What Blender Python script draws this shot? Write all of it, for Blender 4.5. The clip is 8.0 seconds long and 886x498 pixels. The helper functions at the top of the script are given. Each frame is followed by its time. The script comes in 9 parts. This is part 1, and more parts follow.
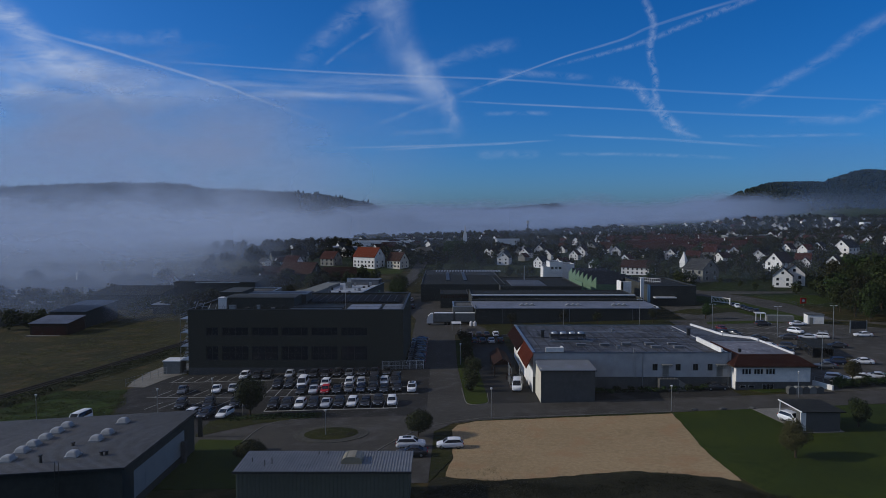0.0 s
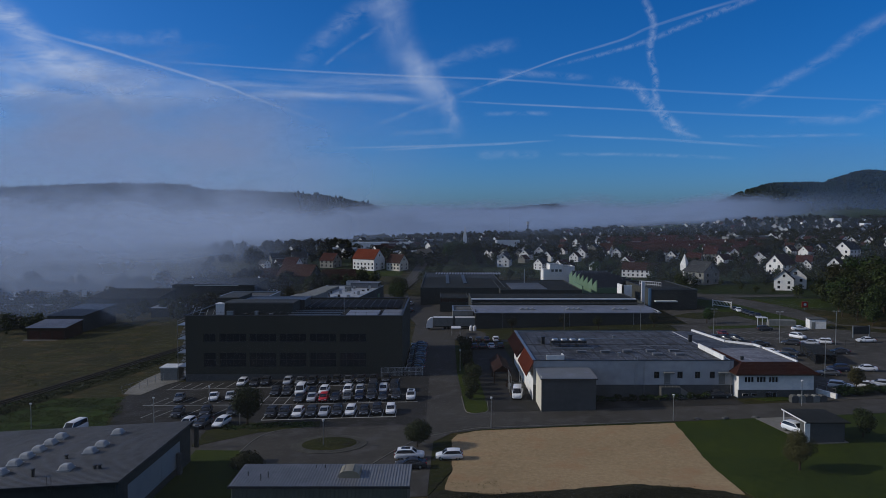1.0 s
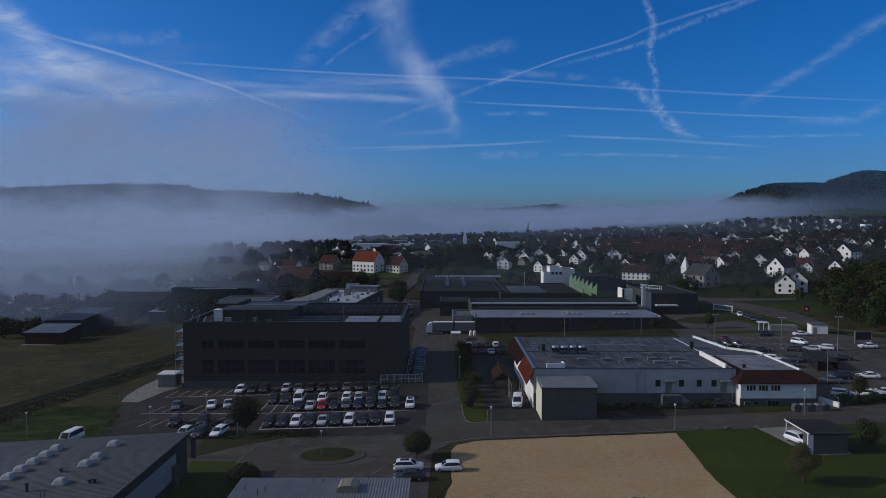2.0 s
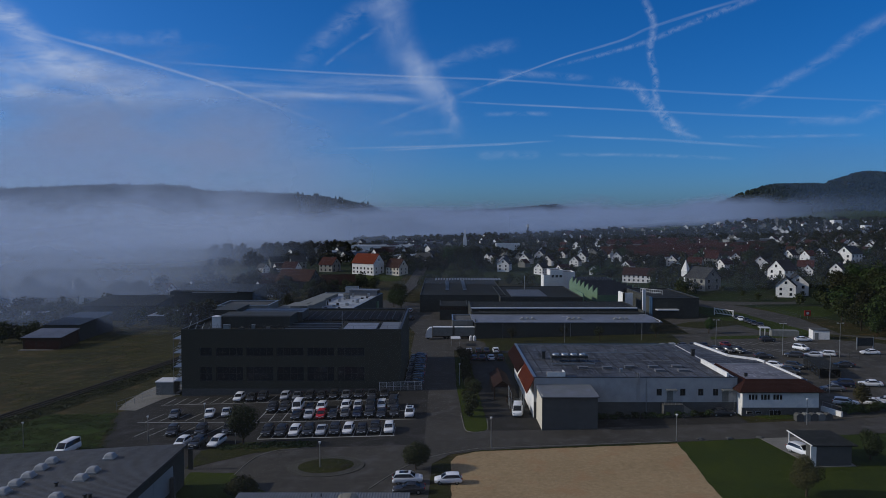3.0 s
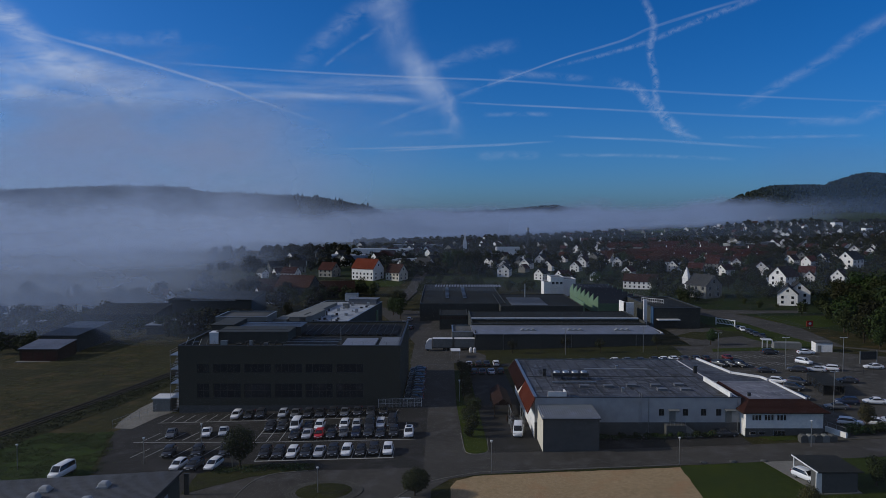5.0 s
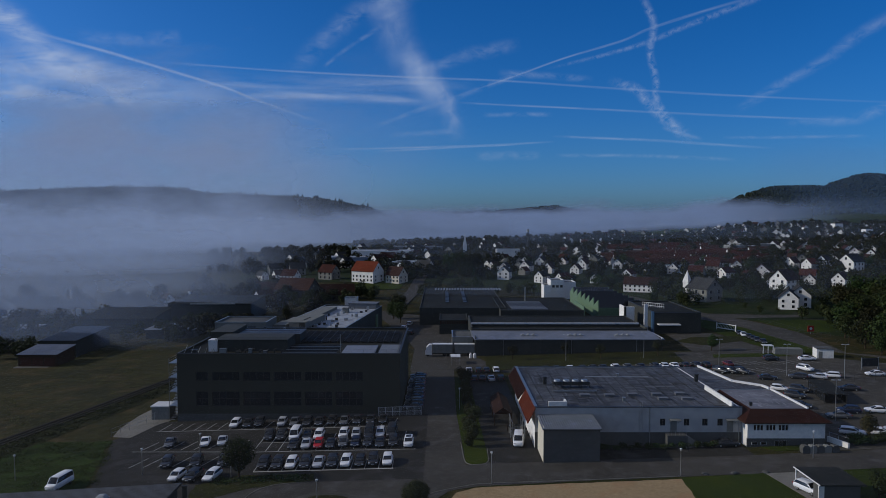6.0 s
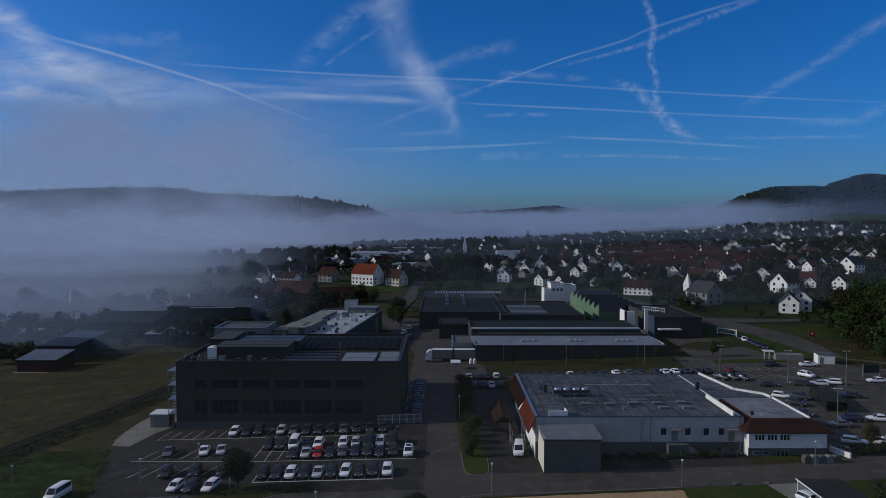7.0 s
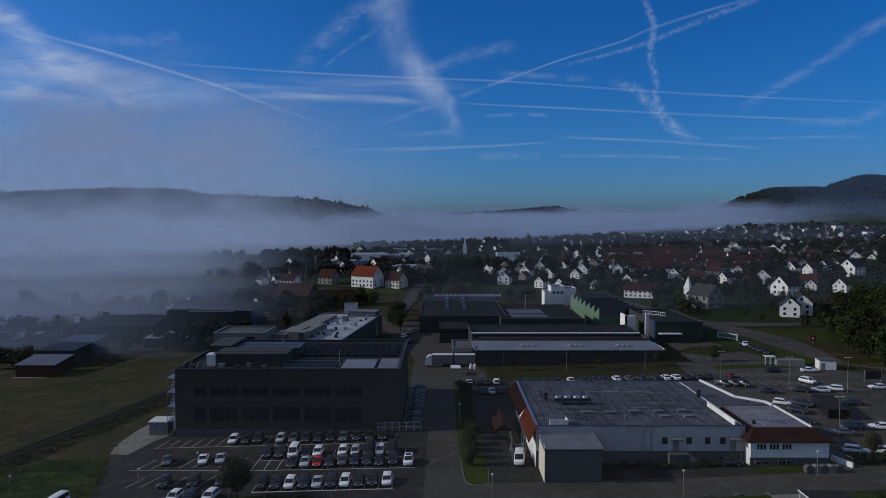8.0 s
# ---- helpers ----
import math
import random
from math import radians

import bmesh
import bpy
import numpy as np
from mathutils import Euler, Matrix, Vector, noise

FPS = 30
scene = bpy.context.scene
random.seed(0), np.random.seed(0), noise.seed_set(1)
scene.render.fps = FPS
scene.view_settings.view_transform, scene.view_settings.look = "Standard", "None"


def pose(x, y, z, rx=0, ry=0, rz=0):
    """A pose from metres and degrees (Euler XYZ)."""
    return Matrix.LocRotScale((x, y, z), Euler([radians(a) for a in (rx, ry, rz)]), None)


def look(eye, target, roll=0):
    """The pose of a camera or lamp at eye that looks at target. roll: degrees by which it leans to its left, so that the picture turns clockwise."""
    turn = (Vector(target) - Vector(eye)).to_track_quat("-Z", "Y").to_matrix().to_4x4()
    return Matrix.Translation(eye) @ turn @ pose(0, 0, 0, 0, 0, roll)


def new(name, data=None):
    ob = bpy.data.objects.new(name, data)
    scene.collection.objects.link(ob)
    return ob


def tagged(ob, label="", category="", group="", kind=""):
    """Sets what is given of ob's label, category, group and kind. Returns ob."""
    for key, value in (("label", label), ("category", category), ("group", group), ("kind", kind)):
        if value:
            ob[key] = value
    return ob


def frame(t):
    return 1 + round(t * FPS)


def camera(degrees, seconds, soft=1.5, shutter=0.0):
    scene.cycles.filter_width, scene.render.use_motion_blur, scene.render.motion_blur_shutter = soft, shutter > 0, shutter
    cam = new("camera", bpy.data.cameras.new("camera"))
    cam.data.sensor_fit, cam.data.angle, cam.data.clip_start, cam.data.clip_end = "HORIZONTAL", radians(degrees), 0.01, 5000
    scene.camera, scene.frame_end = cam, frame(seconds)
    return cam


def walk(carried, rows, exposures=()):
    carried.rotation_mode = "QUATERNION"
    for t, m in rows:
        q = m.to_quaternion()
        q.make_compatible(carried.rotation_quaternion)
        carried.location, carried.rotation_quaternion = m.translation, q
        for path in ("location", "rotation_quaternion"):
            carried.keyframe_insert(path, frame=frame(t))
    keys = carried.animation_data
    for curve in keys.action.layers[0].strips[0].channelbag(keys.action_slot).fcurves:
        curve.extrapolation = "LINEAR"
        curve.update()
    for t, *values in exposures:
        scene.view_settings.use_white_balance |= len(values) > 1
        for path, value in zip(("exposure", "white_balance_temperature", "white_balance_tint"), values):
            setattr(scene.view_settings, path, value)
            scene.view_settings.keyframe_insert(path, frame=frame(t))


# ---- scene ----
# ---------------------------------------------------------------- camera
cam = camera(66.0, 8.0, soft=0.7)
PITCH = -2.534
PATH = [
    (0.0, 0.00, 0.00, 35.34),
    (0.5, 0.07, 0.78, 35.93),
    (1.0, 0.12, 1.46, 36.58),
    (1.5, 0.17, 2.06, 37.26),
    (3.0, 0.29, 3.68, 39.45),
    (3.5, 0.31, 4.14, 40.28),
    (4.0, 0.33, 4.62, 41.14),
    (4.5, 0.34, 5.05, 42.04),
    (6.0, 0.37, 6.22, 44.59),
    (6.5, 0.37, 6.59, 45.42),
    (7.0, 0.37, 6.93, 46.22),
    (7.5, 0.36, 7.29, 46.99),
    (8.0, 0.35, 7.65, 47.75),
]
walk(cam, [(t, pose(x, y, z, 90 + PITCH, 0, 0)) for t, x, y, z in PATH],
     exposures=[(0.0, 0.10, 6000, 10), (8.0, 0.0, 6000, 10)])

# ---------------------------------------------------------------- world and sun
SUN_EL, SUN_AZ = 24.0, -2.0  # the sun stands to the left, a touch ahead
to_sun = Vector((-math.cos(radians(SUN_EL)) * math.cos(radians(SUN_AZ)),
                 -math.cos(radians(SUN_EL)) * math.sin(radians(SUN_AZ)), math.sin(radians(SUN_EL))))
world = bpy.data.worlds.new("world")
scene.world = world
world.use_nodes = True
wn = world.node_tree
sky = wn.nodes.new("ShaderNodeTexSky")
sky.sky_type = 'NISHITA'
sky.sun_disc = False
sky.sun_elevation = radians(SUN_EL)
sky.sun_rotation = math.atan2(to_sun.x, to_sun.y)
sky.air_density = 1.0
sky.dust_density = 4.5
sky.ozone_density = 8.0
sky.altitude = 1500
wn.nodes["Background"].inputs["Strength"].default_value = 0.082
deep = wn.nodes.new("ShaderNodeHueSaturation")
deep.inputs["Saturation"].default_value = 1.16
wn.links.new(sky.outputs["Color"], deep.inputs["Color"])
tint = wn.nodes.new("ShaderNodeMix")
tint.data_type, tint.blend_type = 'RGBA', 'MULTIPLY'
tint.inputs["Factor"].default_value = 1.0
tint.inputs["B"].default_value = (0.82, 1.0, 1.13, 1)
wn.links.new(deep.outputs["Color"], tint.inputs["A"])
wn.links.new(tint.outputs["Result"], wn.nodes["Background"].inputs["Color"])
sun_data = bpy.data.lights.new("sun", "SUN")
sun_data.energy = 2.45
sun_data.angle = radians(0.6)
sun_data.color = (1.0, 0.90, 0.76)
sun = new("sun", sun_data)
sun.matrix_world = look(to_sun * 300, (0, 0, 0))


# ---------------------------------------------------------------- materials
def nodes_of(name):
    m = bpy.data.materials.new(name)
    m.use_nodes = True
    return m, m.node_tree.nodes, m.node_tree.links, m.node_tree.nodes["Principled BSDF"]


def surface(name, dark, light, grain=2.0, patch=0.08, rough=0.8, bump=0.3, metal=0.0, stain=None, vary=0.0, depth=0.02):
    """Two scales of mottling (grain, patch: features per metre), an optional stain colour, relief, and variation from piece to piece."""
    if light[1] < 0.45:
        dark, light = [tuple(c * w for c, w in zip(q, (0.605, 0.60, 0.535))) for q in (dark, light)]
    else:
        dark, light = [tuple(c * w for c, w in zip(q, (0.80, 0.785, 0.75))) for q in (dark, light)]
    m, n, l, b = nodes_of(name)
    tc = n.new("ShaderNodeTexCoord")
    fine, wide = n.new("ShaderNodeTexNoise"), n.new("ShaderNodeTexNoise")
    fine.inputs["Scale"].default_value, fine.inputs["Detail"].default_value = grain, 6
    wide.inputs["Scale"].default_value, wide.inputs["Detail"].default_value = patch, 5
    for x in (fine, wide):
        l.new(tc.outputs["Object"], x.inputs["Vector"])
    add = n.new("ShaderNodeMath")
    add.operation = 'ADD'
    l.new(fine.outputs["Fac"], add.inputs[0])
    l.new(wide.outputs["Fac"], add.inputs[1])
    ramp = n.new("ShaderNodeMapRange")
    ramp.inputs["From Min"].default_value, ramp.inputs["From Max"].default_value = 0.65, 1.35
    l.new(add.outputs[0], ramp.inputs["Value"])
    mix = n.new("ShaderNodeMix")
    mix.data_type = 'RGBA'
    mix.inputs["A"].default_value, mix.inputs["B"].default_value = (*dark, 1), (*light, 1)
    l.new(ramp.outputs["Result"], mix.inputs["Factor"])
    colour = mix.outputs["Result"]
    if stain:
        spot = n.new("ShaderNodeTexNoise")
        spot.inputs["Scale"].default_value, spot.inputs["Detail"].default_value = patch * 5, 8
        l.new(tc.outputs["Object"], spot.inputs["Vector"])
        lim = n.new("ShaderNodeMapRange")
        lim.inputs["From Min"].default_value, lim.inputs["From Max"].default_value = 0.52, 0.72
        l.new(spot.outputs["Fac"], lim.inputs["Value"])
        over = n.new("ShaderNodeMix")
        over.data_type = 'RGBA'
        over.inputs["B"].default_value = (*stain, 1)
        l.new(lim.outputs["Result"], over.inputs["Factor"])
        l.new(colour, over.inputs["A"])
        colour = over.outputs["Result"]
    if vary:
        info = n.new("ShaderNodeObjectInfo")
        mr = n.new("ShaderNodeMapRange")
        mr.inputs["To Min"].default_value, mr.inputs["To Max"].default_value = 1 - vary, 1 + vary
        l.new(info.outputs["Random"], mr.inputs["Value"])
        hsv = n.new("ShaderNodeHueSaturation")
        l.new(mr.outputs["Result"], hsv.inputs["Value"])
        l.new(colour, hsv.inputs["Color"])
        colour = hsv.outputs["Color"]
    l.new(colour, b.inputs["Base Color"])
    b.inputs["Roughness"].default_value, b.inputs["Metallic"].default_value = rough, metal
    b.inputs["Specular IOR Level"].default_value = 0.08 if rough > 0.7 else 0.25
    if bump:
        bp = n.new("ShaderNodeBump")
        bp.inputs["Strength"].default_value, bp.inputs["Distance"].default_value = bump, depth
        l.new(fine.outputs["Fac"], bp.inputs["Height"])
        l.new(bp.outputs["Normal"], b.inputs["Normal"])
    return m


M = {
    "meadow": surface("meadow", (0.01999, 0.02205, 0.005525), (0.0651, 0.0594, 0.017), 0.55, 0.035, 0.95, 0.9, stain=(0.060, 0.042, 0.015), depth=0.5),
    "lawn": surface("lawn", (0.01948, 0.03341, 0.002793), (0.06088, 0.08059, 0.005587), 1.2, 0.06, 0.95, 0.5, stain=(0.022, 0.034, 0.005), depth=0.1),
    "rough_grass": surface("rough_grass", (0.0198, 0.0247, 0.005), (0.055, 0.0551, 0.012), 0.9, 0.09, 0.95, 0.8, stain=(0.018, 0.016, 0.008), depth=0.3),
    "asphalt": surface("asphalt", (0.02999, 0.02846, 0.02754), (0.05203, 0.04897, 0.04713), 0.9, 0.05, 0.85, 0.15, stain=(0.045, 0.042, 0.041)),
    "asphalt_old": surface("asphalt_old", (0.05907, 0.05486, 0.05232), (0.1012, 0.09367, 0.08776), 0.8, 0.06, 0.88, 0.15, stain=(0.07, 0.065, 0.062)),
    "asphalt_pale": surface("asphalt_pale", (0.0616, 0.0572, 0.0528), (0.11, 0.1021, 0.09328), 0.7, 0.06, 0.88, 0.15, stain=(0.085, 0.08, 0.074)),
    "concrete": surface("concrete", (0.20, 0.19, 0.18), (0.34, 0.32, 0.30), 3, 0.3, 0.85, 0.2, stain=(0.17, 0.16, 0.15)),
    "kerb": surface("kerb", (0.07, 0.0679, 0.063), (0.133, 0.126, 0.119), 4, 0.5, 0.85, 0.2),
    "marking": surface("marking", (0.3276, 0.3276, 0.3276), (0.5304, 0.5304, 0.5226), 3, 0.6, 0.8, 0.0),
    "sand": surface("sand", (0.3453, 0.2449, 0.1432), (0.5442, 0.3968, 0.2401), 1.6, 0.045, 0.95, 0.3, stain=(0.27, 0.165, 0.085), depth=0.06),
    "ballast": surface("ballast", (0.024, 0.022, 0.016), (0.048, 0.043, 0.032), 3, 0.2, 0.95, 0.8, depth=0.08),
    "rail": surface("rail", (0.04, 0.032, 0.026), (0.07, 0.058, 0.046), 6, 0.3, 0.7, 0.1, 0.4),
    "cladding_black": surface("cladding_black", (0.0621, 0.0612, 0.0504), (0.0805, 0.0792, 0.0648), 1.5, 0.06, 0.75, 0.05),
    "roof_grey": surface("roof_grey", (0.10, 0.10, 0.105), (0.20, 0.20, 0.205), 0.6, 0.07, 0.75, 0.15, stain=(0.085, 0.085, 0.088)),
    "roof_dark": surface("roof_dark", (0.02025, 0.02126, 0.02025), (0.04657, 0.04759, 0.04556), 0.7, 0.08, 0.8, 0.2),
    "roof_pale": surface("roof_pale", (0.271, 0.2974, 0.3349), (0.4435, 0.4824, 0.5387), 0.6, 0.07, 0.8, 0.15, stain=(0.18, 0.18, 0.185)),
    "deck_pale": surface("deck_pale", (0.1152, 0.1152, 0.144), (0.288, 0.288, 0.3528), 0.5, 0.12, 0.7, 0.1, stain=(0.16, 0.16, 0.19)),
    "roof_pale_bright": surface("roof_pale_bright", (0.36, 0.36, 0.4), (0.48, 0.48, 0.528), 1.0, 0.2, 0.75, 0.0),
    "barn_door": surface("barn_door", (0.075, 0.030, 0.022), (0.12, 0.050, 0.036), 3, 0.4, 0.85, 0.3),
    "lawn_rough": surface("lawn_rough", (0.01046, 0.02512, 0.002508), (0.04807, 0.07934, 0.007524), 0.7, 0.13, 0.95, 1.0, stain=(0.020, 0.024, 0.006), depth=0.35),
    "seam": surface("seam", (0.045, 0.046, 0.050), (0.075, 0.077, 0.085), 0.4, 0.15, 0.75, 0.1),
    "garden": surface("garden", (0.0125, 0.0225, 0.005), (0.04, 0.055, 0.01375), 0.25, 0.03, 0.95, 0.6, stain=(0.03, 0.028, 0.018), depth=0.3),
    "sheet_grey": surface("sheet_grey", (0.168, 0.1751, 0.204), (0.2688, 0.2768, 0.318), 0.7, 0.07, 0.55, 0.05, 0.1, stain=(0.14, 0.14, 0.15)),
    "sheet_dark": surface("sheet_dark", (0.075, 0.078, 0.088), (0.13, 0.135, 0.15), 0.7, 0.07, 0.45, 0.05, 0.35),
    "sheet_workshop": surface("sheet_workshop", (0.115, 0.112, 0.120), (0.215, 0.21, 0.225), 0.9, 0.06, 0.5, 0.05, 0.3, stain=(0.10, 0.098, 0.10)),
    # Opaque pale blue for glazing, its sky reflection put into the colour.
    "glass_sky_tone": surface("glass_sky_tone", (0.30, 0.34, 0.40), (0.40, 0.44, 0.50), 0.6, 0.08, 0.35, 0.03),
    "sheet_blue": surface("sheet_blue", (0.20, 0.215, 0.275), (0.33, 0.345, 0.42), 0.35, 0.12, 0.55, 0.05, 0.15, stain=(0.19, 0.20, 0.25)),
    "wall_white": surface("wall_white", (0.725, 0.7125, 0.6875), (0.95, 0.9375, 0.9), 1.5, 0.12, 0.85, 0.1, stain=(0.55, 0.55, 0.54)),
    "hall_blue": surface("hall_blue", (0.20, 0.25, 0.38), (0.29, 0.35, 0.50), 0.4, 0.05, 0.6, 0.05),
    # Muted wall tone; on some houses it holds the shade of white walls.
    "wall_dull": surface("wall_dull", (0.24, 0.24, 0.235), (0.36, 0.355, 0.34), 1.2, 0.1, 0.85, 0.1),
    # Stained white with the market front wall's shade put into its grey.
    "wall_shaded": surface("wall_shaded", (0.34, 0.345, 0.35), (0.52, 0.525, 0.53), 0.5, 0.06, 0.85, 0.1, stain=(0.30, 0.305, 0.31)),
    "wall_cream": surface("wall_cream", (0.55, 0.50, 0.40), (0.70, 0.66, 0.56), 1.5, 0.12, 0.85, 0.1),
    "wall_grey": surface("wall_grey", (0.22, 0.225, 0.23), (0.32, 0.325, 0.33), 1.2, 0.1, 0.8, 0.1),
    "wall_plinth": surface("wall_plinth", (0.105, 0.105, 0.1085), (0.154, 0.154, 0.1575), 1.2, 0.1, 0.85, 0.1),
    "wall_green": surface("wall_green", (0.085, 0.10, 0.082), (0.125, 0.142, 0.118), 1.0, 0.1, 0.6, 0.05),
    "wall_dark": surface("wall_dark", (0.0459, 0.04725, 0.0432), (0.081, 0.08235, 0.0756), 1.0, 0.1, 0.7, 0.1),
    "green_pale": surface("green_pale", (0.14, 0.23, 0.15), (0.20, 0.31, 0.21), 1.0, 0.1, 0.6, 0.05),
    "blue_panel": surface("blue_panel", (0.05, 0.12, 0.25), (0.07, 0.16, 0.32), 1.0, 0.1, 0.5, 0.05),
    "tile_orange": surface("tile_orange", (0.1292, 0.02765, 0.01267), (0.228, 0.05069, 0.02419), 2.5, 0.15, 0.85, 0.5, stain=(0.14, 0.045, 0.028)),
    "tile_red": surface("tile_red", (0.04514, 0.01539, 0.01129), (0.08205, 0.02668, 0.01846), 2.5, 0.15, 0.85, 0.5, stain=(0.05, 0.022, 0.018), vary=0.3),
    "tile_brown": surface("tile_brown", (0.0384, 0.01792, 0.0128), (0.06912, 0.032, 0.02304), 2.5, 0.15, 0.85, 0.5, vary=0.35),
    "tile_slate": surface("tile_slate", (0.033, 0.033, 0.036), (0.072, 0.072, 0.0765), 2.5, 0.15, 0.8, 0.5, vary=0.3),
    "metal": surface("metal", (0.35, 0.36, 0.37), (0.5, 0.51, 0.52), 5, 0.5, 0.4, 0.05, 0.8),
    "metal_dark": surface("metal_dark", (0.05, 0.05, 0.055), (0.09, 0.09, 0.095), 5, 0.5, 0.5, 0.05, 0.5),
    "white_metal": surface("white_metal", (0.68, 0.68, 0.69), (0.82, 0.82, 0.82), 3, 0.4, 0.5, 0.05),
    "solar": surface("solar", (0.016, 0.014, 0.013), (0.030, 0.026, 0.024), 4, 0.5, 0.72, 0.0),
    "bark": surface("bark", (0.05, 0.036, 0.025), (0.11, 0.08, 0.055), 8, 1, 0.95, 0.6),
    "tyre": surface("tyre", (0.0156, 0.0156, 0.0156), (0.0325, 0.0325, 0.0325), 8, 1, 0.9, 0.1),
    "soil": surface("soil", (0.020, 0.018, 0.010), (0.045, 0.042, 0.022), 1.2, 0.12, 0.95, 0.9, depth=0.3),
    "plastic_white": surface("plastic_white", (0.55, 0.56, 0.57), (0.72, 0.73, 0.74), 3, 0.4, 0.35, 0.0),
    "wood_dark": surface("wood_dark", (0.05, 0.03, 0.02), (0.10, 0.06, 0.04), 4, 0.5, 0.8, 0.3),
    "red_sign": surface("red_sign", (0.5, 0.02, 0.015), (0.6, 0.03, 0.02), 3, 0.5, 0.5, 0.0),
}


def felt(name, dark, light):
    """Old roofing felt: broad stains, and pale streaks painting reflected light along the sheets."""
    m, n, l, b = nodes_of(name)
    tc = n.new("ShaderNodeTexCoord")

    def layer(scale, lo, hi, detail=6):
        mp, ns, mr = n.new("ShaderNodeMapping"), n.new("ShaderNodeTexNoise"), n.new("ShaderNodeMapRange")
        mp.inputs["Scale"].default_value = scale
        ns.inputs["Scale"].default_value, ns.inputs["Detail"].default_value, ns.inputs["Roughness"].default_value = 1.0, detail, 0.62
        mr.inputs["From Min"].default_value, mr.inputs["From Max"].default_value = lo, hi
        l.new(tc.outputs["Object"], mp.inputs["Vector"])
        l.new(mp.outputs["Vector"], ns.inputs["Vector"])
        l.new(ns.outputs["Fac"], mr.inputs["Value"])
        return mr.outputs["Result"]

    def blend(fac, a, c):
        k = n.new("ShaderNodeMix")
        k.data_type = 'RGBA'
        l.new(fac, k.inputs["Factor"])
        for sock, v in (("A", a), ("B", c)):
            if isinstance(v, tuple):
                k.inputs[sock].default_value = (*v, 1)
            else:
                l.new(v, k.inputs[sock])
        return k.outputs["Result"]
    mid = tuple((p + q) / 2 for p, q in zip(dark, light))
    c = blend(layer((0.10, 0.10, 0.1), 0.35, 0.65), dark, mid)
    # Two sets of pale streaks put reflected light into the felt colour.
    c = blend(layer((0.35, 2.6, 1), 0.53, 0.60), c, light)
    c = blend(layer((2.4, 0.22, 1), 0.55, 0.61), c, light)
    c = blend(layer((0.28, 0.22, 1), 0.54, 0.68), c, (0.028, 0.024, 0.018))
    l.new(c, b.inputs["Base Color"])
    b.inputs["Roughness"].default_value = 0.7
    b.inputs["Specular IOR Level"].default_value = 0.2
    return m


M["felt_roof"] = felt("felt_roof", (0.014, 0.0145, 0.0165), (0.108, 0.112, 0.126))


def leafy(name, dark, light, warm=None):
    m, n, l, b = nodes_of(name)
    geo, info = n.new("ShaderNodeNewGeometry"), n.new("ShaderNodeObjectInfo")
    mix = n.new("ShaderNodeMix")
    mix.data_type = 'RGBA'
    mix.inputs["A"].default_value, mix.inputs["B"].default_value = (*dark, 1), (*light, 1)
    l.new(geo.outputs["Random Per Island"], mix.inputs["Factor"])
    hsv = n.new("ShaderNodeHueSaturation")
    mr = n.new("ShaderNodeMapRange")
    mr.inputs["To Min"].default_value, mr.inputs["To Max"].default_value = 0.6, 1.35
    l.new(info.outputs["Random"], mr.inputs["Value"])
    l.new(mr.outputs["Result"], hsv.inputs["Value"])
    mh = n.new("ShaderNodeMapRange")
    mh.inputs["To Min"].default_value, mh.inputs["To Max"].default_value = 0.46, 0.52
    l.new(info.outputs["Random"], mh.inputs["Value"])
    l.new(mh.outputs["Result"], hsv.inputs["Hue"])
    l.new(mix.outputs["Result"], hsv.inputs["Color"])
    l.new(hsv.outputs["Color"], b.inputs["Base Color"])
    b.inputs["Roughness"].default_value = 0.7
    b.inputs["Specular IOR Level"].default_value = 0.1
    return m


M["leaf"] = leafy("leaf", (0.009324, 0.01865, 0.003996), (0.0293, 0.04795, 0.009324))
M["leaf_dark"] = leafy("leaf_dark", (0.0062, 0.0098, 0.0022), (0.0330, 0.0350, 0.0095))
M["felt_patch"] = leafy("felt_patch", (0.016, 0.017, 0.019), (0.12, 0.122, 0.13))
M["leaf_hill"] = leafy("leaf_hill", (0.008, 0.014, 0.006), (0.022, 0.032, 0.012))
M["leaf_straw"] = leafy("leaf_straw", (0.050, 0.052, 0.014), (0.120, 0.106, 0.034))
M["leaf_light"] = leafy("leaf_light", (0.01989, 0.03757, 0.00663), (0.0663, 0.0884, 0.01547))
M["leaf_brown"] = leafy("leaf_brown", (0.0196, 0.0252, 0.007), (0.07, 0.0644, 0.0168))


def glossy(name, colour, rough, metal=0.0, coat=0.0):
    m, n, l, b = nodes_of(name)
    tc = n.new("ShaderNodeTexCoord")
    dirt = n.new("ShaderNodeTexNoise")
    dirt.inputs["Scale"].default_value, dirt.inputs["Detail"].default_value = 1.4, 5
    l.new(tc.outputs["Object"], dirt.inputs["Vector"])
    mr = n.new("ShaderNodeMapRange")
    mr.inputs["To Min"].default_value, mr.inputs["To Max"].default_value = rough * 0.7, rough * 1.5
    l.new(dirt.outputs["Fac"], mr.inputs["Value"])
    l.new(mr.outputs["Result"], b.inputs["Roughness"])
    b.inputs["Base Color"].default_value = (*colour, 1)
    b.inputs["Metallic"].default_value = metal
    b.inputs["Coat Weight"].default_value = coat
    return m


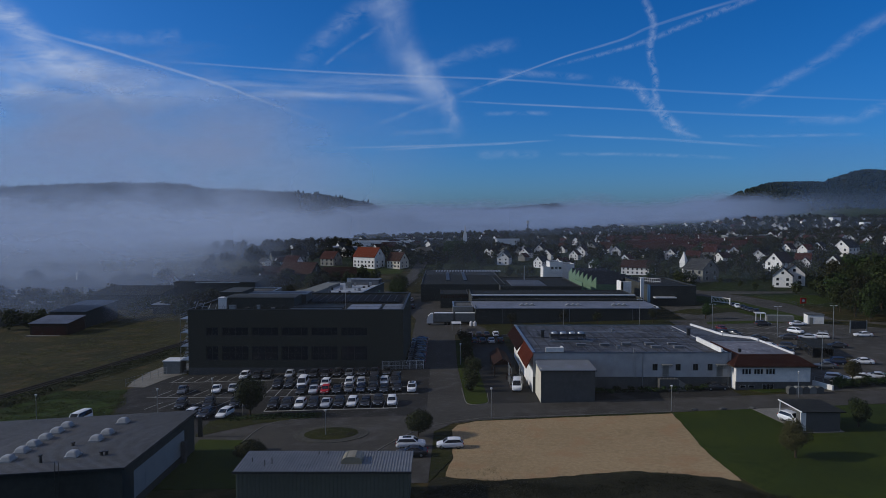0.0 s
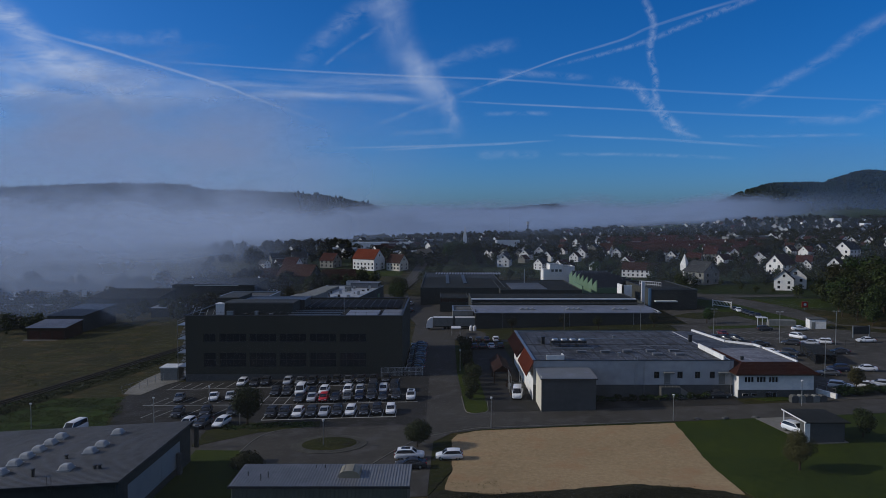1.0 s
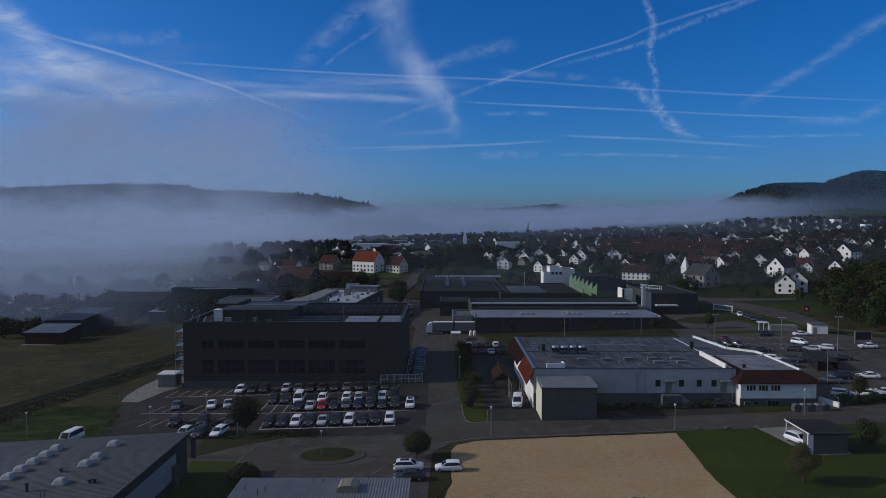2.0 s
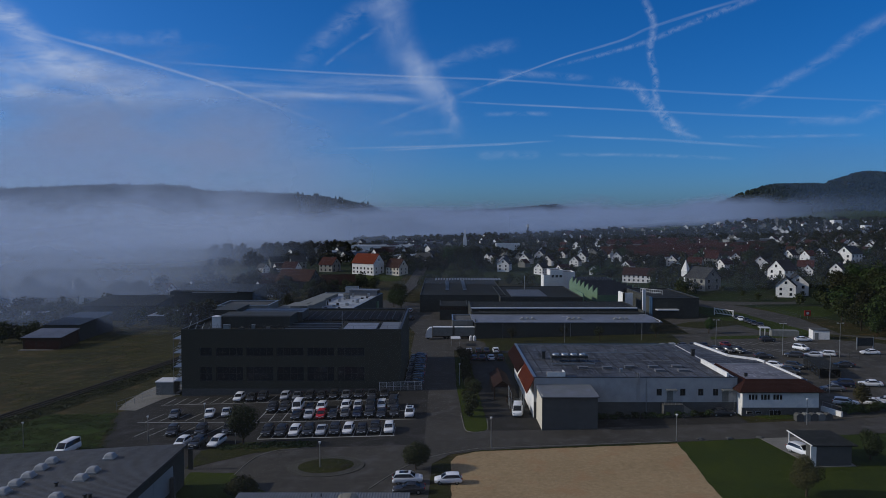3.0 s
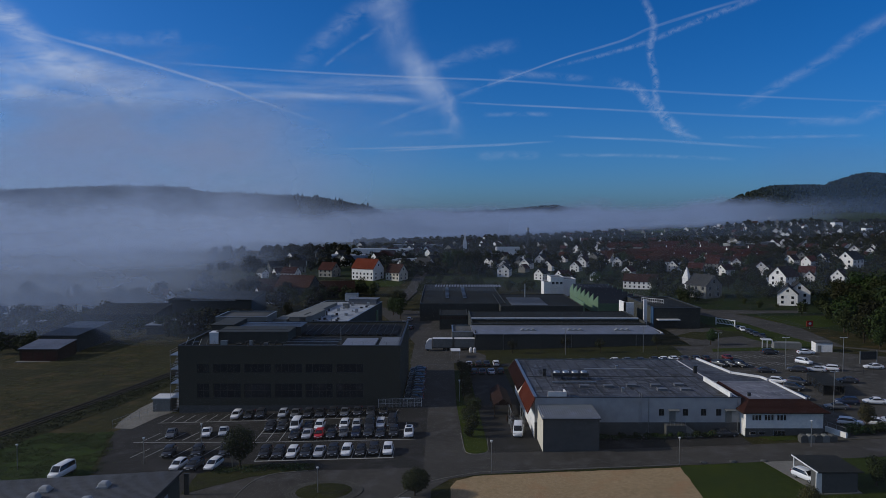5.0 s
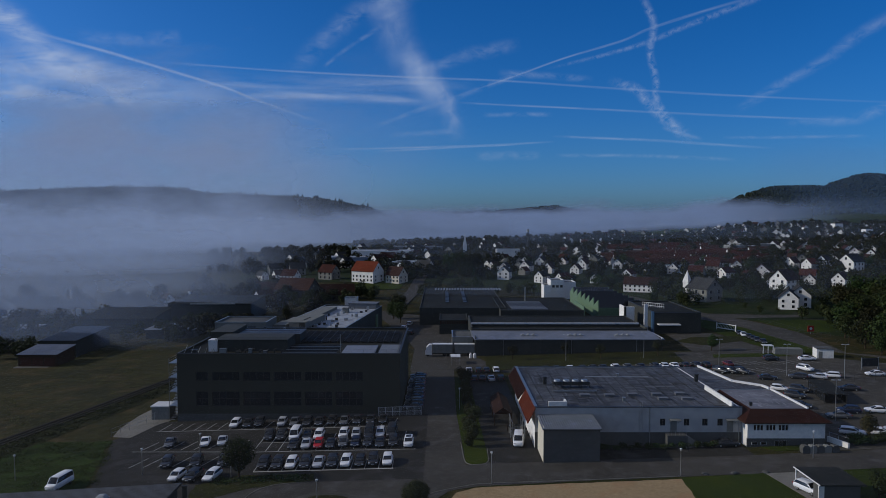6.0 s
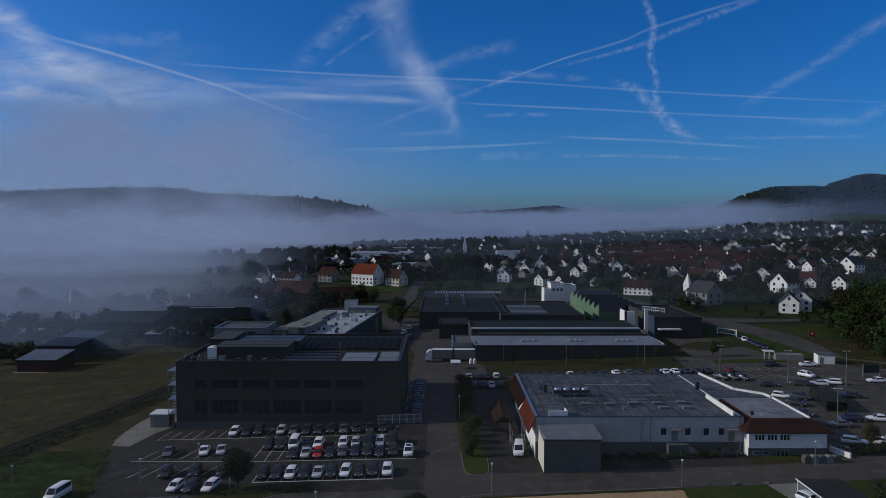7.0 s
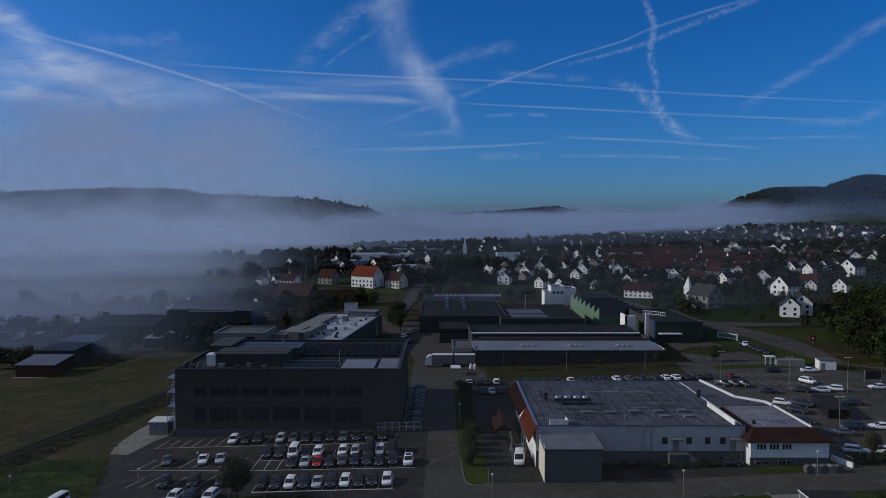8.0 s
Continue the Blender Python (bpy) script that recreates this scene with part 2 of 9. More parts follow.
M["window_glass"] = glossy("window_glass", (0.012, 0.014, 0.017), 0.12)
M["car_glass"] = glossy("car_glass", (0.01, 0.011, 0.012), 0.1)
M["lamp_glass"] = glossy("lamp_glass", (0.6, 0.6, 0.6), 0.2)
M["tail_glass"] = glossy("tail_glass", (0.25, 0.01, 0.01), 0.2)
M["dome"] = glossy("dome", (0.26, 0.26, 0.25), 0.4)
M["dome_old"] = glossy("dome_old", (0.20, 0.175, 0.115), 0.5)
PAINT = {k: glossy("paint_" + k, c, 0.42, m * 0.3, 0.04) for k, c, m in (
    ("white", (0.66, 0.66, 0.66), 0), ("black", (0.020, 0.020, 0.021), 0), ("silver", (0.42, 0.43, 0.45), 0.6),
    ("grey", (0.10, 0.105, 0.11), 0.4), ("blue", (0.010, 0.018, 0.045), 0.2), ("red", (0.38, 0.012, 0.015), 0.1),
    ("dark", (0.025, 0.027, 0.032), 0.3), ("green", (0.05, 0.42, 0.05), 0), ("maroon", (0.10, 0.010, 0.012), 0.1))}


# ---------------------------------------------------------------- building blocks
SLOPE = 0.0286


def ease(u):
    u = max(0.0, min(1.0, u))
    return u * u * (3 - 2 * u)


def gz(x, y=0):
    """Height of the valley floor, which rises gently to the right, steps up to the town and climbs towards the far hill."""
    return SLOPE * max(-600.0, min(600.0, x)) + 4.0 * ease((y - 420) / 60) + 22.0 * ease((y - 800) / 600) * ease((x - 150) / 500)


def box(bm, x0, x1, y0, y1, z0, z1, mi=0, m=None):
    vs = [bm.verts.new(((m @ Vector(c)) if m else c)) for c in (
        (x0, y0, z0), (x1, y0, z0), (x1, y1, z0), (x0, y1, z0), (x0, y0, z1), (x1, y0, z1), (x1, y1, z1), (x0, y1, z1))]
    for q in ((3, 2, 1, 0), (4, 5, 6, 7), (0, 1, 5, 4), (1, 2, 6, 5), (2, 3, 7, 6), (3, 0, 4, 7)):
        f = bm.faces.new([vs[i] for i in q])
        f.material_index = mi


def rod(bm, a, b, r, r2=None, sides=8, mi=0):
    a, b = Vector(a), Vector(b)
    r2 = r if r2 is None else r2
    q = (b - a).to_track_quat("Z", "Y").to_matrix()
    ra = [bm.verts.new(a + q @ Vector((r * math.cos(k * math.tau / sides), r * math.sin(k * math.tau / sides), 0))) for k in range(sides)]
    rb = [bm.verts.new(b + q @ Vector((r2 * math.cos(k * math.tau / sides), r2 * math.sin(k * math.tau / sides), 0))) for k in range(sides)]
    for k in range(sides):
        f = bm.faces.new((ra[k], ra[(k + 1) % sides], rb[(k + 1) % sides], rb[k]))
        f.material_index = mi
    bm.faces.new(ra[::-1]).material_index = mi
    bm.faces.new(rb).material_index = mi


def prism(bm, outline, y0, y1, mi=0):
    """Extrudes an outline of (x, z) pairs, given anticlockwise as seen from the front, from y0 back to y1."""
    a = [bm.verts.new((x, y0, z)) for x, z in outline]
    b = [bm.verts.new((x, y1, z)) for x, z in outline]
    n = len(outline)
    bm.faces.new(a).material_index = mi
    bm.faces.new(b[::-1]).material_index = mi
    for k in range(n):
        bm.faces.new((a[(k + 1) % n], a[k], b[k], b[(k + 1) % n])).material_index = mi


def mesh_of(bm, name, mats):
    me = bpy.data.meshes.new(name)
    bm.to_mesh(me)
    bm.free()
    for m in (mats if isinstance(mats, (list, tuple)) else [mats]):
        me.materials.append(m)
    return me


def part(name, bm, mats, parent, label="", smooth=False):
    """One mesh part under a thing or under a part. bm may be a mesh that other parts share."""
    me = bm if isinstance(bm, bpy.types.Mesh) else mesh_of(bm, name, mats)
    if smooth:
        me.polygons.foreach_set("use_smooth", [True] * len(me.polygons))
    ob = new(name, me)
    ob.parent = parent
    if label:
        tagged(ob, label)
    return ob


def thing(name, m, label, category, group="", kind=""):
    ob = new(name)
    ob.empty_display_size = 0.2
    ob.matrix_world = m
    return tagged(ob, label, category, group, kind)


def single(name, bm, mats, label, category, group="", kind="", m=None, smooth=False):
    me = mesh_of(bm, name, mats)
    if smooth:
        me.polygons.foreach_set("use_smooth", [True] * len(me.polygons))
    ob = new(name, me)
    if m is not None:
        ob.matrix_world = m
    return tagged(ob, label, category, group, kind)


def on_ground(x, y, rz=0.0, dz=0.0, lean=False):
    """A pose that stands on the ground; lean: lies along its slope."""
    m = Matrix.Translation((x, y, gz(x, y) + dz))
    if lean:
        m = m @ Matrix.Rotation(-math.atan(SLOPE), 4, 'Y')
    return m @ Matrix.Rotation(radians(rz), 4, 'Z')


def ragged(pts, step=1.2, amp=0.35, seed=0):
    """Breaks an outline into short runs that wander a little, as grown or trodden edges do."""
    out = []
    for k, a in enumerate(pts):
        a, b = Vector(a), Vector(pts[(k + 1) % len(pts)])
        n = max(1, int((b - a).length / step))
        for j in range(n):
            p = a.lerp(b, j / n)
            q = Vector((p.x * 0.6, p.y * 0.6, seed * 7.3))
            w = noise.noise_vector(q) * amp + noise.noise_vector(q * 4) * amp * 0.4
            out.append((p.x + w.x, p.y + w.y))
    return out


def slab(name, pts, top, mat, label, category, thick=0.12, kind="structure"):
    """A flat piece of paving or turf that follows the ground, its top that far above it. pts anticlockwise seen from above."""
    bm = bmesh.new()
    a = [bm.verts.new((x, y, gz(x, y) + top)) for x, y in pts]
    b = [bm.verts.new((x, y, gz(x, y) + top - thick)) for x, y in pts]
    bm.faces.new(a)
    n = len(pts)
    for k in range(n):
        bm.faces.new((a[k], b[k], b[(k + 1) % n], a[(k + 1) % n]))
    bmesh.ops.recalc_face_normals(bm, faces=bm.faces)
    return single(name, bm, mat, label, category, kind=kind)


def ellipse(cx, cy, rx, ry, n=40, a0=0.0):
    return [(cx + rx * math.cos(a0 + k * math.tau / n), cy + ry * math.sin(a0 + k * math.tau / n)) for k in range(n)]


def corrugated(bm, x0, x1, y0, y1, zf, zb, pitch, amp, thick=0.08, mi=0, along='y'):
    """A trapezoid-profile metal sheet whose ribs run from front to back (along='x': from side to side)."""
    span = (x1 - x0) if along == 'y' else (y1 - y0)
    n = max(2, int(span / pitch))
    prof = []
    for k in range(n):
        s = span * k / n
        p = span / n
        prof += [(s, 0), (s + 0.55 * p, 0), (s + 0.65 * p, amp), (s + 0.9 * p, amp)]
    prof.append((span, 0))

    def at(s, e, dz):
        if along == 'y':
            return (x0 + s, (y0, y1)[e], (zf, zb)[e] + dz)
        u = s / span
        return ((x0, x1)[e], y0 + s, zf + (zb - zf) * u + dz)
    top = [[bm.verts.new(at(s, e, h)) for s, h in prof] for e in (0, 1)]
    low = [[bm.verts.new(at(s, e, -thick)) for s, h in (prof[0], prof[-1])] for e in (0, 1)]
    for k in range(len(prof) - 1):
        bm.faces.new((top[0][k], top[0][k + 1], top[1][k + 1], top[1][k])).material_index = mi
    bm.faces.new((low[0][0], low[1][0], low[1][1], low[0][1])).material_index = mi
    for e in (0, 1):
        bm.faces.new(top[e] + [low[e][1], low[e][0]]).material_index = mi
    bm.faces.new((top[0][0], top[1][0], low[1][0], low[0][0])).material_index = mi
    bm.faces.new((top[0][-1], top[1][-1], low[1][1], low[0][1])).material_index = mi
    bmesh.ops.recalc_face_normals(bm, faces=bm.faces)


def window_mesh(w, h, bars=1, frame_w=0.07, rails=0):
    """A window in one piece: x across, z up, front towards -y; frame (slot 0), panes set back in it (slot 1)."""
    bm = bmesh.new()
    nx, nz = bars + 1, rails + 1
    front = [[bm.verts.new((-w / 2 + w * i / nx, -0.05, h * k / nz)) for i in range(nx + 1)] for k in range(nz + 1)]
    cells = [bm.faces.new((front[k][i], front[k][i + 1], front[k + 1][i + 1], front[k + 1][i])) for k in range(nz) for i in range(nx)]
    rim = front[0] + [r[-1] for r in front[1:]] + front[-1][-2::-1] + [r[0] for r in front[-2:0:-1]]
    back = [bm.verts.new((v.co.x, 0.06, v.co.z)) for v in rim]
    for a in range(len(rim)):
        b = (a + 1) % len(rim)
        bm.faces.new((rim[b], rim[a], back[a], back[b]))
    bmesh.ops.inset_individual(bm, faces=cells, thickness=frame_w * 0.75, depth=0)
    for f in cells:
        f.material_index = 1
    inner = bmesh.ops.inset_individual(bm, faces=cells, thickness=0.004, depth=-0.05)
    for f in inner["faces"]:
        f.material_index = 0
    return bm


def frame_mesh(w, h, bars=1, f=0.07, rails=0):
    bm = bmesh.new()
    xs = sorted([-w / 2, -w / 2 + f, w / 2 - f, w / 2] + [c for k in range(1, bars + 1) for c in (-w / 2 + w * k / (bars + 1) - f / 2, -w / 2 + w * k / (bars + 1) + f / 2)])
    zs = sorted([0, f, h - f, h] + [c for k in range(1, rails + 1) for c in (h * k / (rails + 1) - f / 2, h * k / (rails + 1) + f / 2)])
    holes = [(a, b, c, d) for a, b in zip(xs[1::2], xs[2::2]) for c, d in zip(zs[1::2], zs[2::2])]
    holed_wall(bm, -w / 2, w / 2, 0, h, holes, -0.05, 0.06)
    return bm, holes


def holed_wall(bm, x0, x1, z0, z1, holes, y0, y1):
    """One connected wall with rectangular openings (x0, x1, z0, z1) cut through it."""
    xs = sorted({x0, x1, *[c for o in holes for c in o[:2]]})
    zs = sorted({z0, z1, *[c for o in holes for c in o[2:]]})
    v = {}

    def vert(i, j, e):
        if (i, j, e) not in v:
            v[i, j, e] = bm.verts.new((xs[i], (y0, y1)[e], zs[j]))
        return v[i, j, e]

    def solid(i, j):
        if not (0 <= i < len(xs) - 1 and 0 <= j < len(zs) - 1):
            return False
        cx, cz = (xs[i] + xs[i + 1]) / 2, (zs[j] + zs[j + 1]) / 2
        return not any(o[0] < cx < o[1] and o[2] < cz < o[3] for o in holes)
    for i in range(len(xs) - 1):
        for j in range(len(zs) - 1):
            if not solid(i, j):
                continue
            bm.faces.new((vert(i, j, 0), vert(i + 1, j, 0), vert(i + 1, j + 1, 0), vert(i, j + 1, 0)))
            bm.faces.new((vert(i, j + 1, 1), vert(i + 1, j + 1, 1), vert(i + 1, j, 1), vert(i, j, 1)))
            for di, dj, a, b in ((0, -1, (i, j), (i + 1, j)), (1, 0, (i + 1, j), (i + 1, j + 1)), (0, 1, (i + 1, j + 1), (i, j + 1)), (-1, 0, (i, j + 1), (i, j))):
                if not solid(i + di, j + dj):
                    bm.faces.new((vert(*a, 1), vert(*b, 1), vert(*b, 0), vert(*a, 0)))


def window(parent, w, h, x, y, z, bars=1, rails=0, f=0.08, rz=0.0, frame_mat="metal_dark", label="", name="window"):
    """A framed window with each pane under it."""
    bm, holes = frame_mesh(w, h, bars, f, rails)
    ob = place(part(name, bm, M[frame_mat], parent, label), x, y, z, rz)
    for a, b, c, d in holes:
        bm = bmesh.new()
        box(bm, a, b, 0.0, 0.025, c, d)
        part("pane", bm, M["window_glass"], ob)
    return ob


def place(ob, x, y, z, rz=0.0):
    ob.matrix_basis = pose(x, y, z, 0, 0, rz)
    return ob


# ---------------------------------------------------------------- ground and hills
def ramp_at(x, rows):
    if x <= rows[0][0]:
        return rows[0][1]
    for (xa, a), (xb, b) in zip(rows, rows[1:]):
        if x <= xb:
            u = (x - xa) / (xb - xa)
            return a + (b - a) * u * u * (3 - 2 * u)
    return rows[-1][1]


CREST_LEFT = [(-2600, 130), (-1300, 118), (-1044, 119), (-911, 120), (-844, 123), (-764, 127), (-604, 127), (-560, 111), (-485, 106), (-378, 99), (-298, 92), (-245, 83), (-192, 72), (-100, 40), (20, 0)]
CREST_RIGHT = [(600, 0), (668, 4), (682, 36), (701, 46), (741, 64), (781, 76), (855, 77), (900, 64), (940, 88), (993, 104), (1040, 98), (1414, 118), (2614, 110)]
CREST_FAR = [(-420, 0), (-260, 58), (-60, 62), (140, 64), (170, 67), (540, 64), (565, 55), (640, 40), (760, 10), (1000, 0)]


def hump(y, foot, crest, back):
    if y < foot or y > back:
        return 0.0
    u = (y - foot) / (crest - foot) if y < crest else (back - y) / (back - crest)
    return u * u * (3 - 2 * u)


def terrain(x, y):
    h = gz(x, y)
    h += max(0, ramp_at(x, CREST_LEFT)) * hump(y, 1260, 1620, 2700)
    h += max(0, ramp_at(x, CREST_RIGHT)) * hump(y, 1180, 1620, 2020)
    h += ramp_at(x, CREST_FAR) * hump(y, 2700, 3300, 4300)
    if y > 1150:
        h += 5 * noise.noise((x * 0.004, y * 0.004, 0)) * min(1, (y - 1150) / 300)
    return h


def build_ground():
    xs = [-4200, -3400, -2800, -2400] + [-2200 + 50 * k for k in range(89)] + [2400, 2800, 3400, 4200]
    ys = [-900, -300, 0, 150, 300, 380, 420, 435, 450, 465, 480, 500, 700, 900] + [1040 + 45 * k for k in range(40)] + [2900 + 120 * k for k in range(14)]
    bm = bmesh.new()
    grid = [[bm.verts.new((x, y, terrain(x, y))) for x in xs] for y in ys]
    for r in range(len(ys) - 1):
        for c in range(len(xs) - 1):
            bm.faces.new((grid[r][c], grid[r][c + 1], grid[r + 1][c + 1], grid[r + 1][c]))
    single("ground", bm, M["meadow"], "olive meadow valley floor rising into wooded hills", "ground", kind="structure", smooth=True)


build_ground()


def sheet(name, rows, top, mat, label, category, n=14):
    """A field that follows the ground: rows of (y, x from, x to), near to far."""
    bm = bmesh.new()
    grid = [[bm.verts.new((a + (b - a) * k / n, y, terrain(a + (b - a) * k / n, y) + top)) for k in range(n + 1)] for y, a, b in rows]
    for r, q in zip(grid, grid[1:]):
        for k in range(n):
            bm.faces.new((r[k], r[k + 1], q[k + 1], q[k]))
    return single(name, bm, mat, label, category, kind="structure", smooth=True)


sheet("town_gardens", [(392, 60, 260), (420, 40, 300), (435, 20, 320), (450, 0, 340), (465, -60, 360), (480, -120, 390), (500, -150, 420)] + [(560 + 60 * k, -160 - 8 * k, 480 + 52 * k) for k in range(11)], 0.25, M["garden"], "dark gardens and grass between the houses", "gardens", 24)
sheet("near_gardens", [(198, 152, 330), (262, 130, 330), (300, 119, 330), (334, 93, 330), (391, 60, 330)], 0.05, M["garden"], "dark gardens and grass by the road", "gardens", 10)
sheet("far_meadow", [(1075 + 30 * k, 0.275 * (1075 + 30 * k), 0.375 * (1075 + 30 * k)) for k in range(6)], 0.9, M["lawn"], "pale green meadow between the houses", "meadow")
sheet("slope_meadow", [(1270 + 40 * k, 0.40 * (1270 + 40 * k), 0.47 * (1270 + 40 * k)) for k in range(4)], 1.2, M["lawn"], "green meadow at the foot of the far hill", "meadow")
sheet("hill_meadow", [(1180 + 40 * k, 0.50 * (1180 + 40 * k), 0.72 * (1180 + 40 * k)) for k in range(6)], 1.2, M["lawn"], "green meadow on the slope under the wooded hill", "meadow", 20)

# paving and turf, each a little above the last
slab("parking_lot", [(-69, 147.5), (-58.5, 116.2), (-41.5, 112.6), (-31, 120.5), (-26, 121.5), (-3, 121.5), (-3, 160.2), (-64, 160.2)], 0.03, M["asphalt"],
     "grey asphalt car park with white bay markings", "car park")
slab("road", [(-42, 112.4), (-38, 104), (-36, 90), (-2, 90), (-1.5, 112), (1.5, 116.2), (6, 117.6), (26, 118.8), (56, 119.8), (150, 124), (150, 133), (76, 129.5), (57, 128.5), (9.2, 128.0), (8.5, 129.6), (4.5, 127.6), (3.4, 162), (3.6, 206), (-9, 206), (-9, 160.3), (-3, 160.3), (-3, 121.6), (-26, 121.6), (-31, 120.6)], 0.045, M["asphalt_old"],
     "pale worn asphalt street with a turning loop", "road", thick=0.2)
slab("yard", [(-9.4, 206.1), (14, 206.1), (14, 215), (10.6, 224), (10.6, 300), (-28, 340), (-34, 340), (-14, 262), (-9.4, 240)], 0.05, M["asphalt_old"], "pale asphalt delivery yard", "yard")
slab("side_yard", [(8.8, 129.7), (9.2, 128.1), (57, 128.6), (57, 135.5), (18.2, 135.8), (17.2, 200), (7.5, 200)], 0.035, M["asphalt"], "dark asphalt yard beside the white market hall", "yard")
slab("east_car_park", [(73.2, 129.6), (150, 133.1), (150, 178), (118, 205), (104, 222), (74, 222), (45, 205), (17.5, 203.5), (17.5, 200.1), (57, 196), (72, 172)], 0.04, M["asphalt_pale"], "asphalt car park with pale bays beyond the market hall", "car park")
slab("north_yard", [(80, 222.3), (104, 222.3), (101.2, 244), (98, 254), (82, 255.6)], 0.045, M["asphalt_pale"], "pale asphalt yard beside the blue hall", "yard")
slab("lawn_east", [(40.5, 119.0), (36, 104), (40, 86), (44, 70), (130, 70), (130, 121.5), (63.6, 120.2), (63.4, 105.7), (56.9, 105.7), (54.8, 119.8)], 0.06, M["lawn"], "mown green lawn beside the gravel plot", "lawn")
slab("sand_plot", ragged([(5.6, 117.1), (2.6, 115.2), (1.5, 112.5), (1.5, 99), (0.2, 92.0), (7, 89.8), (14, 90.6), (26, 92.2), (33, 90.4), (39, 87.6), (38.6, 97), (39.4, 108), (40.3, 118.2), (24, 117.8)], amp=0.28), 0.07, M["sand"], "bare tan gravel plot", "gravel plot")
slab("verge", ragged([(6, 117.6), (5.4, 117.05), (24, 117.85), (40.4, 118.25), (40.6, 119.0), (26, 118.75)], amp=0.15, step=0.8), 0.085, M["rough_grass"], "thin grass verge along the street", "verge")
slab("lawn_south", ragged([(-39, 90), (-22, 90), (-22, 99), (-31.5, 107.5), (-32.6, 110.3), (-40.2, 111.2)], amp=0.2), 0.065, M["lawn"], "small mown lawn between the sheds", "lawn")
slab("overgrown_strip", ragged([(-2, 90), (0.3, 91.8), (7, 89.6), (14, 90.4), (26, 92.0), (33, 90.2), (38.8, 87.4), (43, 70), (-2, 60)], amp=0.8, seed=1), 0.075, M["soil"], "dark overgrown bank at the edge of the gravel", "bank")
slab("tree_bed", ragged([(-41.5, 112.7), (-33, 119.2), (-27, 121.0), (-22, 122.2), (-22.5, 125.2), (-36, 125.6), (-42, 121.5)], amp=0.3), 0.08, M["rough_grass"], "planted grass bed at the end of the car park", "bed")
slab("hedge_strip", [(4.5, 129.2), (5.0, 128.2), (6.0, 127.6), (7.1, 127.7), (8.1, 128.4), (8.7, 129.6), (8.7, 135), (7.4, 196), (3.6, 196), (3.5, 160)], 0.12, M["lawn"], "long grass strip with shrubs between street and yard", "verge", thick=0.2)
slab("car_verge", ragged([(-1.9, 90), (1.4, 99), (1.4, 112), (-1.4, 112)], amp=0.25), 0.085, M["rough_grass"], "grass strip beside the parked cars", "verge")
slab("hall_lawn", [(13, 203.6), (72, 206), (74, 222.5), (72, 224), (14, 224)], 0.075, M["rough_grass"], "grass strip in front of the long blue-roofed hall", "verge")
slab("west_grass", ragged([(-69.5, 147), (-59, 116), (-53, 106), (-120, 106), (-108, 128), (-93, 148)], amp=1.0, seed=2), 0.05, M["lawn_rough"], "rough green grass beside the railway", "verge")
slab("path", [(-70.2, 150.0), (-66.0, 149.0), (-63.9, 158.0), (-62.2, 161.2), (-62.2, 172), (-66.7, 173.3), (-70.8, 170.7), (-71.6, 165.5), (-71.4, 156)], 0.055, M["concrete"], "light concrete path beside the car park", "path")
slab("carport_pad", [(54.9, 119.7), (57.0, 105.9), (63.2, 105.9), (63.4, 119.9)], 0.08, M["concrete"], "pale concrete drive under the carport", "drive")
slab("wing_lawn", [(62, 130.2), (73, 130.6), (72.8, 132.9), (60, 132.7)], 0.09, M["lawn"], "narrow grass strip before the tiled wing", "lawn")


def loop_island():
    t = thing("roundabout_island", on_ground(-18.6, 112.2, lean=True), "oval grassed island with a stone kerb in the turning loop", "traffic island", kind="")
    bm = bmesh.new()
    ring = [ellipse(0, 0, a, b, 48) for a, b in ((6.2, 4.6), (5.9, 4.3))]
    for k in range(48):
        j = (k + 1) % 48
        v = [bm.verts.new((*p, z)) for z in (0.0, 0.13) for p in (ring[0][k], ring[0][j], ring[1][j], ring[1][k])]
        for q in ((4, 5, 6, 7), (0, 1, 5, 4), (2, 3, 7, 6)):
            bm.faces.new([v[i] for i in q])
    bmesh.ops.recalc_face_normals(bm, faces=bm.faces)
    part("kerb", bm, M["kerb"], t, "pale stone kerb")
    bm = bmesh.new()
    c = bm.verts.new((0, 0, 0.35))
    r1 = [bm.verts.new((x * 0.6, y * 0.6, 0.27)) for x, y in ring[1]]
    r2 = [bm.verts.new((x * 0.76, y * 0.76, 0.18)) for x, y in ring[1]]
    for k in range(48):
        j = (k + 1) % 48
        bm.faces.new((c, r1[k], r1[j]))
        bm.faces.new((r1[k], r2[k], r2[j], r1[j]))
    part("turf", bm, M["rough_grass"], t, "worn brown turf")
    # ring of setts between kerb and turf
    bm = bmesh.new()
    for u, v in ((0.765, 0.835), (0.845, 0.915), (0.925, 0.995)):
        for k in range(96):
            a0, a1 = math.tau * (k + 0.06) / 96, math.tau * (k + 0.94) / 96
            q = [bm.verts.new((5.9 * f * math.cos(a), 4.3 * f * math.sin(a), 0.35 - 0.23 * f)) for f, a in ((u, a0), (v, a0), (v, a1), (u, a1))]
            bm.faces.new(q)
            w = [bm.verts.new((p.co.x, p.co.y, p.co.z - 0.08)) for p in q]
            for i in range(4):
                bm.faces.new((q[i], w[i], w[(i + 1) % 4], q[(i + 1) % 4]))
    bmesh.ops.recalc_face_normals(bm, faces=bm.faces)
    part("setts", bm, M["kerb"], t, "ring of grey paving setts")
    bm = bmesh.new()
    bm.faces.new([bm.verts.new((x, y, 0.09)) for x, y in ellipse(0, 0, 5.9, 4.3, 48)])
    part("bedding", bm, M["soil"], t, "dark earth in the joints")


loop_island()


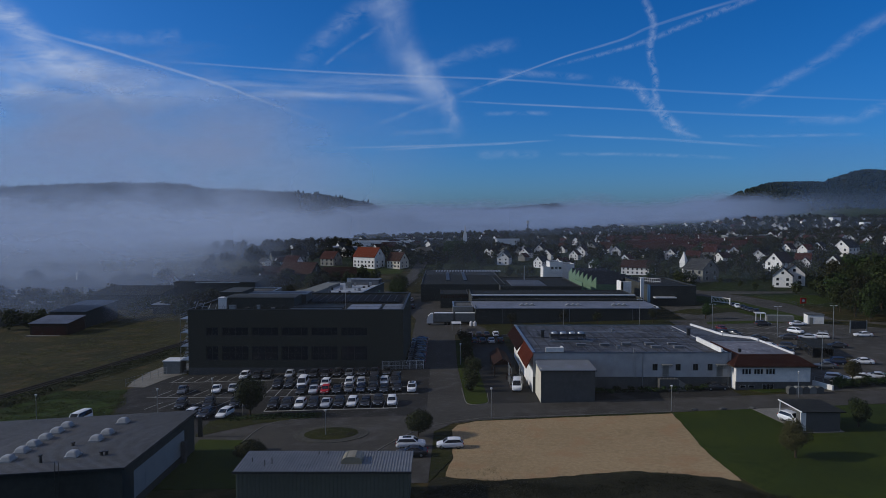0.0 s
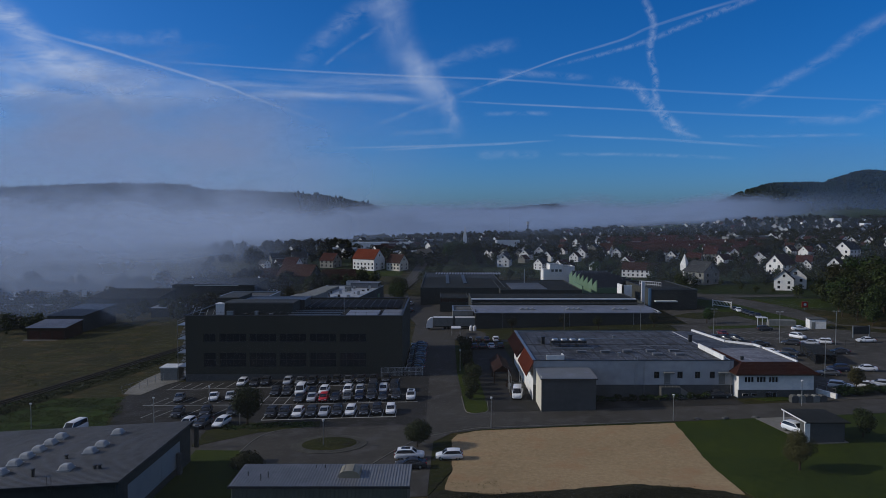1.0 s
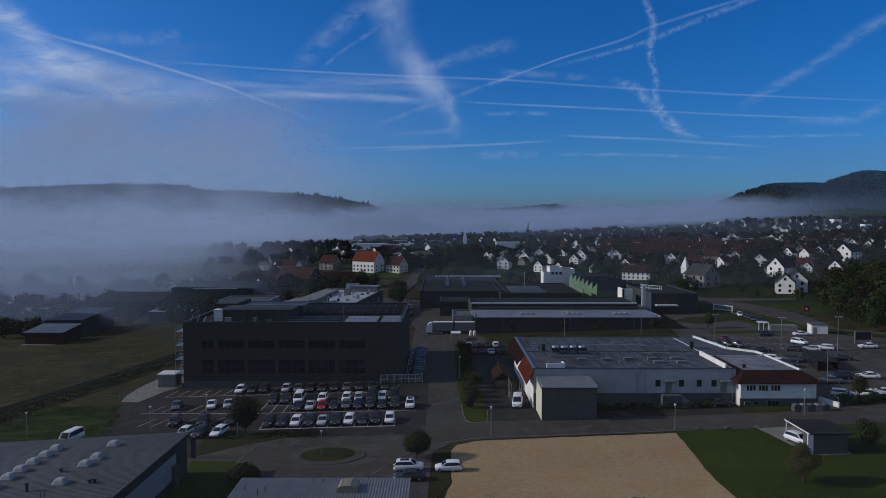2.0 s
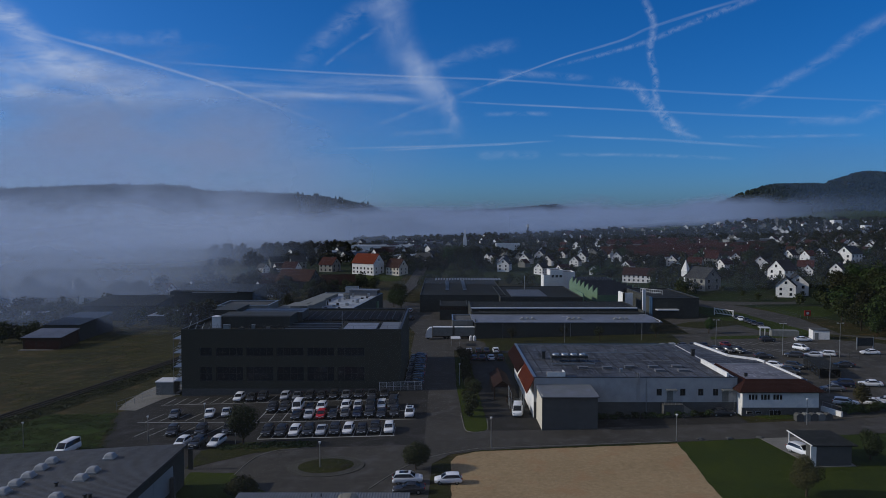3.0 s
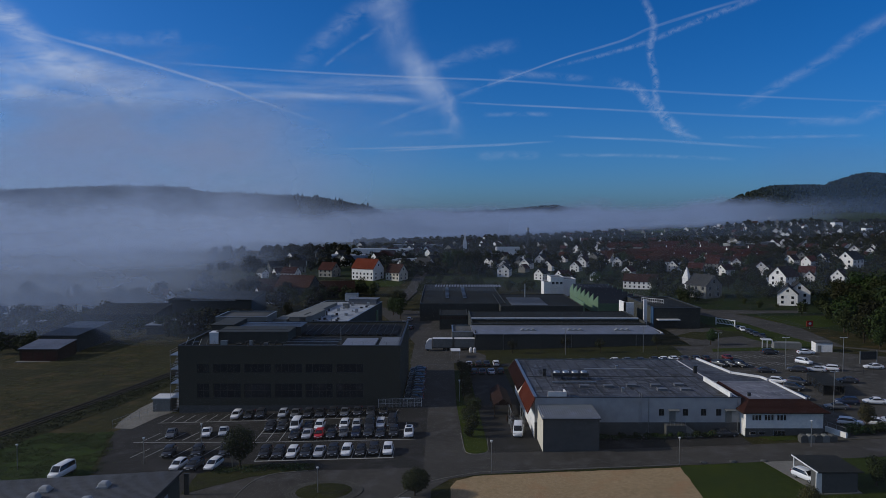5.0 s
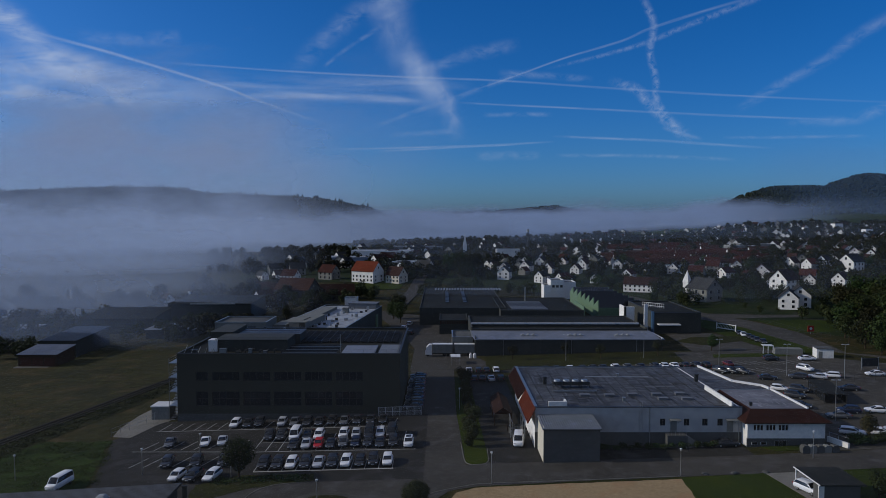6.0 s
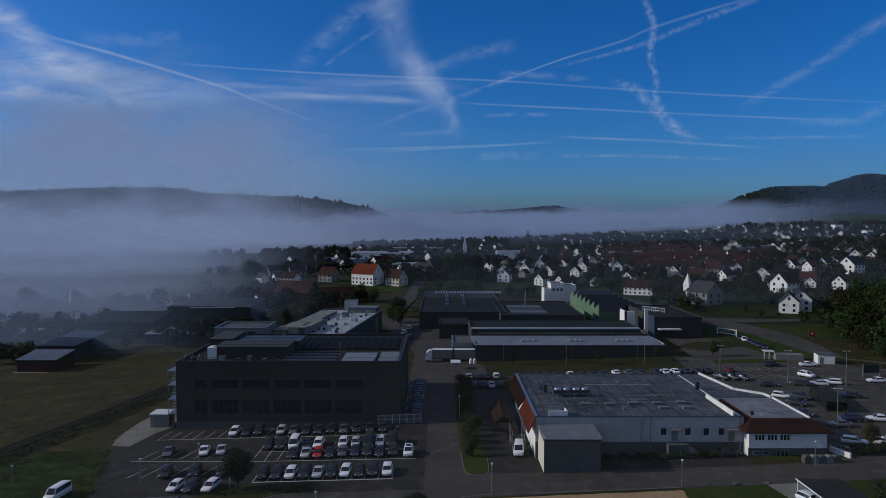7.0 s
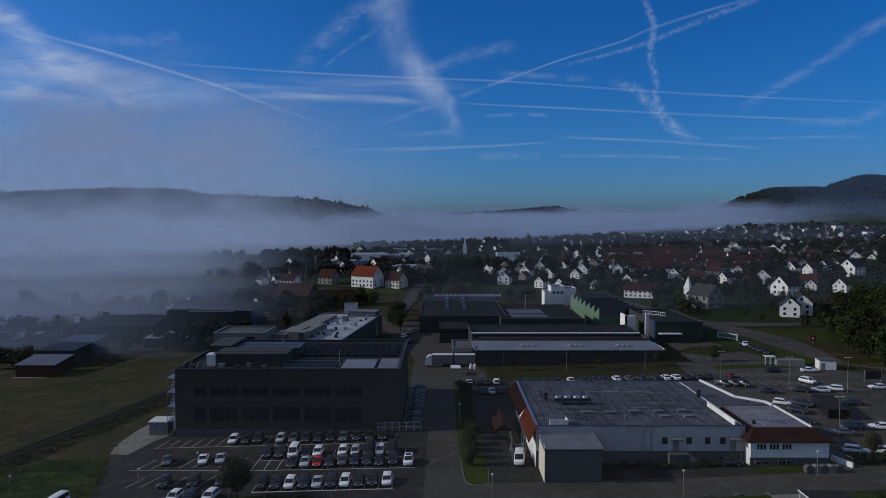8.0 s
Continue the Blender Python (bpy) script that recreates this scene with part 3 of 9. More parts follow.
# ---------------------------------------------------------------- large buildings
def flat_hall(name, label, x0, x1, y0, y1, h, wall, roof, parapet=0.4, coping=None, base=None, edge=0.3):
    """A flat-roofed block with walls, a recessed roof deck inside a parapet and a coping."""
    z = gz((x0 + x1) / 2) if base is None else base
    t = thing(name, Matrix.Translation((x0, y0, z)), label, "building")
    w, d = x1 - x0, y1 - y0
    bm = bmesh.new()
    e = edge
    for q in ((0, w, 0, e), (0, w, d - e, d), (0, e, e, d - e), (w - e, w, e, d - e)):
        box(bm, *q, -2.5, h)
    part("wall", bm, wall, t)
    bm = bmesh.new()
    box(bm, e, w - e, e, d - e, h - parapet - 0.3, h - parapet)
    part("roof", bm, roof, t, "flat roof deck")
    if coping:
        bm = bmesh.new()
        c = 0.08
        for q in ((-c, w + c, -c, e + c), (-c, w + c, d - e - c, d + c), (-c, e + c, e + c, d - e - c), (w - e - c, w + c, e + c, d - e - c)):
            box(bm, *q, h, h + 0.1)
        part("coping", bm, coping, t, "metal coping")
    return t


def office_building():
    x0, y0, w, d, h = -60.3, 160.4, 50.9, 37.0, 14.9
    z = gz(-35)
    t = thing("office_building", Matrix.Translation((x0, y0, z)), "black-clad three-storey office and production block with ribbon windows", "building")
    cols = [(4.25, 2.8)] + [(8.0 + 7.04 * k, 6.25) for k in range(5)]
    rows = [(2.85, 3.35), (8.7, 2.0)]
    bm = bmesh.new()
    holed_wall(bm, 0, w, -2.5, h, [(cx, cx + cw, z0, z0 + hh) for z0, hh in rows for cx, cw in cols], 0, 0.4)
    part("front_wall", bm, M["cladding_black"], t, "black facade cladding with ribbon openings")
    for q in ((0, w, d - 0.4, d), (0, 0.4, 0.4, d - 0.4)):
        bm = bmesh.new()
        box(bm, *q, -2.5, h)
        part("wall", bm, M["cladding_black"], t, "black facade cladding")
    bm = bmesh.new()
    box(bm, w - 0.4, w, 0.4, d - 0.4, -2.5, h)
    part("wall", bm, M["cladding_black"], t, "black facade cladding")
    bm = bmesh.new()
    box(bm, 0.4, w - 0.4, 0.4, d - 0.4, h - 0.75, h - 0.45)
    part("roof", bm, M["roof_dark"], t, "dark gravelled flat roof")
    bm = bmesh.new()
    box(bm, 0.4, w - 0.4, 3.0, 3.2, -2.0, h - 0.8)
    part("inner_wall", bm, M["wall_dark"], t)
    bm = bmesh.new()
    for q in ((-0.05, w + 0.05, -0.05, 0.45), (-0.05, w + 0.05, d - 0.45, d + 0.05), (-0.05, 0.45, 0.45, d - 0.45), (w - 0.45, w + 0.05, 0.45, d - 0.45)):
        box(bm, *q, h, h + 0.07)
    part("coping", bm, M["metal_dark"], t, "dark metal coping")
    for r, (z0, hh) in enumerate(rows):
        for cx, cw in cols:
            window(t, cw, hh, cx + cw / 2, 0.2, z0, 3 if cw > 4 else 1, 1 if r == 0 else 0, 0.09, label="dark glazed ribbon window")
    bm = bmesh.new()
    box(bm, -0.02, w + 0.02, -0.06, -0.005, -2.0, 1.1)
    part("plinth", bm, M["wall_plinth"], t, "grey concrete plinth")
    # plant on the roof
    zr = h - 0.45
    for nm, a, b, c, e, hh, mt in (("plant_room", 7.0, 24.0, 5.5, 14.0, 2.6, "wall_dark"), ("plant_room", 9.5, 25.0, 15.0, 23.0, 2.3, "sheet_dark"), ("stair_head", 3.0, 8.5, 14.0, 26.0, 3.0, "wall_dark")):
        bm = bmesh.new()
        box(bm, a, b, c, e, zr, zr + hh)
        box(bm, a - 0.12, b + 0.12, c - 0.12, e + 0.12, zr + hh, zr + hh + 0.12)
        for k in range(int((b - a) / 1.2)):
            box(bm, a + 0.3 + 1.2 * k, a + 0.36 + 1.2 * k, c - 0.05, c, zr + 0.1, zr + hh - 0.1)
        part(nm, bm, M[mt], t)
    bm = bmesh.new()
    box(bm, 5.6, 7.6, 4.8, 7.4, zr, zr + 2.6)
    box(bm, 5.5, 7.7, 4.7, 7.5, zr + 2.6, zr + 2.7)
    part("cooling_unit", bm, M["white_metal"], t, "pale metal cooling unit")
    for k in range(7):
        bm = bmesh.new()
        xx = 13.0 + 1.7 * k
        rod(bm, (xx, 3.2, zr), (xx, 3.2, zr + 0.5 + 0.15 * (k % 3)), 0.16)
        rod(bm, (xx, 3.2, zr + 0.5 + 0.15 * (k % 3)), (xx + 0.5, 3.2, zr + 0.7 + 0.15 * (k % 3)), 0.16)
        part("vent_pipe", bm, M["metal_dark"], t, "bent dark vent pipe")
    ru = random.Random(9)
    for k in range(16):
        a, b = ru.choice(((1.5, 6.0), (9.0, 20.5)))[0] + ru.uniform(0, 4.0 if k % 2 else 11.0), ru.uniform(24.5, 35.0) if k % 3 else ru.uniform(1.2, 4.2)
        e, hh = ru.uniform(0.5, 1.6), ru.uniform(0.5, 1.5)
        bm = bmesh.new()
        box(bm, a, a + e, b, b + 0.8, zr, zr + hh)
        box(bm, a - 0.05, a + e + 0.05, b - 0.05, b + 0.85, zr + hh, zr + hh + 0.06)
        part("roof_unit", bm, M[("metal", "metal_dark", "sheet_grey", "wall_dark")[k % 4]], t, "small roof plant unit")
    for k in range(5):
        bm = bmesh.new()
        rod(bm, (1.2 + 1.5 * k, 1.0 + 0.3 * k, zr), (2.0 + 1.5 * k, 1.4, zr + 2.2 - 0.2 * k), 0.06, sides=6)
        part("stay_rod", bm, M["metal"], t, "slanting metal stay")
    for a, b, e in ((7.0, 5.4, 17.0), (9.5, 14.9, 15.5)):
        for zz in (2.9, 3.3):
            bm = bmesh.new()
            rod(bm, (a, b, zr + zz), (a + e, b, zr + zz), 0.04, sides=5)
            part("guard_rail", bm, M["metal_dark"], t)
    # pale skylight decks at the front corner
    bm = bmesh.new()
    box(bm, 37.3, 44.9, 1.2, 10.8, zr, zr + 0.35)
    part("skylight", bm, M["sheet_blue"], t, "pale blue skylight deck")
    bm = bmesh.new()
    box(bm, 45.7, 50.3, 1.0, 12.4, zr, zr + 0.25)
    part("roof_deck", bm, M["sheet_grey"], t, "pale metal roof deck")
    # solar rows
    bm = bmesh.new()
    box(bm, -0.75, 0.75, 0.04, 1.92, 0, 0.05)
    panel = mesh_of(bm, "solar_panel", M["solar"])
    bm = bmesh.new()
    box(bm, -0.7, -0.6, 0, 16, -0.42, -0.01)
    box(bm, 0.55, 0.62, 0, 16, -0.2, -0.01)
    box(bm, -0.86, -0.76, 0, 16, -0.06, 0.06)
    rack = mesh_of(bm, "rack", M["metal_dark"])
    for k in range(15):
        m = Matrix.Translation((21.1 + 1.95 * k, 15.5, zr + 0.35)) @ Matrix.Rotation(radians(14), 4, 'Y')
        rk = part("solar_rack", rack, None, t, "metal rack of tilted solar panels")
        rk.matrix_basis = m
        for j in range(8):
            part("solar_panel", panel, None, rk).location = (0, 2.0 * j, 0)
    for k in range(9):
        bm = bmesh.new()
        box(bm, 23.6, 36.1, 2.0 + 1.15 * k, 2.18 + 1.15 * k, zr + 0.25, zr + 0.45)
        part("roof_pipe", bm, M["metal_dark"] if k % 3 else M["metal"], t, "long roof pipe on brackets")
    bm = bmesh.new()
    rod(bm, (36.7, 4.0, zr), (36.7, 4.0, zr + 4.2), 0.05)
    part("aerial", bm, M["metal"], t, "thin metal aerial")
    bm = bmesh.new()
    for a, b in (((0.6, 0.6), (w - 0.6, 0.6)), ((w - 0.6, 0.6), (w - 0.6, d - 0.6))):
        n = int((Vector(b) - Vector(a)).length / 2.5)
        for k in range(n + 1):
            p = Vector(a).lerp(Vector(b), k / n)
            rod(bm, (p.x, p.y, h - 0.4), (p.x, p.y, h + 0.75), 0.025, sides=5)
        rod(bm, (*a, h + 0.75), (*b, h + 0.75), 0.025, sides=5)
    part("roof_railing", bm, M["metal_dark"], t, "thin metal roof railing")
    # outside stair on the west end
    st = bmesh.new()
    for k in range(4):
        box(st, -2.2, -0.06, 0.6, 6.0, 3.3 * k + 2.6, 3.3 * k + 2.72)
        for yy in (0.7, 5.9):
            rod(st, (-2.1, yy, 3.3 * k - 0.7), (-2.1, yy, 3.3 * k + 3.8), 0.06, sides=6)
        rod(st, (-2.1, 0.7, 3.3 * k + 3.7), (-2.1, 5.9, 3.3 * k + 3.7), 0.03, sides=5)
        rod(st, (-2.1, 0.7, 3.3 * k + 3.2), (-2.1, 5.9, 3.3 * k + 3.2), 0.03, sides=5)
        for j in range(12):
            box(st, -1.9, -1.0, 1.0 + 0.35 * j, 1.3 + 0.35 * j, 3.3 * k - 0.6 + 0.27 * j, 3.3 * k - 0.55 + 0.27 * j)
    part("outside_stair", st, M["metal"], t, "galvanised steel escape stair")


office_building()


def market_hall():
    x0, y0, w, d, h = 18.0, 135.2, 39.6, 36.0, 8.0
    z = gz(18) + 0.05
    t = thing("market_hall", Matrix.Translation((x0, y0, z)), "white flat-roofed market hall with orange tiled edge roofs", "building")
    wins = [(23.9, 1.05, 4.45, 1.35), (28.5, 1.05, 4.45, 1.35), (32.0, 1.05, 4.45, 1.35), (34.9, 1.05, 4.45, 1.35)]
    # Front wall is darker than the sides: its shade is in the colour.
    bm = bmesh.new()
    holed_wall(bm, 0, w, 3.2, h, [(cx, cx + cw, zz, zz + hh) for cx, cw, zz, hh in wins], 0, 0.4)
    part("front_wall", bm, M["wall_shaded"], t, "white rendered front wall, stained, with shade in its grey")
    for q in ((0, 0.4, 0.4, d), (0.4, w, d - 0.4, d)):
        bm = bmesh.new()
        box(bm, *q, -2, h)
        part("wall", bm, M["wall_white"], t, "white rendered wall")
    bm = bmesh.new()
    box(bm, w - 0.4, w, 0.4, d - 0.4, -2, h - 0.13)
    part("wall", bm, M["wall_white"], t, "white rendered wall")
    bm = bmesh.new()
    box(bm, -0.0, w, 0.06, 0.4, -2.0, 3.2)
    part("plinth", bm, M["wall_plinth"], t, "grey plinth")
    for cx, cw, zz, hh in wins:
        window(t, cw, hh, cx + cw / 2, 0.2, zz, 1, 0, 0.05, label="small dark window")
    bm = bmesh.new()
    box(bm, 0.4, w - 0.4, 0.4, d - 0.4, h - 0.35, h - 0.12)
    part("roof", bm, M["felt_roof"], t, "grey bitumen roof with patched seams")
    rp = random.Random(8)
    bm = bmesh.new()
    for k in range(80):
        a, b = rp.uniform(0.8, w - 5), rp.uniform(0.8, d - 3)
        lx, ly = (rp.uniform(1.5, 7.0), rp.uniform(0.25, 1.0)) if rp.random() < 0.7 else (rp.uniform(0.25, 1.0), rp.uniform(1.5, 8.0))
        lx, ly = min(lx, w - 0.8 - a), min(ly, d - 0.8 - b)
        zz = h - 0.118 + 0.0004 * k
        bm.faces.new([bm.verts.new(q) for q in ((a, b, zz), (a + lx, b, zz), (a + lx, b + ly, zz), (a, b + ly, zz))])
    tagged(part("roof_patch", bm, M["felt_patch"], t, "patched roofing felt"), kind="stuff")
    rs = random.Random(4)
    for k in range(1, 17):
        xx = 2.34 * k + rs.uniform(-0.12, 0.12)
        a = rs.uniform(0.6, 12) if rs.random() < 0.4 else 0.6
        b = d - 0.6 if rs.random() < 0.6 else rs.uniform(18, d - 2)
        bm = bmesh.new()
        box(bm, xx - 0.04, xx + 0.04, a, b, h - 0.12, h - 0.045)
        part("roof_seam", bm, M["seam"], t, "welded roof seam")
    for k in (2,):
        bm = bmesh.new()
        box(bm, 0.6, w - 2.0, 9.0 * k, 9.0 * k + 0.12, h - 0.12, h - 0.044)
        part("roof_seam", bm, M["seam"], t, "welded roof seam")
    for a, b, e in ((10.3, 8.2, 1.9), (15.3, 8.2, 1.9), (20.1, 8.8, 1.9), (25.1, 8.9, 1.9), (25.4, 5.5, 1.9), (30.1, 9.4, 1.9), (30.1, 5.5, 1.9)):
        bm = bmesh.new()
        box(bm, a, a + e, b, b + 0.9, h - 0.12, h + 0.28)
        box(bm, a - 0.08, a + e + 0.08, b - 0.08, b + 0.98, h + 0.28, h + 0.36)
        part("roof_hatch", bm, M["sheet_grey"], t, "low metal roof hatch")
    for q in ((-0.1, w + 0.1, -0.12, 0.5), (-0.1, 0.5, 0.5, d), (0.5, w, d - 0.5, d + 0.1)):
        bm = bmesh.new()
        box(bm, *q, h, h + 0.09)
        part("coping", bm, M["metal_dark"] if q[1] > 20 else M["metal"], t, "thin metal edge trim")
    # tiled skirt roof along the west side
    for a, b, drop, out, tile in ((-0.6, 14.6, 2.9, 1.55, "tile_orange"), (14.7, 36.0, 2.3, 1.75, "tile_red")):
        bm = bmesh.new()
        prism(bm, [(-out, h - drop), (-out + 0.1, h - drop - 0.16), (0.0, h - 0.2), (0.0, h + 0.02)], a, b)
        bmesh.ops.recalc_face_normals(bm, faces=bm.faces)
        n = int((b - a) / 0.45)
        for k in range(n):
            yy = a + 0.45 * k
            q = [(-out - 0.03, yy, h - drop + 0.0), (-out - 0.03, yy + 0.2, h - drop + 0.0), (0, yy + 0.2, h + 0.06), (0, yy, h + 0.06)]
            q2 = [(u[0], u[1], u[2] + 0.06) for u in q]
            va, vb = [bm.verts.new(u) for u in q], [bm.verts.new(u) for u in q2]
            bm.faces.new(vb)
            for i in range(4):
                bm.faces.new((va[i], va[(i + 1) % 4], vb[(i + 1) % 4], vb[i]))
        part("skirt_roof", bm, M[tile], t, "orange clay-tile skirt roof" if tile == "tile_orange" else "dark red clay-tile skirt roof")
    # roof fittings
    zr = h - 0.12
    for a, b in ((22.0, 25.4), (18.0, 4.7), (6.0, 17.0)):
        bm = bmesh.new()
        box(bm, a, a + 0.5, b, b + 0.5, zr, zr + 0.7)
        box(bm, a - 0.07, a + 0.57, b - 0.07, b + 0.57, zr + 0.7, zr + 0.78)
        part("roof_vent", bm, M["metal"], t, "small metal roof vent")
    for k in range(4):
        bm = bmesh.new()
        x = 5.9 + 1.95 * k
        for dx in (0.0, 1.7):
            for b in (15.2, 17.0):
                rod(bm, (x + 0.12 + dx, b, zr), (x + 0.12 + dx, b, zr + 0.9), 0.05, sides=5)
        box(bm, x, x + 1.9, 15.0, 17.2, zr + 0.8, zr + 1.4)
        unit = part("cooling_unit", bm, M["metal_dark"], t, "dark metal cooling unit on legs")
        bm = bmesh.new()
        rod(bm, (x + 0.95, 16.1, zr + 1.4), (x + 0.95, 16.1, zr + 1.68), 0.74, 0.66, 16)
        part("fan_cowl", bm, M["metal"], unit, "bright round fan cowl")
    bm = bmesh.new()
    box(bm, 5.2, 14.4, 11.6, 11.9, zr + 0.2, zr + 0.45)
    part("roof_pipe", bm, M["metal"], t, "insulated roof pipe")
    for a, b, e in ((14.8, 25.3, 14.4), (37.2, 27.8, 1.6)):
        bm = bmesh.new()
        box(bm, a, a + e, b, b + 0.25, zr, zr + 0.16)
        part("roof_strip", bm, M["roof_pale"], t, "pale flashing strip")
    for a, b in ((4.3, 18.6), (38.4, 21.2)):
        bm = bmesh.new()
        box(bm, a, a + 0.7, b, b + 0.7, zr, zr + 1.5)
        box(bm, a - 0.1, a + 0.8, b - 0.1, b + 0.8, zr + 1.5, zr + 1.65)
        part("chimney", bm, M["metal_dark"], t, "dark ventilation stack")
    # entrance canopies
    for a in (25.6, 36.4):
        bm = bmesh.new()
        box(bm, a, a + 2.0, -1.3, -0.01, 5.7, 5.82)
        box(bm, a + 0.3, a + 1.5, -0.06, 0.0, 3.3, 5.5)
        for q in (a + 0.1, a + 1.8):
            rod(bm, (q, -1.2, 5.7), (q, -0.02, 5.0), 0.03, sides=5)
        part("canopy", bm, M["wall_grey"], t, "small door canopy")
    bm = bmesh.new()
    box(bm, 24.8, 28.6, -1.8, -0.0, -1.0, 3.1)
    part("landing", bm, M["wall_plinth"], t, "concrete entrance landing")
    bm = bmesh.new()
    for k in range(6):
        rod(bm, (24.9 + 0.7 * k, -1.75, 3.1), (24.9 + 0.7 * k, -1.75, 4.0), 0.025, sides=5)
    rod(bm, (24.9, -1.75, 4.0), (28.4, -1.75, 4.0), 0.03, sides=5)
    part("railing", bm, M["metal"], t, "thin metal railing")
    for k in range(14):
        bm = bmesh.new()
        box(bm, 28.6 + 0.28 * k, 28.88 + 0.28 * k, -1.8, -0.4, -1.0, 2.9 - 0.19 * k)
        part("step", bm, M["concrete"], t)
    # raised end of the roof towards the wing
    bm = bmesh.new()
    box(bm, 37.8, 38.15, 0.6, 14.2, zr, zr + 0.95)
    box(bm, 5.9, 6.2, 0.5, 2.6, zr, zr + 1.1)
    box(bm, 2.6, 5.9, 0.5, 0.8, zr, zr + 1.1)
    part("upstand", bm, M["wall_white"], t, "white roof upstand")
    bm = bmesh.new()
    for z in range(14):
        rod(bm, (20.0, -0.22, 3.3 + 0.34 * z), (20.45, -0.22, 3.3 + 0.34 * z), 0.02, sides=4)
    for a in (20.0, 20.45):
        rod(bm, (a, -0.22, 3.0), (a, -0.22, h + 1.0), 0.03, sides=5)
    part("wall_ladder", bm, M["metal"], t, "metal ladder up to the roof")
    bm = bmesh.new()
    rod(bm, (21.9, -0.05, 0.2), (21.9, -0.05, h), 0.06, sides=6)
    rod(bm, (39.0, -0.05, 0.2), (39.0, -0.05, h), 0.06, sides=6)
    part("downpipe", bm, M["metal"], t, "grey downpipe")


market_hall()


def market_wing():
    x0, y0, w, d, h = 57.6, 132.8, 14.6, 16.7, 5.0
    z = gz(57.5)
    t = thing("market_wing", Matrix.Translation((x0, y0, z)), "white low wing with an orange mansard roof", "building")
    wins = [(1.1 + 2.35 * k, 1.95, 3.05, 1.3) for k in range(3)]
    bm = bmesh.new()
    holed_wall(bm, 0, w, 1.7, h, [(cx, cx + cw, zz, zz + hh) for cx, cw, zz, hh in wins], 0, 0.35)
    part("front_wall", bm, M["wall_white"], t, "white rendered front wall")
    for q in ((0, 0.35, 0.35, d), (w - 0.35, w, 0.35, d)):
        bm = bmesh.new()
        box(bm, *q, -2, h)
        part("wall", bm, M["wall_white"], t, "white rendered wall")
    bm = bmesh.new()
    box(bm, 0.35, w - 0.35, d - 0.35, d, -2, h)
    part("wall", bm, M["wall_white"], t, "white rendered wall")
    bm = bmesh.new()
    box(bm, -0.0, w, 0.05, 0.35, -2, 1.7)
    part("plinth", bm, M["wall_plinth"], t, "grey plinth")
    for cx, cw, zz, hh in wins:
        window(t, cw, hh, cx + cw / 2, 0.12, zz, 2, 0, 0.14, frame_mat="white_metal", label="white-framed three-light window")
    for cx, cw, zz, hh in ((0.8, 1.1, 0.5, 0.5), (2.5, 1.1, 0.5, 0.5)):
        place(part("cellar_window", window_mesh(cw, hh, 0, 0.06), [M["white_metal"], M["window_glass"]], t), cx + cw / 2, -0.0, zz)
    place(part("glass_door", window_mesh(2.2, 1.1, 2, 0.09), [M["white_metal"], M["window_glass"]], t, "white-framed low glazed doors"), 6.3, -0.0, 0.1)
    # mansard: a hipped band all round a flat deck
    top = h + 1.75
    a = [(-0.9, -0.9), (w + 0.9, -0.9), (w + 0.9, d), (-0.9, d)]
    b = [(1.5, 2.2), (w - 2.1, 2.2), (w - 2.1, d), (1.5, d)]
    bm = bmesh.new()
    for k in (0, 1, 3):
        j = (k + 1) % 4
        lo = [Vector((*a[k], h - 0.1)), Vector((*a[j], h - 0.1))]
        hi = [Vector((*b[k], top)), Vector((*b[j], top))]
        n = 16
        up = Vector((0, 0, 0.05))
        for s in range(n):
            u0, u1 = s / n, (s + 1) / n
            p = [lo[0].lerp(hi[0], u0), lo[1].lerp(hi[1], u0), lo[1].lerp(hi[1], u1), lo[0].lerp(hi[0], u1)]
            bm.faces.new([bm.verts.new(q) for q in (p[0] + up, p[1] + up, p[2], p[3])])
            bm.faces.new([bm.verts.new(q) for q in (p[0], p[1], p[1] + up, p[0] + up)])
    bmesh.ops.remove_doubles(bm, verts=bm.verts, dist=0.001)
    part("mansard", bm, M["tile_red"], t, "orange-brown tiled mansard roof")
    bm = bmesh.new()
    box(bm, -0.92, w + 0.92, -0.92, d, h - 0.3, h - 0.12)
    part("eaves", bm, M["wood_dark"], t, "dark eaves board")
    bm = bmesh.new()
    box(bm, 1.5, w - 2.1, 2.2, d, top - 0.35, top - 0.1)
    part("roof", bm, M["deck_pale"], t, "pale streaked roof deck")
    rp = random.Random(18)
    bm = bmesh.new()
    for k in range(70):
        a, b = rp.uniform(2.0, w - 4.5), rp.uniform(2.6, d - 2.2)
        lx, ly = (rp.uniform(0.6, 3.0), 0.1) if rp.random() < 0.35 else (0.1, rp.uniform(0.5, 2.0))
        zz = top - 0.096 + 0.0004 * k
        bm.faces.new([bm.verts.new(q) for q in ((a, b, zz), (a + lx, b, zz), (a + lx, b + ly, zz), (a, b + ly, zz))])
    tagged(part("deck_streak", bm, M["roof_pale_bright"], t, "pale streaks on the deck"), kind="stuff")
    bm = bmesh.new()
    box(bm, w - 2.4, w - 2.1, 2.0, d, top - 0.05, top + 0.3)
    part("parapet", bm, M["white_metal"], t, "white metal parapet")
    bm = bmesh.new()
    box(bm, 2.4, 2.9, 4.5, 5.0, top - 0.1, top + 0.6)
    part("roof_vent", bm, M["metal_dark"], t)


market_wing()


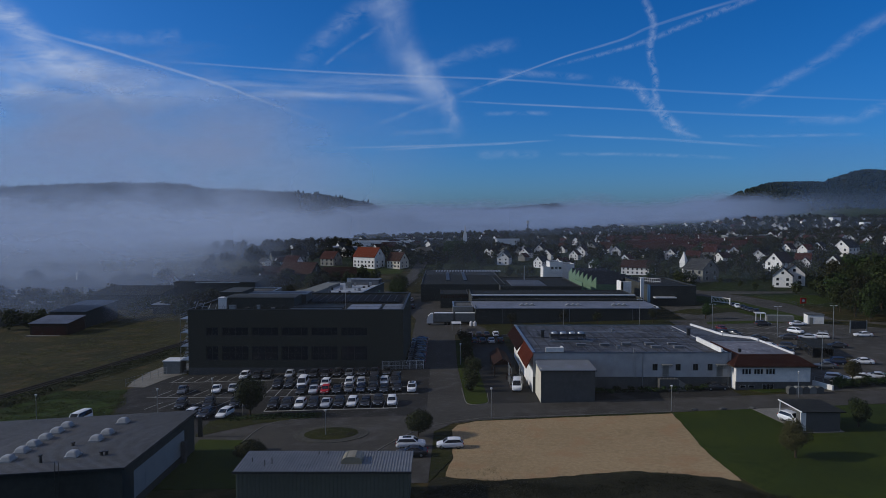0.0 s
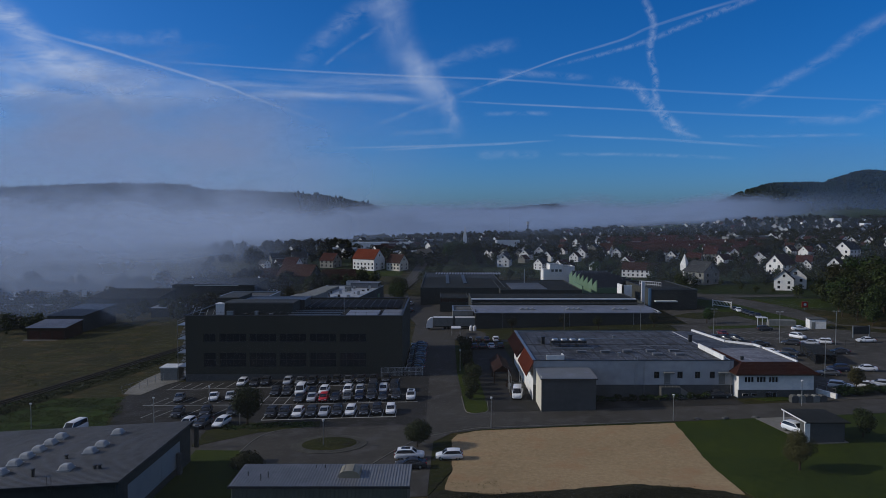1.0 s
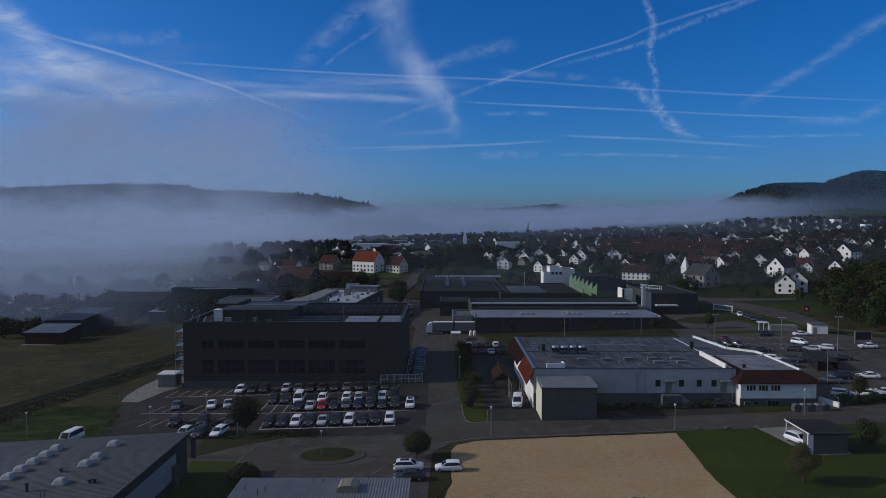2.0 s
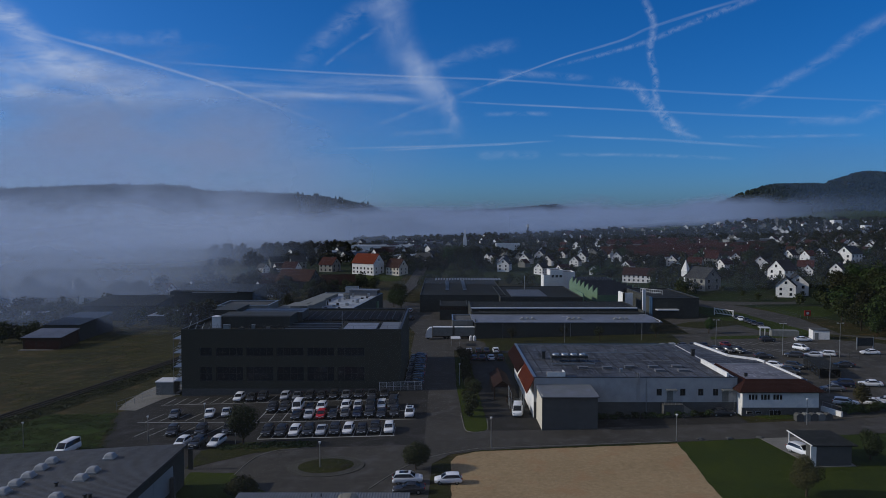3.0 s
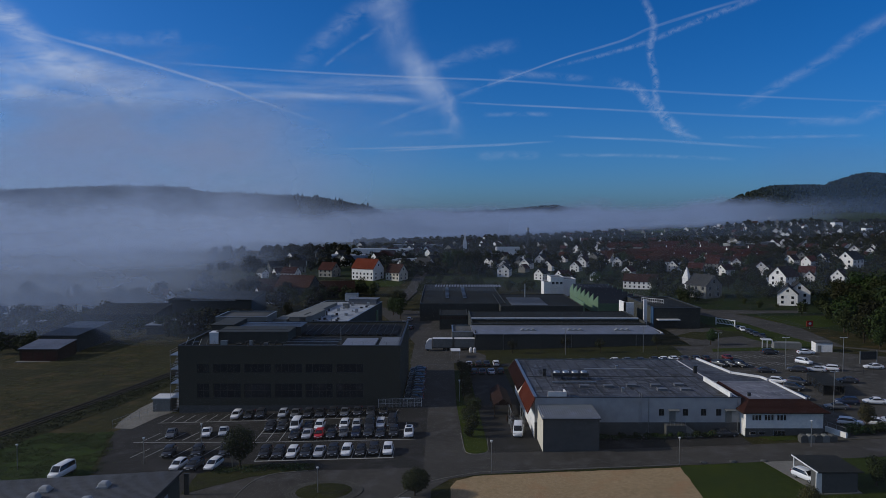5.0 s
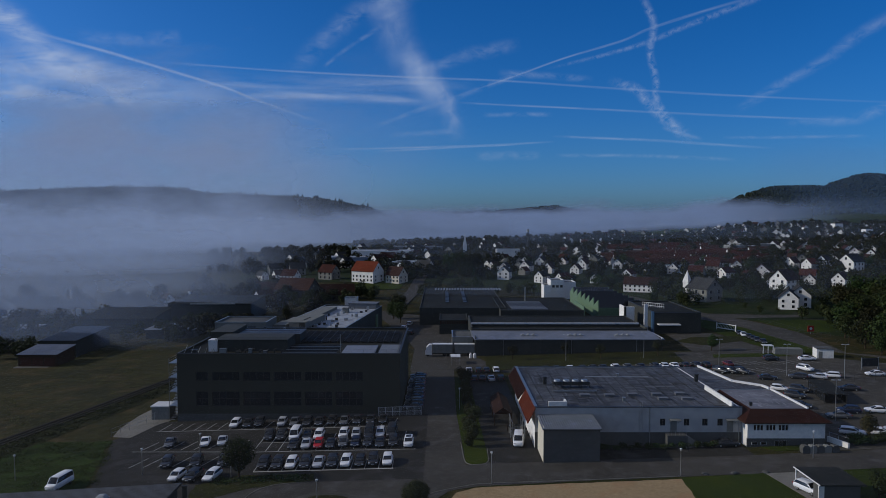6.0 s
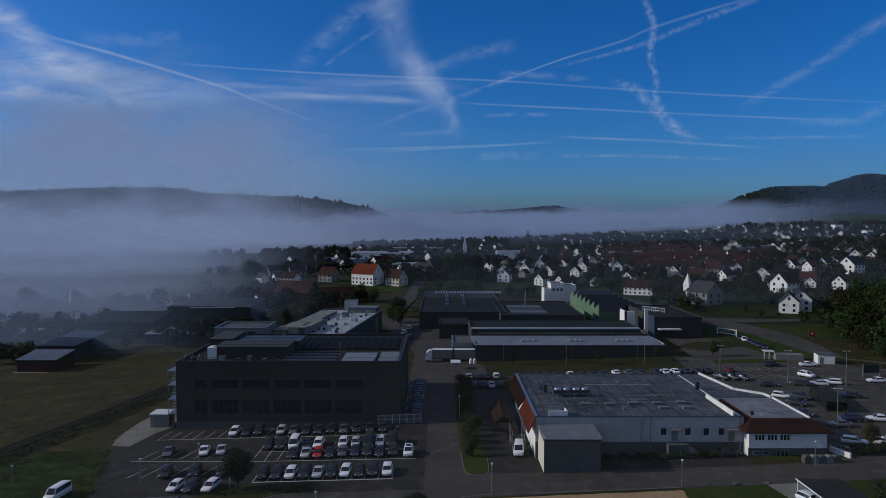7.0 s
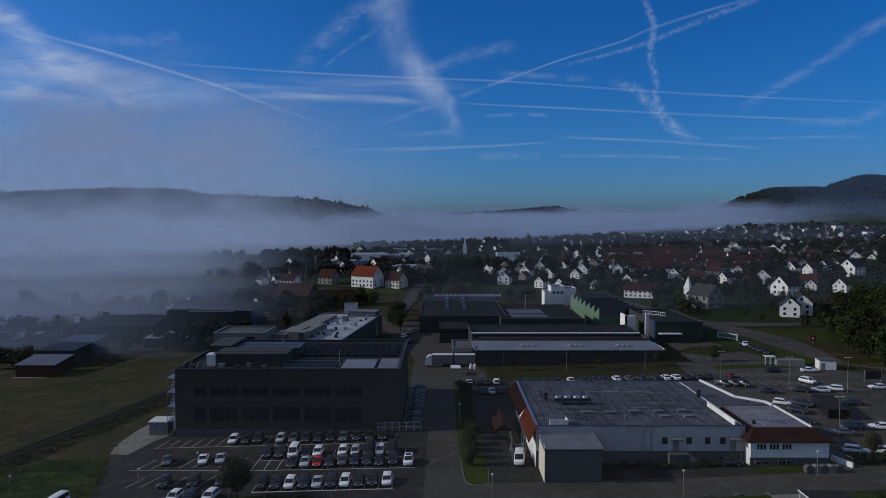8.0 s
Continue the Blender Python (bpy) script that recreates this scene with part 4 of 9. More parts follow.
def back_block():
    """The northern corner of the market hall, behind the wing, with a bent east side."""
    h = 8.0
    t = thing("market_annex", Matrix.Translation((57.62, 149.56, gz(18) + 0.05)), "low grey-roofed annex behind the market wing", "building")
    plan = [(0.02, 0.0), (12.2, 0.0), (11.8, 2.6), (7.2, 6.8), (5.2, 22.0), (0.02, 21.6)]

    def block(bm, pts, z0, z1):
        a = [bm.verts.new((x, y, z0)) for x, y in pts]
        b = [bm.verts.new((x, y, z1)) for x, y in pts]
        bm.faces.new(a[::-1])
        bm.faces.new(b)
        for k in range(len(pts)):
            n = (k + 1) % len(pts)
            bm.faces.new((a[k], a[n], b[n], b[k]))
    bm = bmesh.new()
    block(bm, plan, -2.5, h - 0.16)
    part("wall", bm, M["wall_white"], t, "white rendered wall")
    bm = bmesh.new()
    block(bm, [(x - (0.3 if x > 1 else 0), y) for x, y in plan], h - 0.155, h - 0.11)
    part("roof", bm, M["felt_roof"], t, "grey bitumen roof deck")
    for p, q in zip(plan[1:4], plan[2:5]):
        bm = bmesh.new()
        n = Vector((-(q[1] - p[1]), q[0] - p[0])).normalized() * 0.42
        block(bm, [p, q, (q[0] + n.x, q[1] + n.y), (p[0] + n.x, p[1] + n.y)], h - 0.4, h + 0.32)
        bmesh.ops.recalc_face_normals(bm, faces=bm.faces)
        part("parapet", bm, M["white_metal"], t, "white metal parapet")


back_block()


def grey_shed():
    x0, y0, w, d, h = 18.5, 127.5, 10.2, 7.6, 6.2
    t = thing("metal_shed", Matrix.Translation((x0, y0, gz(18.5))), "tall grey sheet-metal shed with a ribbed roof", "shed")
    bm = bmesh.new()
    box(bm, 0, w, 0, 0.15, -1, h)
    box(bm, w - 0.15, w, 0.15, d, -1, h)
    part("wall", bm, M["wall_plinth"], t, "grey panel wall")
    # Sunlight on this side is put into its paler wall colour.
    bm = bmesh.new()
    box(bm, 0, 0.15, 0.15, d, -1, h + 0.3)
    part("side_wall", bm, M["wall_cream"], t, "side wall in pale cream for the sun on it")
    bm = bmesh.new()
    corrugated(bm, -0.25, w + 0.25, -0.3, d, h + 0.1, h + 0.45, 0.42, 0.13)
    part("roof", bm, M["sheet_blue"], t, "ribbed blue-grey sheet-metal roof")
    bm = bmesh.new()
    rod(bm, (-0.25, -0.32, h), (w + 0.25, -0.32, h), 0.08, sides=6)
    part("gutter", bm, M["metal_dark"], t, "dark gutter")


grey_shed()


def dome_light(bm, x, y, z, r=0.7, mi=0):
    """A shallow rooflight dome on a square kerb."""
    box(bm, x - r, x + r, y - r, y + r, z, z + 0.3, mi)
    rings = 4
    prev = None
    for k in range(rings + 1):
        a = (math.pi / 2) * k / rings
        rr, zz = r * 0.95 * math.cos(a), z + 0.3 + r * 0.55 * math.sin(a)
        cur = [bm.verts.new((x + rr * math.cos(s * math.tau / 12 + 0.26), y + rr * math.sin(s * math.tau / 12 + 0.26), zz)) for s in range(12)] if k < rings else [bm.verts.new((x, y, zz))]
        if prev:
            for s in range(12):
                if k < rings:
                    bm.faces.new((prev[s], prev[(s + 1) % 12], cur[(s + 1) % 12], cur[s])).material_index = mi
                else:
                    bm.faces.new((prev[s], prev[(s + 1) % 12], cur[0])).material_index = mi
        prev = cur


def vault_light(bm, x, y, z):
    """A rooflight cap on a kerb: steep sides and a flat rounded top."""
    box(bm, x - 0.8, x + 0.8, y - 0.8, y + 0.8, z, z + 0.25)
    rows = [[bm.verts.new((x + a * u, y + a * v, z + q)) for u, v in ((-1, -0.8), (-0.8, -1), (0.8, -1), (1, -0.8), (1, 0.8), (0.8, 1), (-0.8, 1), (-1, 0.8))] for a, q in ((0.74, 0.25), (0.60, 0.62), (0.48, 0.78), (0.30, 0.84))]
    for lo, hi in zip(rows, rows[1:]):
        for k in range(8):
            bm.faces.new((lo[k], lo[(k + 1) % 8], hi[(k + 1) % 8], hi[k]))
    bm.faces.new(rows[-1])


def west_hall():
    x0, y0, w, d, h = -110.0, 81.9, 70.9, 24.0, 6.4
    z = gz(-45)
    fall = 0.058
    t = thing("workshop_hall", Matrix.Translation((x0, y0, z)), "low workshop hall with a ribbed grey lean-to roof and rooflight domes", "building")

    def lean(bm):
        """The roof falls towards the west."""
        for v in bm.verts:
            if v.co.z > 2.5:
                v.co.z -= fall * (w - v.co.x)
        return bm
    bm = bmesh.new()
    box(bm, 0, w, 0, 0.3, -2, h - 0.15)
    box(bm, 0, w, d - 0.3, d, -2, h - 0.15)
    box(bm, 0, 0.3, 0.3, d - 0.3, -2, h - 0.15)
    box(bm, w - 0.3, w, 0.3, 3.0, -2, h - 0.15)
    box(bm, w - 0.3, w, 20, d - 0.3, -2, h - 0.15)
    box(bm, w - 0.3, w, 3.0, 20, -2, 1.2)
    box(bm, w - 0.3, w, 3.0, 20, 4.8, h - 0.15)
    part("wall", lean(bm), M["wall_dark"], t, "dark panel wall")
    # Opaque panels in place of glazing; their blue-grey paints the reflected sky.
    for k in range(5):
        bm = bmesh.new()
        box(bm, w - 0.22, w - 0.04, 3.0 + 3.4 * k, 6.37 + 3.4 * k, 1.2, 4.8)
        bmesh.ops.bevel(bm, geom=list(bm.edges), offset=0.015, segments=1, affect='EDGES')
        part("glazed_panel", lean(bm), M["glass_sky_tone"], t, "glazed wall panel with sky reflection painted blue-grey")
    bm = bmesh.new()
    corrugated(bm, -0.4, w + 0.4, -0.4, d + 0.4, h, h, 0.42, 0.09, along='x')
    part("roof", lean(bm), M["sheet_workshop"], t, "ribbed grey metal roof")
    bm = bmesh.new()
    box(bm, -0.45, w + 0.45, -0.5, -0.4, h - 0.2, h + 0.1)
    box(bm, w + 0.4, w + 0.5, -0.5, d + 0.5, h - 0.2, h + 0.1)
    part("fascia", lean(bm), M["metal_dark"], t, "metal roof edge")
    for a, b in [(54.0, 4.6), (53.8, 7.9), (53.7, 10.6), (53.7, 13.4), (53.7, 16.3), (53.7, 19.0), (62.2, 5.0), (62.0, 11.3), (62.2, 14.0), (61.9, 19.5)]:
        bm = bmesh.new()
        vault_light(bm, a, b, h + 0.05)
        part("rooflight", lean(bm), M["dome"], t, "pale rooflight cap", smooth=False)
    for a, b, hh in ((59.1, 3.1, 1.0), (59.8, 9.4, 0.5), (66.0, 4.7, 0.5), (66.6, 4.8, 0.5)):
        bm = bmesh.new()
        rod(bm, (a, b, h), (a, b, h + hh), 0.2)
        rod(bm, (a, b, h + hh), (a, b, h + hh + 0.12), 0.3)
        part("roof_vent", lean(bm), M["metal_dark"], t)
    bm = bmesh.new()
    for k in range(8):
        box(bm, 63.0, 63.5, -0.65, -0.6, -1.5 + k, -1.45 + k)
    rod(bm, (63.0, -0.63, -2), (63.0, -0.63, h + 0.8), 0.03, sides=5)
    rod(bm, (63.5, -0.63, -2), (63.5, -0.63, h + 0.8), 0.03, sides=5)
    part("ladder", bm, M["metal_dark"], t, "metal roof ladder")
    bm = bmesh.new()
    box(bm, w + 0.1, w + 0.7, 18.2, 18.9, -2.0, 3.4)
    part("pillar", bm, M["wall_plinth"], t, "grey corner pillar")
    t = thing("sign_pillar", on_ground(-40.6, 112.6), "dark free-standing sign pillar beside the hall", "sign")
    bm = bmesh.new()
    box(bm, -0.35, 0.35, -0.15, 0.15, -0.5, 3.4)
    part("panel", bm, M["wall_dark"], t)
    bm = bmesh.new()
    box(bm, -0.42, 0.42, -0.2, 0.2, 3.4, 3.46)
    part("cap", bm, M["metal_dark"], t)


west_hall()


def green_shed():
    x0, y0, w, d, h = -25.4, 82.3, 21.2, 6.6, 4.9
    t = thing("garage_shed", Matrix.Translation((x0, y0, gz(-15))), "green-grey ribbed metal garage with a pale ribbed roof", "shed")
    bm = bmesh.new()
    n = int(w / 0.5)
    prof = [q for k in range(n) for q in ((w * k / n, 0.0), (w * (k + 0.15) / n, -0.05), (w * (k + 0.6) / n, -0.05), (w * (k + 0.75) / n, 0.0))] + [(w, 0.0), (w, 0.2), (0, 0.2)]
    lo, hi = [bm.verts.new((x, y, -1)) for x, y in prof], [bm.verts.new((x, y, h - 0.1)) for x, y in prof]
    for k in range(len(prof)):
        j = (k + 1) % len(prof)
        bm.faces.new((lo[k], lo[j], hi[j], hi[k]))
    part("front_wall", bm, M["wall_green"], t, "ribbed green-grey metal wall")
    bm = bmesh.new()
    box(bm, 0, 0.2, 0.2, d, -1, h - 0.1)
    box(bm, w - 0.2, w, 0.2, d, -1, h - 0.1)
    box(bm, 0.2, w - 0.2, d - 0.2, d, -1, h - 0.1)
    part("wall", bm, M["wall_green"], t, "ribbed green-grey metal wall")
    bm = bmesh.new()
    corrugated(bm, -0.3, w + 0.3, -0.35, d + 0.2, h, h + 0.15, 0.36, 0.045)
    part("roof", bm, M["sheet_grey"], t, "pale ribbed metal roof")
    bm = bmesh.new()
    box(bm, -0.35, w + 0.35, -0.48, -0.36, h - 0.2, h + 0.08)
    part("fascia", bm, M["metal_dark"], t, "dark gutter board")
    bm = bmesh.new()
    box(bm, 12.6, 15.2, 2.2, 4.8, h, h + 0.45)
    n = 10
    for k in range(n):
        a0, a1 = math.pi * k / n, math.pi * (k + 1) / n
        q = [(13.9 - 1.25 * math.cos(a), h + 0.45 + 0.5 * math.sin(a)) for a in (a0, a1)]
        v = [bm.verts.new((q[0][0], 2.25, q[0][1])), bm.verts.new((q[1][0], 2.25, q[1][1])), bm.verts.new((q[1][0], 4.75, q[1][1])), bm.verts.new((q[0][0], 4.75, q[0][1]))]
        bm.faces.new(v)
        c = bm.verts.new((13.9, 2.25, h + 0.45))
        bm.faces.new((bm.verts.new((q[0][0], 2.25, q[0][1])), bm.verts.new((q[1][0], 2.25, q[1][1])), c))
        if k in (3, 6):
            box(bm, q[0][0] - 0.05, q[0][0] + 0.05, 2.2, 4.8, q[0][1] - 0.02, q[0][1] + 0.05)
    part("barrel_skylight", bm, M["dome_old"], t, "weathered barrel-vault rooflight")
    for a, b, hh in ((3.2, 1.4, 0.9), (3.9, 2.2, 0.9), (1.2, 3.0, 0.6), (9.2, 5.6, 0.5), (10.4, 5.6, 0.5)):
        bm = bmesh.new()
        rod(bm, (a, b, h), (a, b, h + hh), 0.06, sides=6)
        part("vent_pipe", bm, M["metal_dark"], t)


green_shed()


def long_hall():
    """The long hall with a blue-grey lean-to roof and a higher dark hall behind."""
    t = thing("long_hall", Matrix.Translation((10.8, 224.6, gz(12))), "long dark hall with a blue-grey metal front roof", "building")
    bm = bmesh.new()
    w = 60.0
    box(bm, 0, w, 0, 0.3, -2, 5.4)
    box(bm, 0, 0.3, 0.3, 14, -2, 5.9)
    box(bm, w - 0.3, w, 0.3, 14, -2, 5.9)
    part("wall", bm, M["wall_dark"], t, "dark front wall")
    bm = bmesh.new()
    v = [(-0.4, -0.5, 5.5), (w + 1.0, -0.5, 5.5), (w - 0.6, 11.5, 6.4), (-1.0, 11.5, 6.4)]
    a = [bm.verts.new(p) for p in v]
    b = [bm.verts.new((p[0], p[1], p[2] - 0.25)) for p in v]
    bm.faces.new(a)
    bm.faces.new(b[::-1])
    for k in range(4):
        bm.faces.new((a[k], b[k], b[(k + 1) % 4], a[(k + 1) % 4]))
    for k in range(29):
        x = 2.0 * k + 1.5
        box(bm, x, x + 0.06, 0, 0.001, 0, 0.001)
    part("front_roof", bm, M["sheet_blue"], t, "blue-grey metal lean-to roof")
    for x in (15.0, 30.5, 46.0):
        bm = bmesh.new()
        box(bm, x, x + 5.2, 3.6, 5.0, 5.6, 6.1)
        for k in range(3):
            dome_light(bm, x + 0.9 + 1.7 * k, 4.3, 6.0, 0.5)
        part("rooflight", bm, M["dome"], t, "row of pale rooflights")
    bm = bmesh.new()
    box(bm, w - 0.1, w + 0.5, -0.6, 11.5, 5.6, 5.9)
    part("verge_trim", bm, M["white_metal"], t, "white roof verge")
    bm = bmesh.new()
    box(bm, -0.8, w - 1.2, 11.5, 11.9, 0, 7.0)
    box(bm, -0.8, w - 1.2, 19.2, 19.6, 0, 7.4)
    box(bm, -0.8, -0.4, 11.9, 40, 0, 7.6)
    box(bm, w - 1.6, w - 1.2, 11.9, 40, 0, 7.4)
    box(bm, -0.4, w - 1.6, 39.6, 40, 0, 7.4)
    part("rear_wall", bm, M["wall_dark"], t)
    bm = bmesh.new()
    box(bm, -0.4, w - 1.6, 11.9, 19.2, 6.3, 6.6)
    part("lower_roof", bm, M["roof_dark"], t, "dark flat roof")
    bm = bmesh.new()
    box(bm, -0.4, w - 1.6, 19.6, 39.6, 6.9, 7.2)
    part("upper_roof", bm, M["roof_dark"], t, "dark flat roof")
    for k in range(15):
        bm = bmesh.new()
        box(bm, -0.6 + 3.92 * k, 3.2 + 3.92 * k, 18.7, 19.65, 7.41, 7.85)
        part("coping_panel", bm, M["white_metal"], t, "white coping panel")
    for x in (9.0, 31.0, 52.0):
        bm = bmesh.new()
        rod(bm, (x, -0.1, -1), (x, -0.1, 5.3), 0.07, sides=6)
        part("downpipe", bm, M["metal"], t)


long_hall()

dock = flat_hall("loading_dock", "grey loading dock with a flat roof", 3.4, 10.2, 228.5, 242.5, 5.6, M["wall_grey"], M["roof_grey"], 0.3, M["metal"])


def blue_hall():
    t = flat_hall("blue_hall", "dark box-shaped hall with blue panels and a white pylon", 78.2, 95.4, 256.0, 292.0, 7.6, M["wall_dark"], M["roof_dark"], 0.3, M["metal_dark"])
    bm = bmesh.new()
    box(bm, -0.4, 0.0, -0.1, 2.6, 0, 7.9)
    part("blue_panel", bm, M["blue_panel"], t, "deep blue wall panel")
    bm = bmesh.new()
    box(bm, -3.4, -2.2, 1.0, 1.8, -1, 10.6)
    part("pylon", bm, M["white_metal"], t, "white pylon")
    bm = bmesh.new()
    box(bm, -7.2, -3.4, 14.0, 15.0, -1, 7.9)
    box(bm, -7.2, -6.6, 14, 22, -1, 7.9)
    part("screen_wall", bm, M["wall_white"], t, "white screen wall")
    bm = bmesh.new()
    box(bm, 1.0, 9.0, -2.6, 0.0, 3.2, 3.6)
    part("canopy", bm, M["white_metal"], t, "white entrance canopy")
    bm = bmesh.new()
    for zz in (7.9, 9.0):
        rod(bm, (1.6, 21.0, zz), (8.0, 14.0, zz), 0.09, sides=5)
    for k in range(11):
        u = k / 10
        rod(bm, (1.6 + 6.4 * u, 21.0 - 7.0 * u, 7.2), (1.6 + 6.4 * u, 21.0 - 7.0 * u, 9.0), 0.06, sides=5)
    part("roof_lattice", bm, M["white_metal"], t, "white lattice screen on the roof")


blue_hall()


def grey_hall():
    t = flat_hall("grey_roof_hall", "long production hall with a pale grey roof", -57.5, -33.0, 231.5, 296.0, 9.2, M["wall_dark"], M["roof_pale"], 0.35, M["metal"])
    t.rotation_euler = (0, 0, radians(-7))
    rnd = random.Random(4)
    for k in range(34):
        bm = bmesh.new()
        x, y = rnd.uniform(9, 22), rnd.uniform(3, 55)
        a = rnd.uniform(0.4, 1.1)
        box(bm, x, x + a, y, y + a, 8.85, 8.85 + rnd.uniform(0.4, 1.5))
        part("roof_vent", bm, M["metal"] if k % 2 else M["metal_dark"], t, "boxed roof vent")
    for x, y, w, d, h in ((0.8, 2.0, 4.2, 9.0, 1.5), (5.6, 3.5, 3.2, 6.0, 2.2), (9.4, 1.4, 2.8, 4.0, 2.6), (9.6, 6.0, 2.4, 18.0, 2.1), (1.0, 13.0, 5.5, 9.0, 1.2), (2.0, 24.0, 6.0, 30.0, 1.0), (13.0, 44.0, 2.2, 2.2, 1.8)):
        bm = bmesh.new()
        box(bm, x, x + w, y, y + d, 8.85, 8.85 + h)
        box(bm, x - 0.1, x + w + 0.1, y - 0.1, y + d + 0.1, 8.85 + h, 9.0 + h)
        part("roof_house", bm, M["wall_grey"], t, "pale plant housing")
    bm = bmesh.new()
    box(bm, 24.5, 24.9, 52.0, 55.0, 2.0, 7.0)
    part("green_panel", bm, M["green_pale"], t, "green corner sign panel")
    # pale cabin on the far end of the roof, with windows on its east side
    bm = bmesh.new()
    box(bm, 12.0, 23.6, 57.0, 63.4, 8.85, 11.0)
    box(bm, 11.8, 23.8, 56.8, 63.6, 11.0, 11.12)
    part("roof_cabin", bm, M["sheet_grey"], t, "pale cabin on the roof")
    for k in range(3):
        place(part("window", window_mesh(1.2, 1.5, 0, 0.08), [M["metal_dark"], M["window_glass"]], t), 23.62, 58.4 + 1.9 * k, 9.6, 90)
    bm = bmesh.new()
    for k in range(7):
        box(bm, 9.9, 11.9, 1.1, 1.3, 9.2 + 0.32 * k, 9.38 + 0.32 * k)
    part("louvre", bm, M["metal_dark"], t, "dark louvre slats")
    flat_hall("gate_lodge", "small pale lodge with two dark windows", -51.0, -44.6, 361.0, 367.0, 4.8, M["wall_white"], M["roof_grey"], 0.3, M["metal"])


grey_hall()


def dark_halls():
    t = flat_hall("factory_hall", "low black-roofed factory hall", -9.5, 27.0, 292.0, 376.0, 7.0, M["wall_dark"], M["roof_dark"], 0.3)
    for k in range(2):
        for j in range(9):
            bm = bmesh.new()
            box(bm, 11.0 + 8.0 * k, 12.6 + 8.0 * k, 20 + 5.4 * j, 23.6 + 5.4 * j, 6.7, 7.05)
            part("rooflight", bm, M["sheet_dark"], t, "low grey rooflight")
    for k in range(24):
        bm = bmesh.new()
        m = Matrix.Translation((6.0 + 1.9 * k * 0.78, 72.0, 6.8)) @ Matrix.Rotation(radians(-25), 4, 'Y')
        box(bm, -0.5, 0.5, 0, 11, 0, 0.08, 0, m)
        part("roof_strip", bm, M["sheet_grey"], t, "pale tilted roof strip")
    t = flat_hall("small_hall", "low hall with a dark canopy front", -1.0, 10.0, 268.0, 286.0, 5.6, M["wall_dark"], M["roof_dark"], 0.3)
    bm = bmesh.new()
    for k in range(12):
        box(bm, 0.3 + 0.9 * k, 0.8 + 0.9 * k, -0.08, 0.0, 3.9, 5.2)
    part("slats", bm, M["wood_dark"], t, "brown timber slats")
    t = flat_hall("panel_hall", "dark flat hall with pale roof strips", 24.0, 58.0, 284.0, 330.0, 6.0, M["wall_dark"], M["roof_dark"], 0.3)
    for k in range(7):
        bm = bmesh.new()
        box(bm, 5.0, 20.0, 4.0 + 4.0 * k, 6.0 + 4.0 * k, 5.7, 6.0)
        part("roof_strip", bm, M["sheet_grey"], t, "pale roof strip")
    bm = bmesh.new()
    rod(bm, (14, 34, 5), (14, 34, 12), 0.25, 0.2)
    part("chimney", bm, M["metal"], t, "slim metal chimney")
    bm = bmesh.new()
    box(bm, 34.0, 34.4, 0, 20, -1, 7.5)
    part("end_wall", bm, M["green_pale"], t, "pale green end wall")
    # sawtooth hall
    t = thing("sawtooth_hall", Matrix.Translation((66.0, 293.0, gz(66))), "sawtooth-roofed green factory hall", "building")
    n, L, w = 7, 9.2, 18.0
    bm = bmesh.new()
    box(bm, 0, 0.4, 0, n * L, -2, 5.2)
    box(bm, w - 0.4, w, 0, n * L, -2, 5.2)
    box(bm, 0.4, w - 0.4, 0, 0.4, -2, 5.2)
    for k in range(n):
        for x in (0.0, w - 0.4):
            a = [bm.verts.new((x, L * k, 5.2)), bm.verts.new((x, L * (k + 1), 5.2)), bm.verts.new((x, L * k + 0.6, 8.4))]
            b = [bm.verts.new((x + 0.4, v.co.y, v.co.z)) for v in a]
            bm.faces.new(a)
            bm.faces.new(b[::-1])
            for j in range(3):
                bm.faces.new((a[j], b[j], b[(j + 1) % 3], a[(j + 1) % 3]))
    bmesh.ops.recalc_face_normals(bm, faces=bm.faces)
    part("wall", bm, M["green_pale"], t, "pale green gabled side wall")
    for k in range(n):
        bm = bmesh.new()
        v = [(0.4, L * k + 0.6, 8.3), (w - 0.4, L * k + 0.6, 8.3), (w - 0.4, L * (k + 1), 5.2), (0.4, L * (k + 1), 5.2)]
        a = [bm.verts.new(p) for p in v]
        b = [bm.verts.new((p[0], p[1], p[2] - 0.2)) for p in v]
        bm.faces.new(a)
        bm.faces.new(b[::-1])
        for j in range(4):
            bm.faces.new((a[j], b[j], b[(j + 1) % 4], a[(j + 1) % 4]))
        part("roof_tooth", bm, M["roof_dark"], t, "dark sawtooth roof slope")
        bm = bmesh.new()
        v = [(0.4, L * k, 5.2), (w - 0.4, L * k, 5.2), (w - 0.4, L * k + 0.6, 8.3), (0.4, L * k + 0.6, 8.3)]
        bm.faces.new([bm.verts.new(p) for p in v])
        part("north_light", bm, M["window_glass"], t, "glazed sawtooth front")
    t = flat_hall("white_block", "white cube-like works building", 57.4, 64.4, 366.0, 378.0, 10.4, M["wall_white"], M["roof_grey"], 0.4, M["white_metal"])
    for k in range(3):
        place(part("window", window_mesh(1.4, 1.3, 1), [M["metal_dark"], M["window_glass"]], t), 1.4 + 2.1 * k, -0.02, 6.5)
    t = flat_hall("white_block_low", "white low works building beside the cube", 64.8, 71.0, 368.0, 380.0, 9.0, M["wall_white"], M["roof_grey"], 0.4, M["white_metal"])
    flat_hall("white_annex", "low white annex before the cube", 53.6, 57.2, 364.0, 374.0, 8.0, M["wall_white"], M["roof_grey"], 0.3, M["white_metal"])
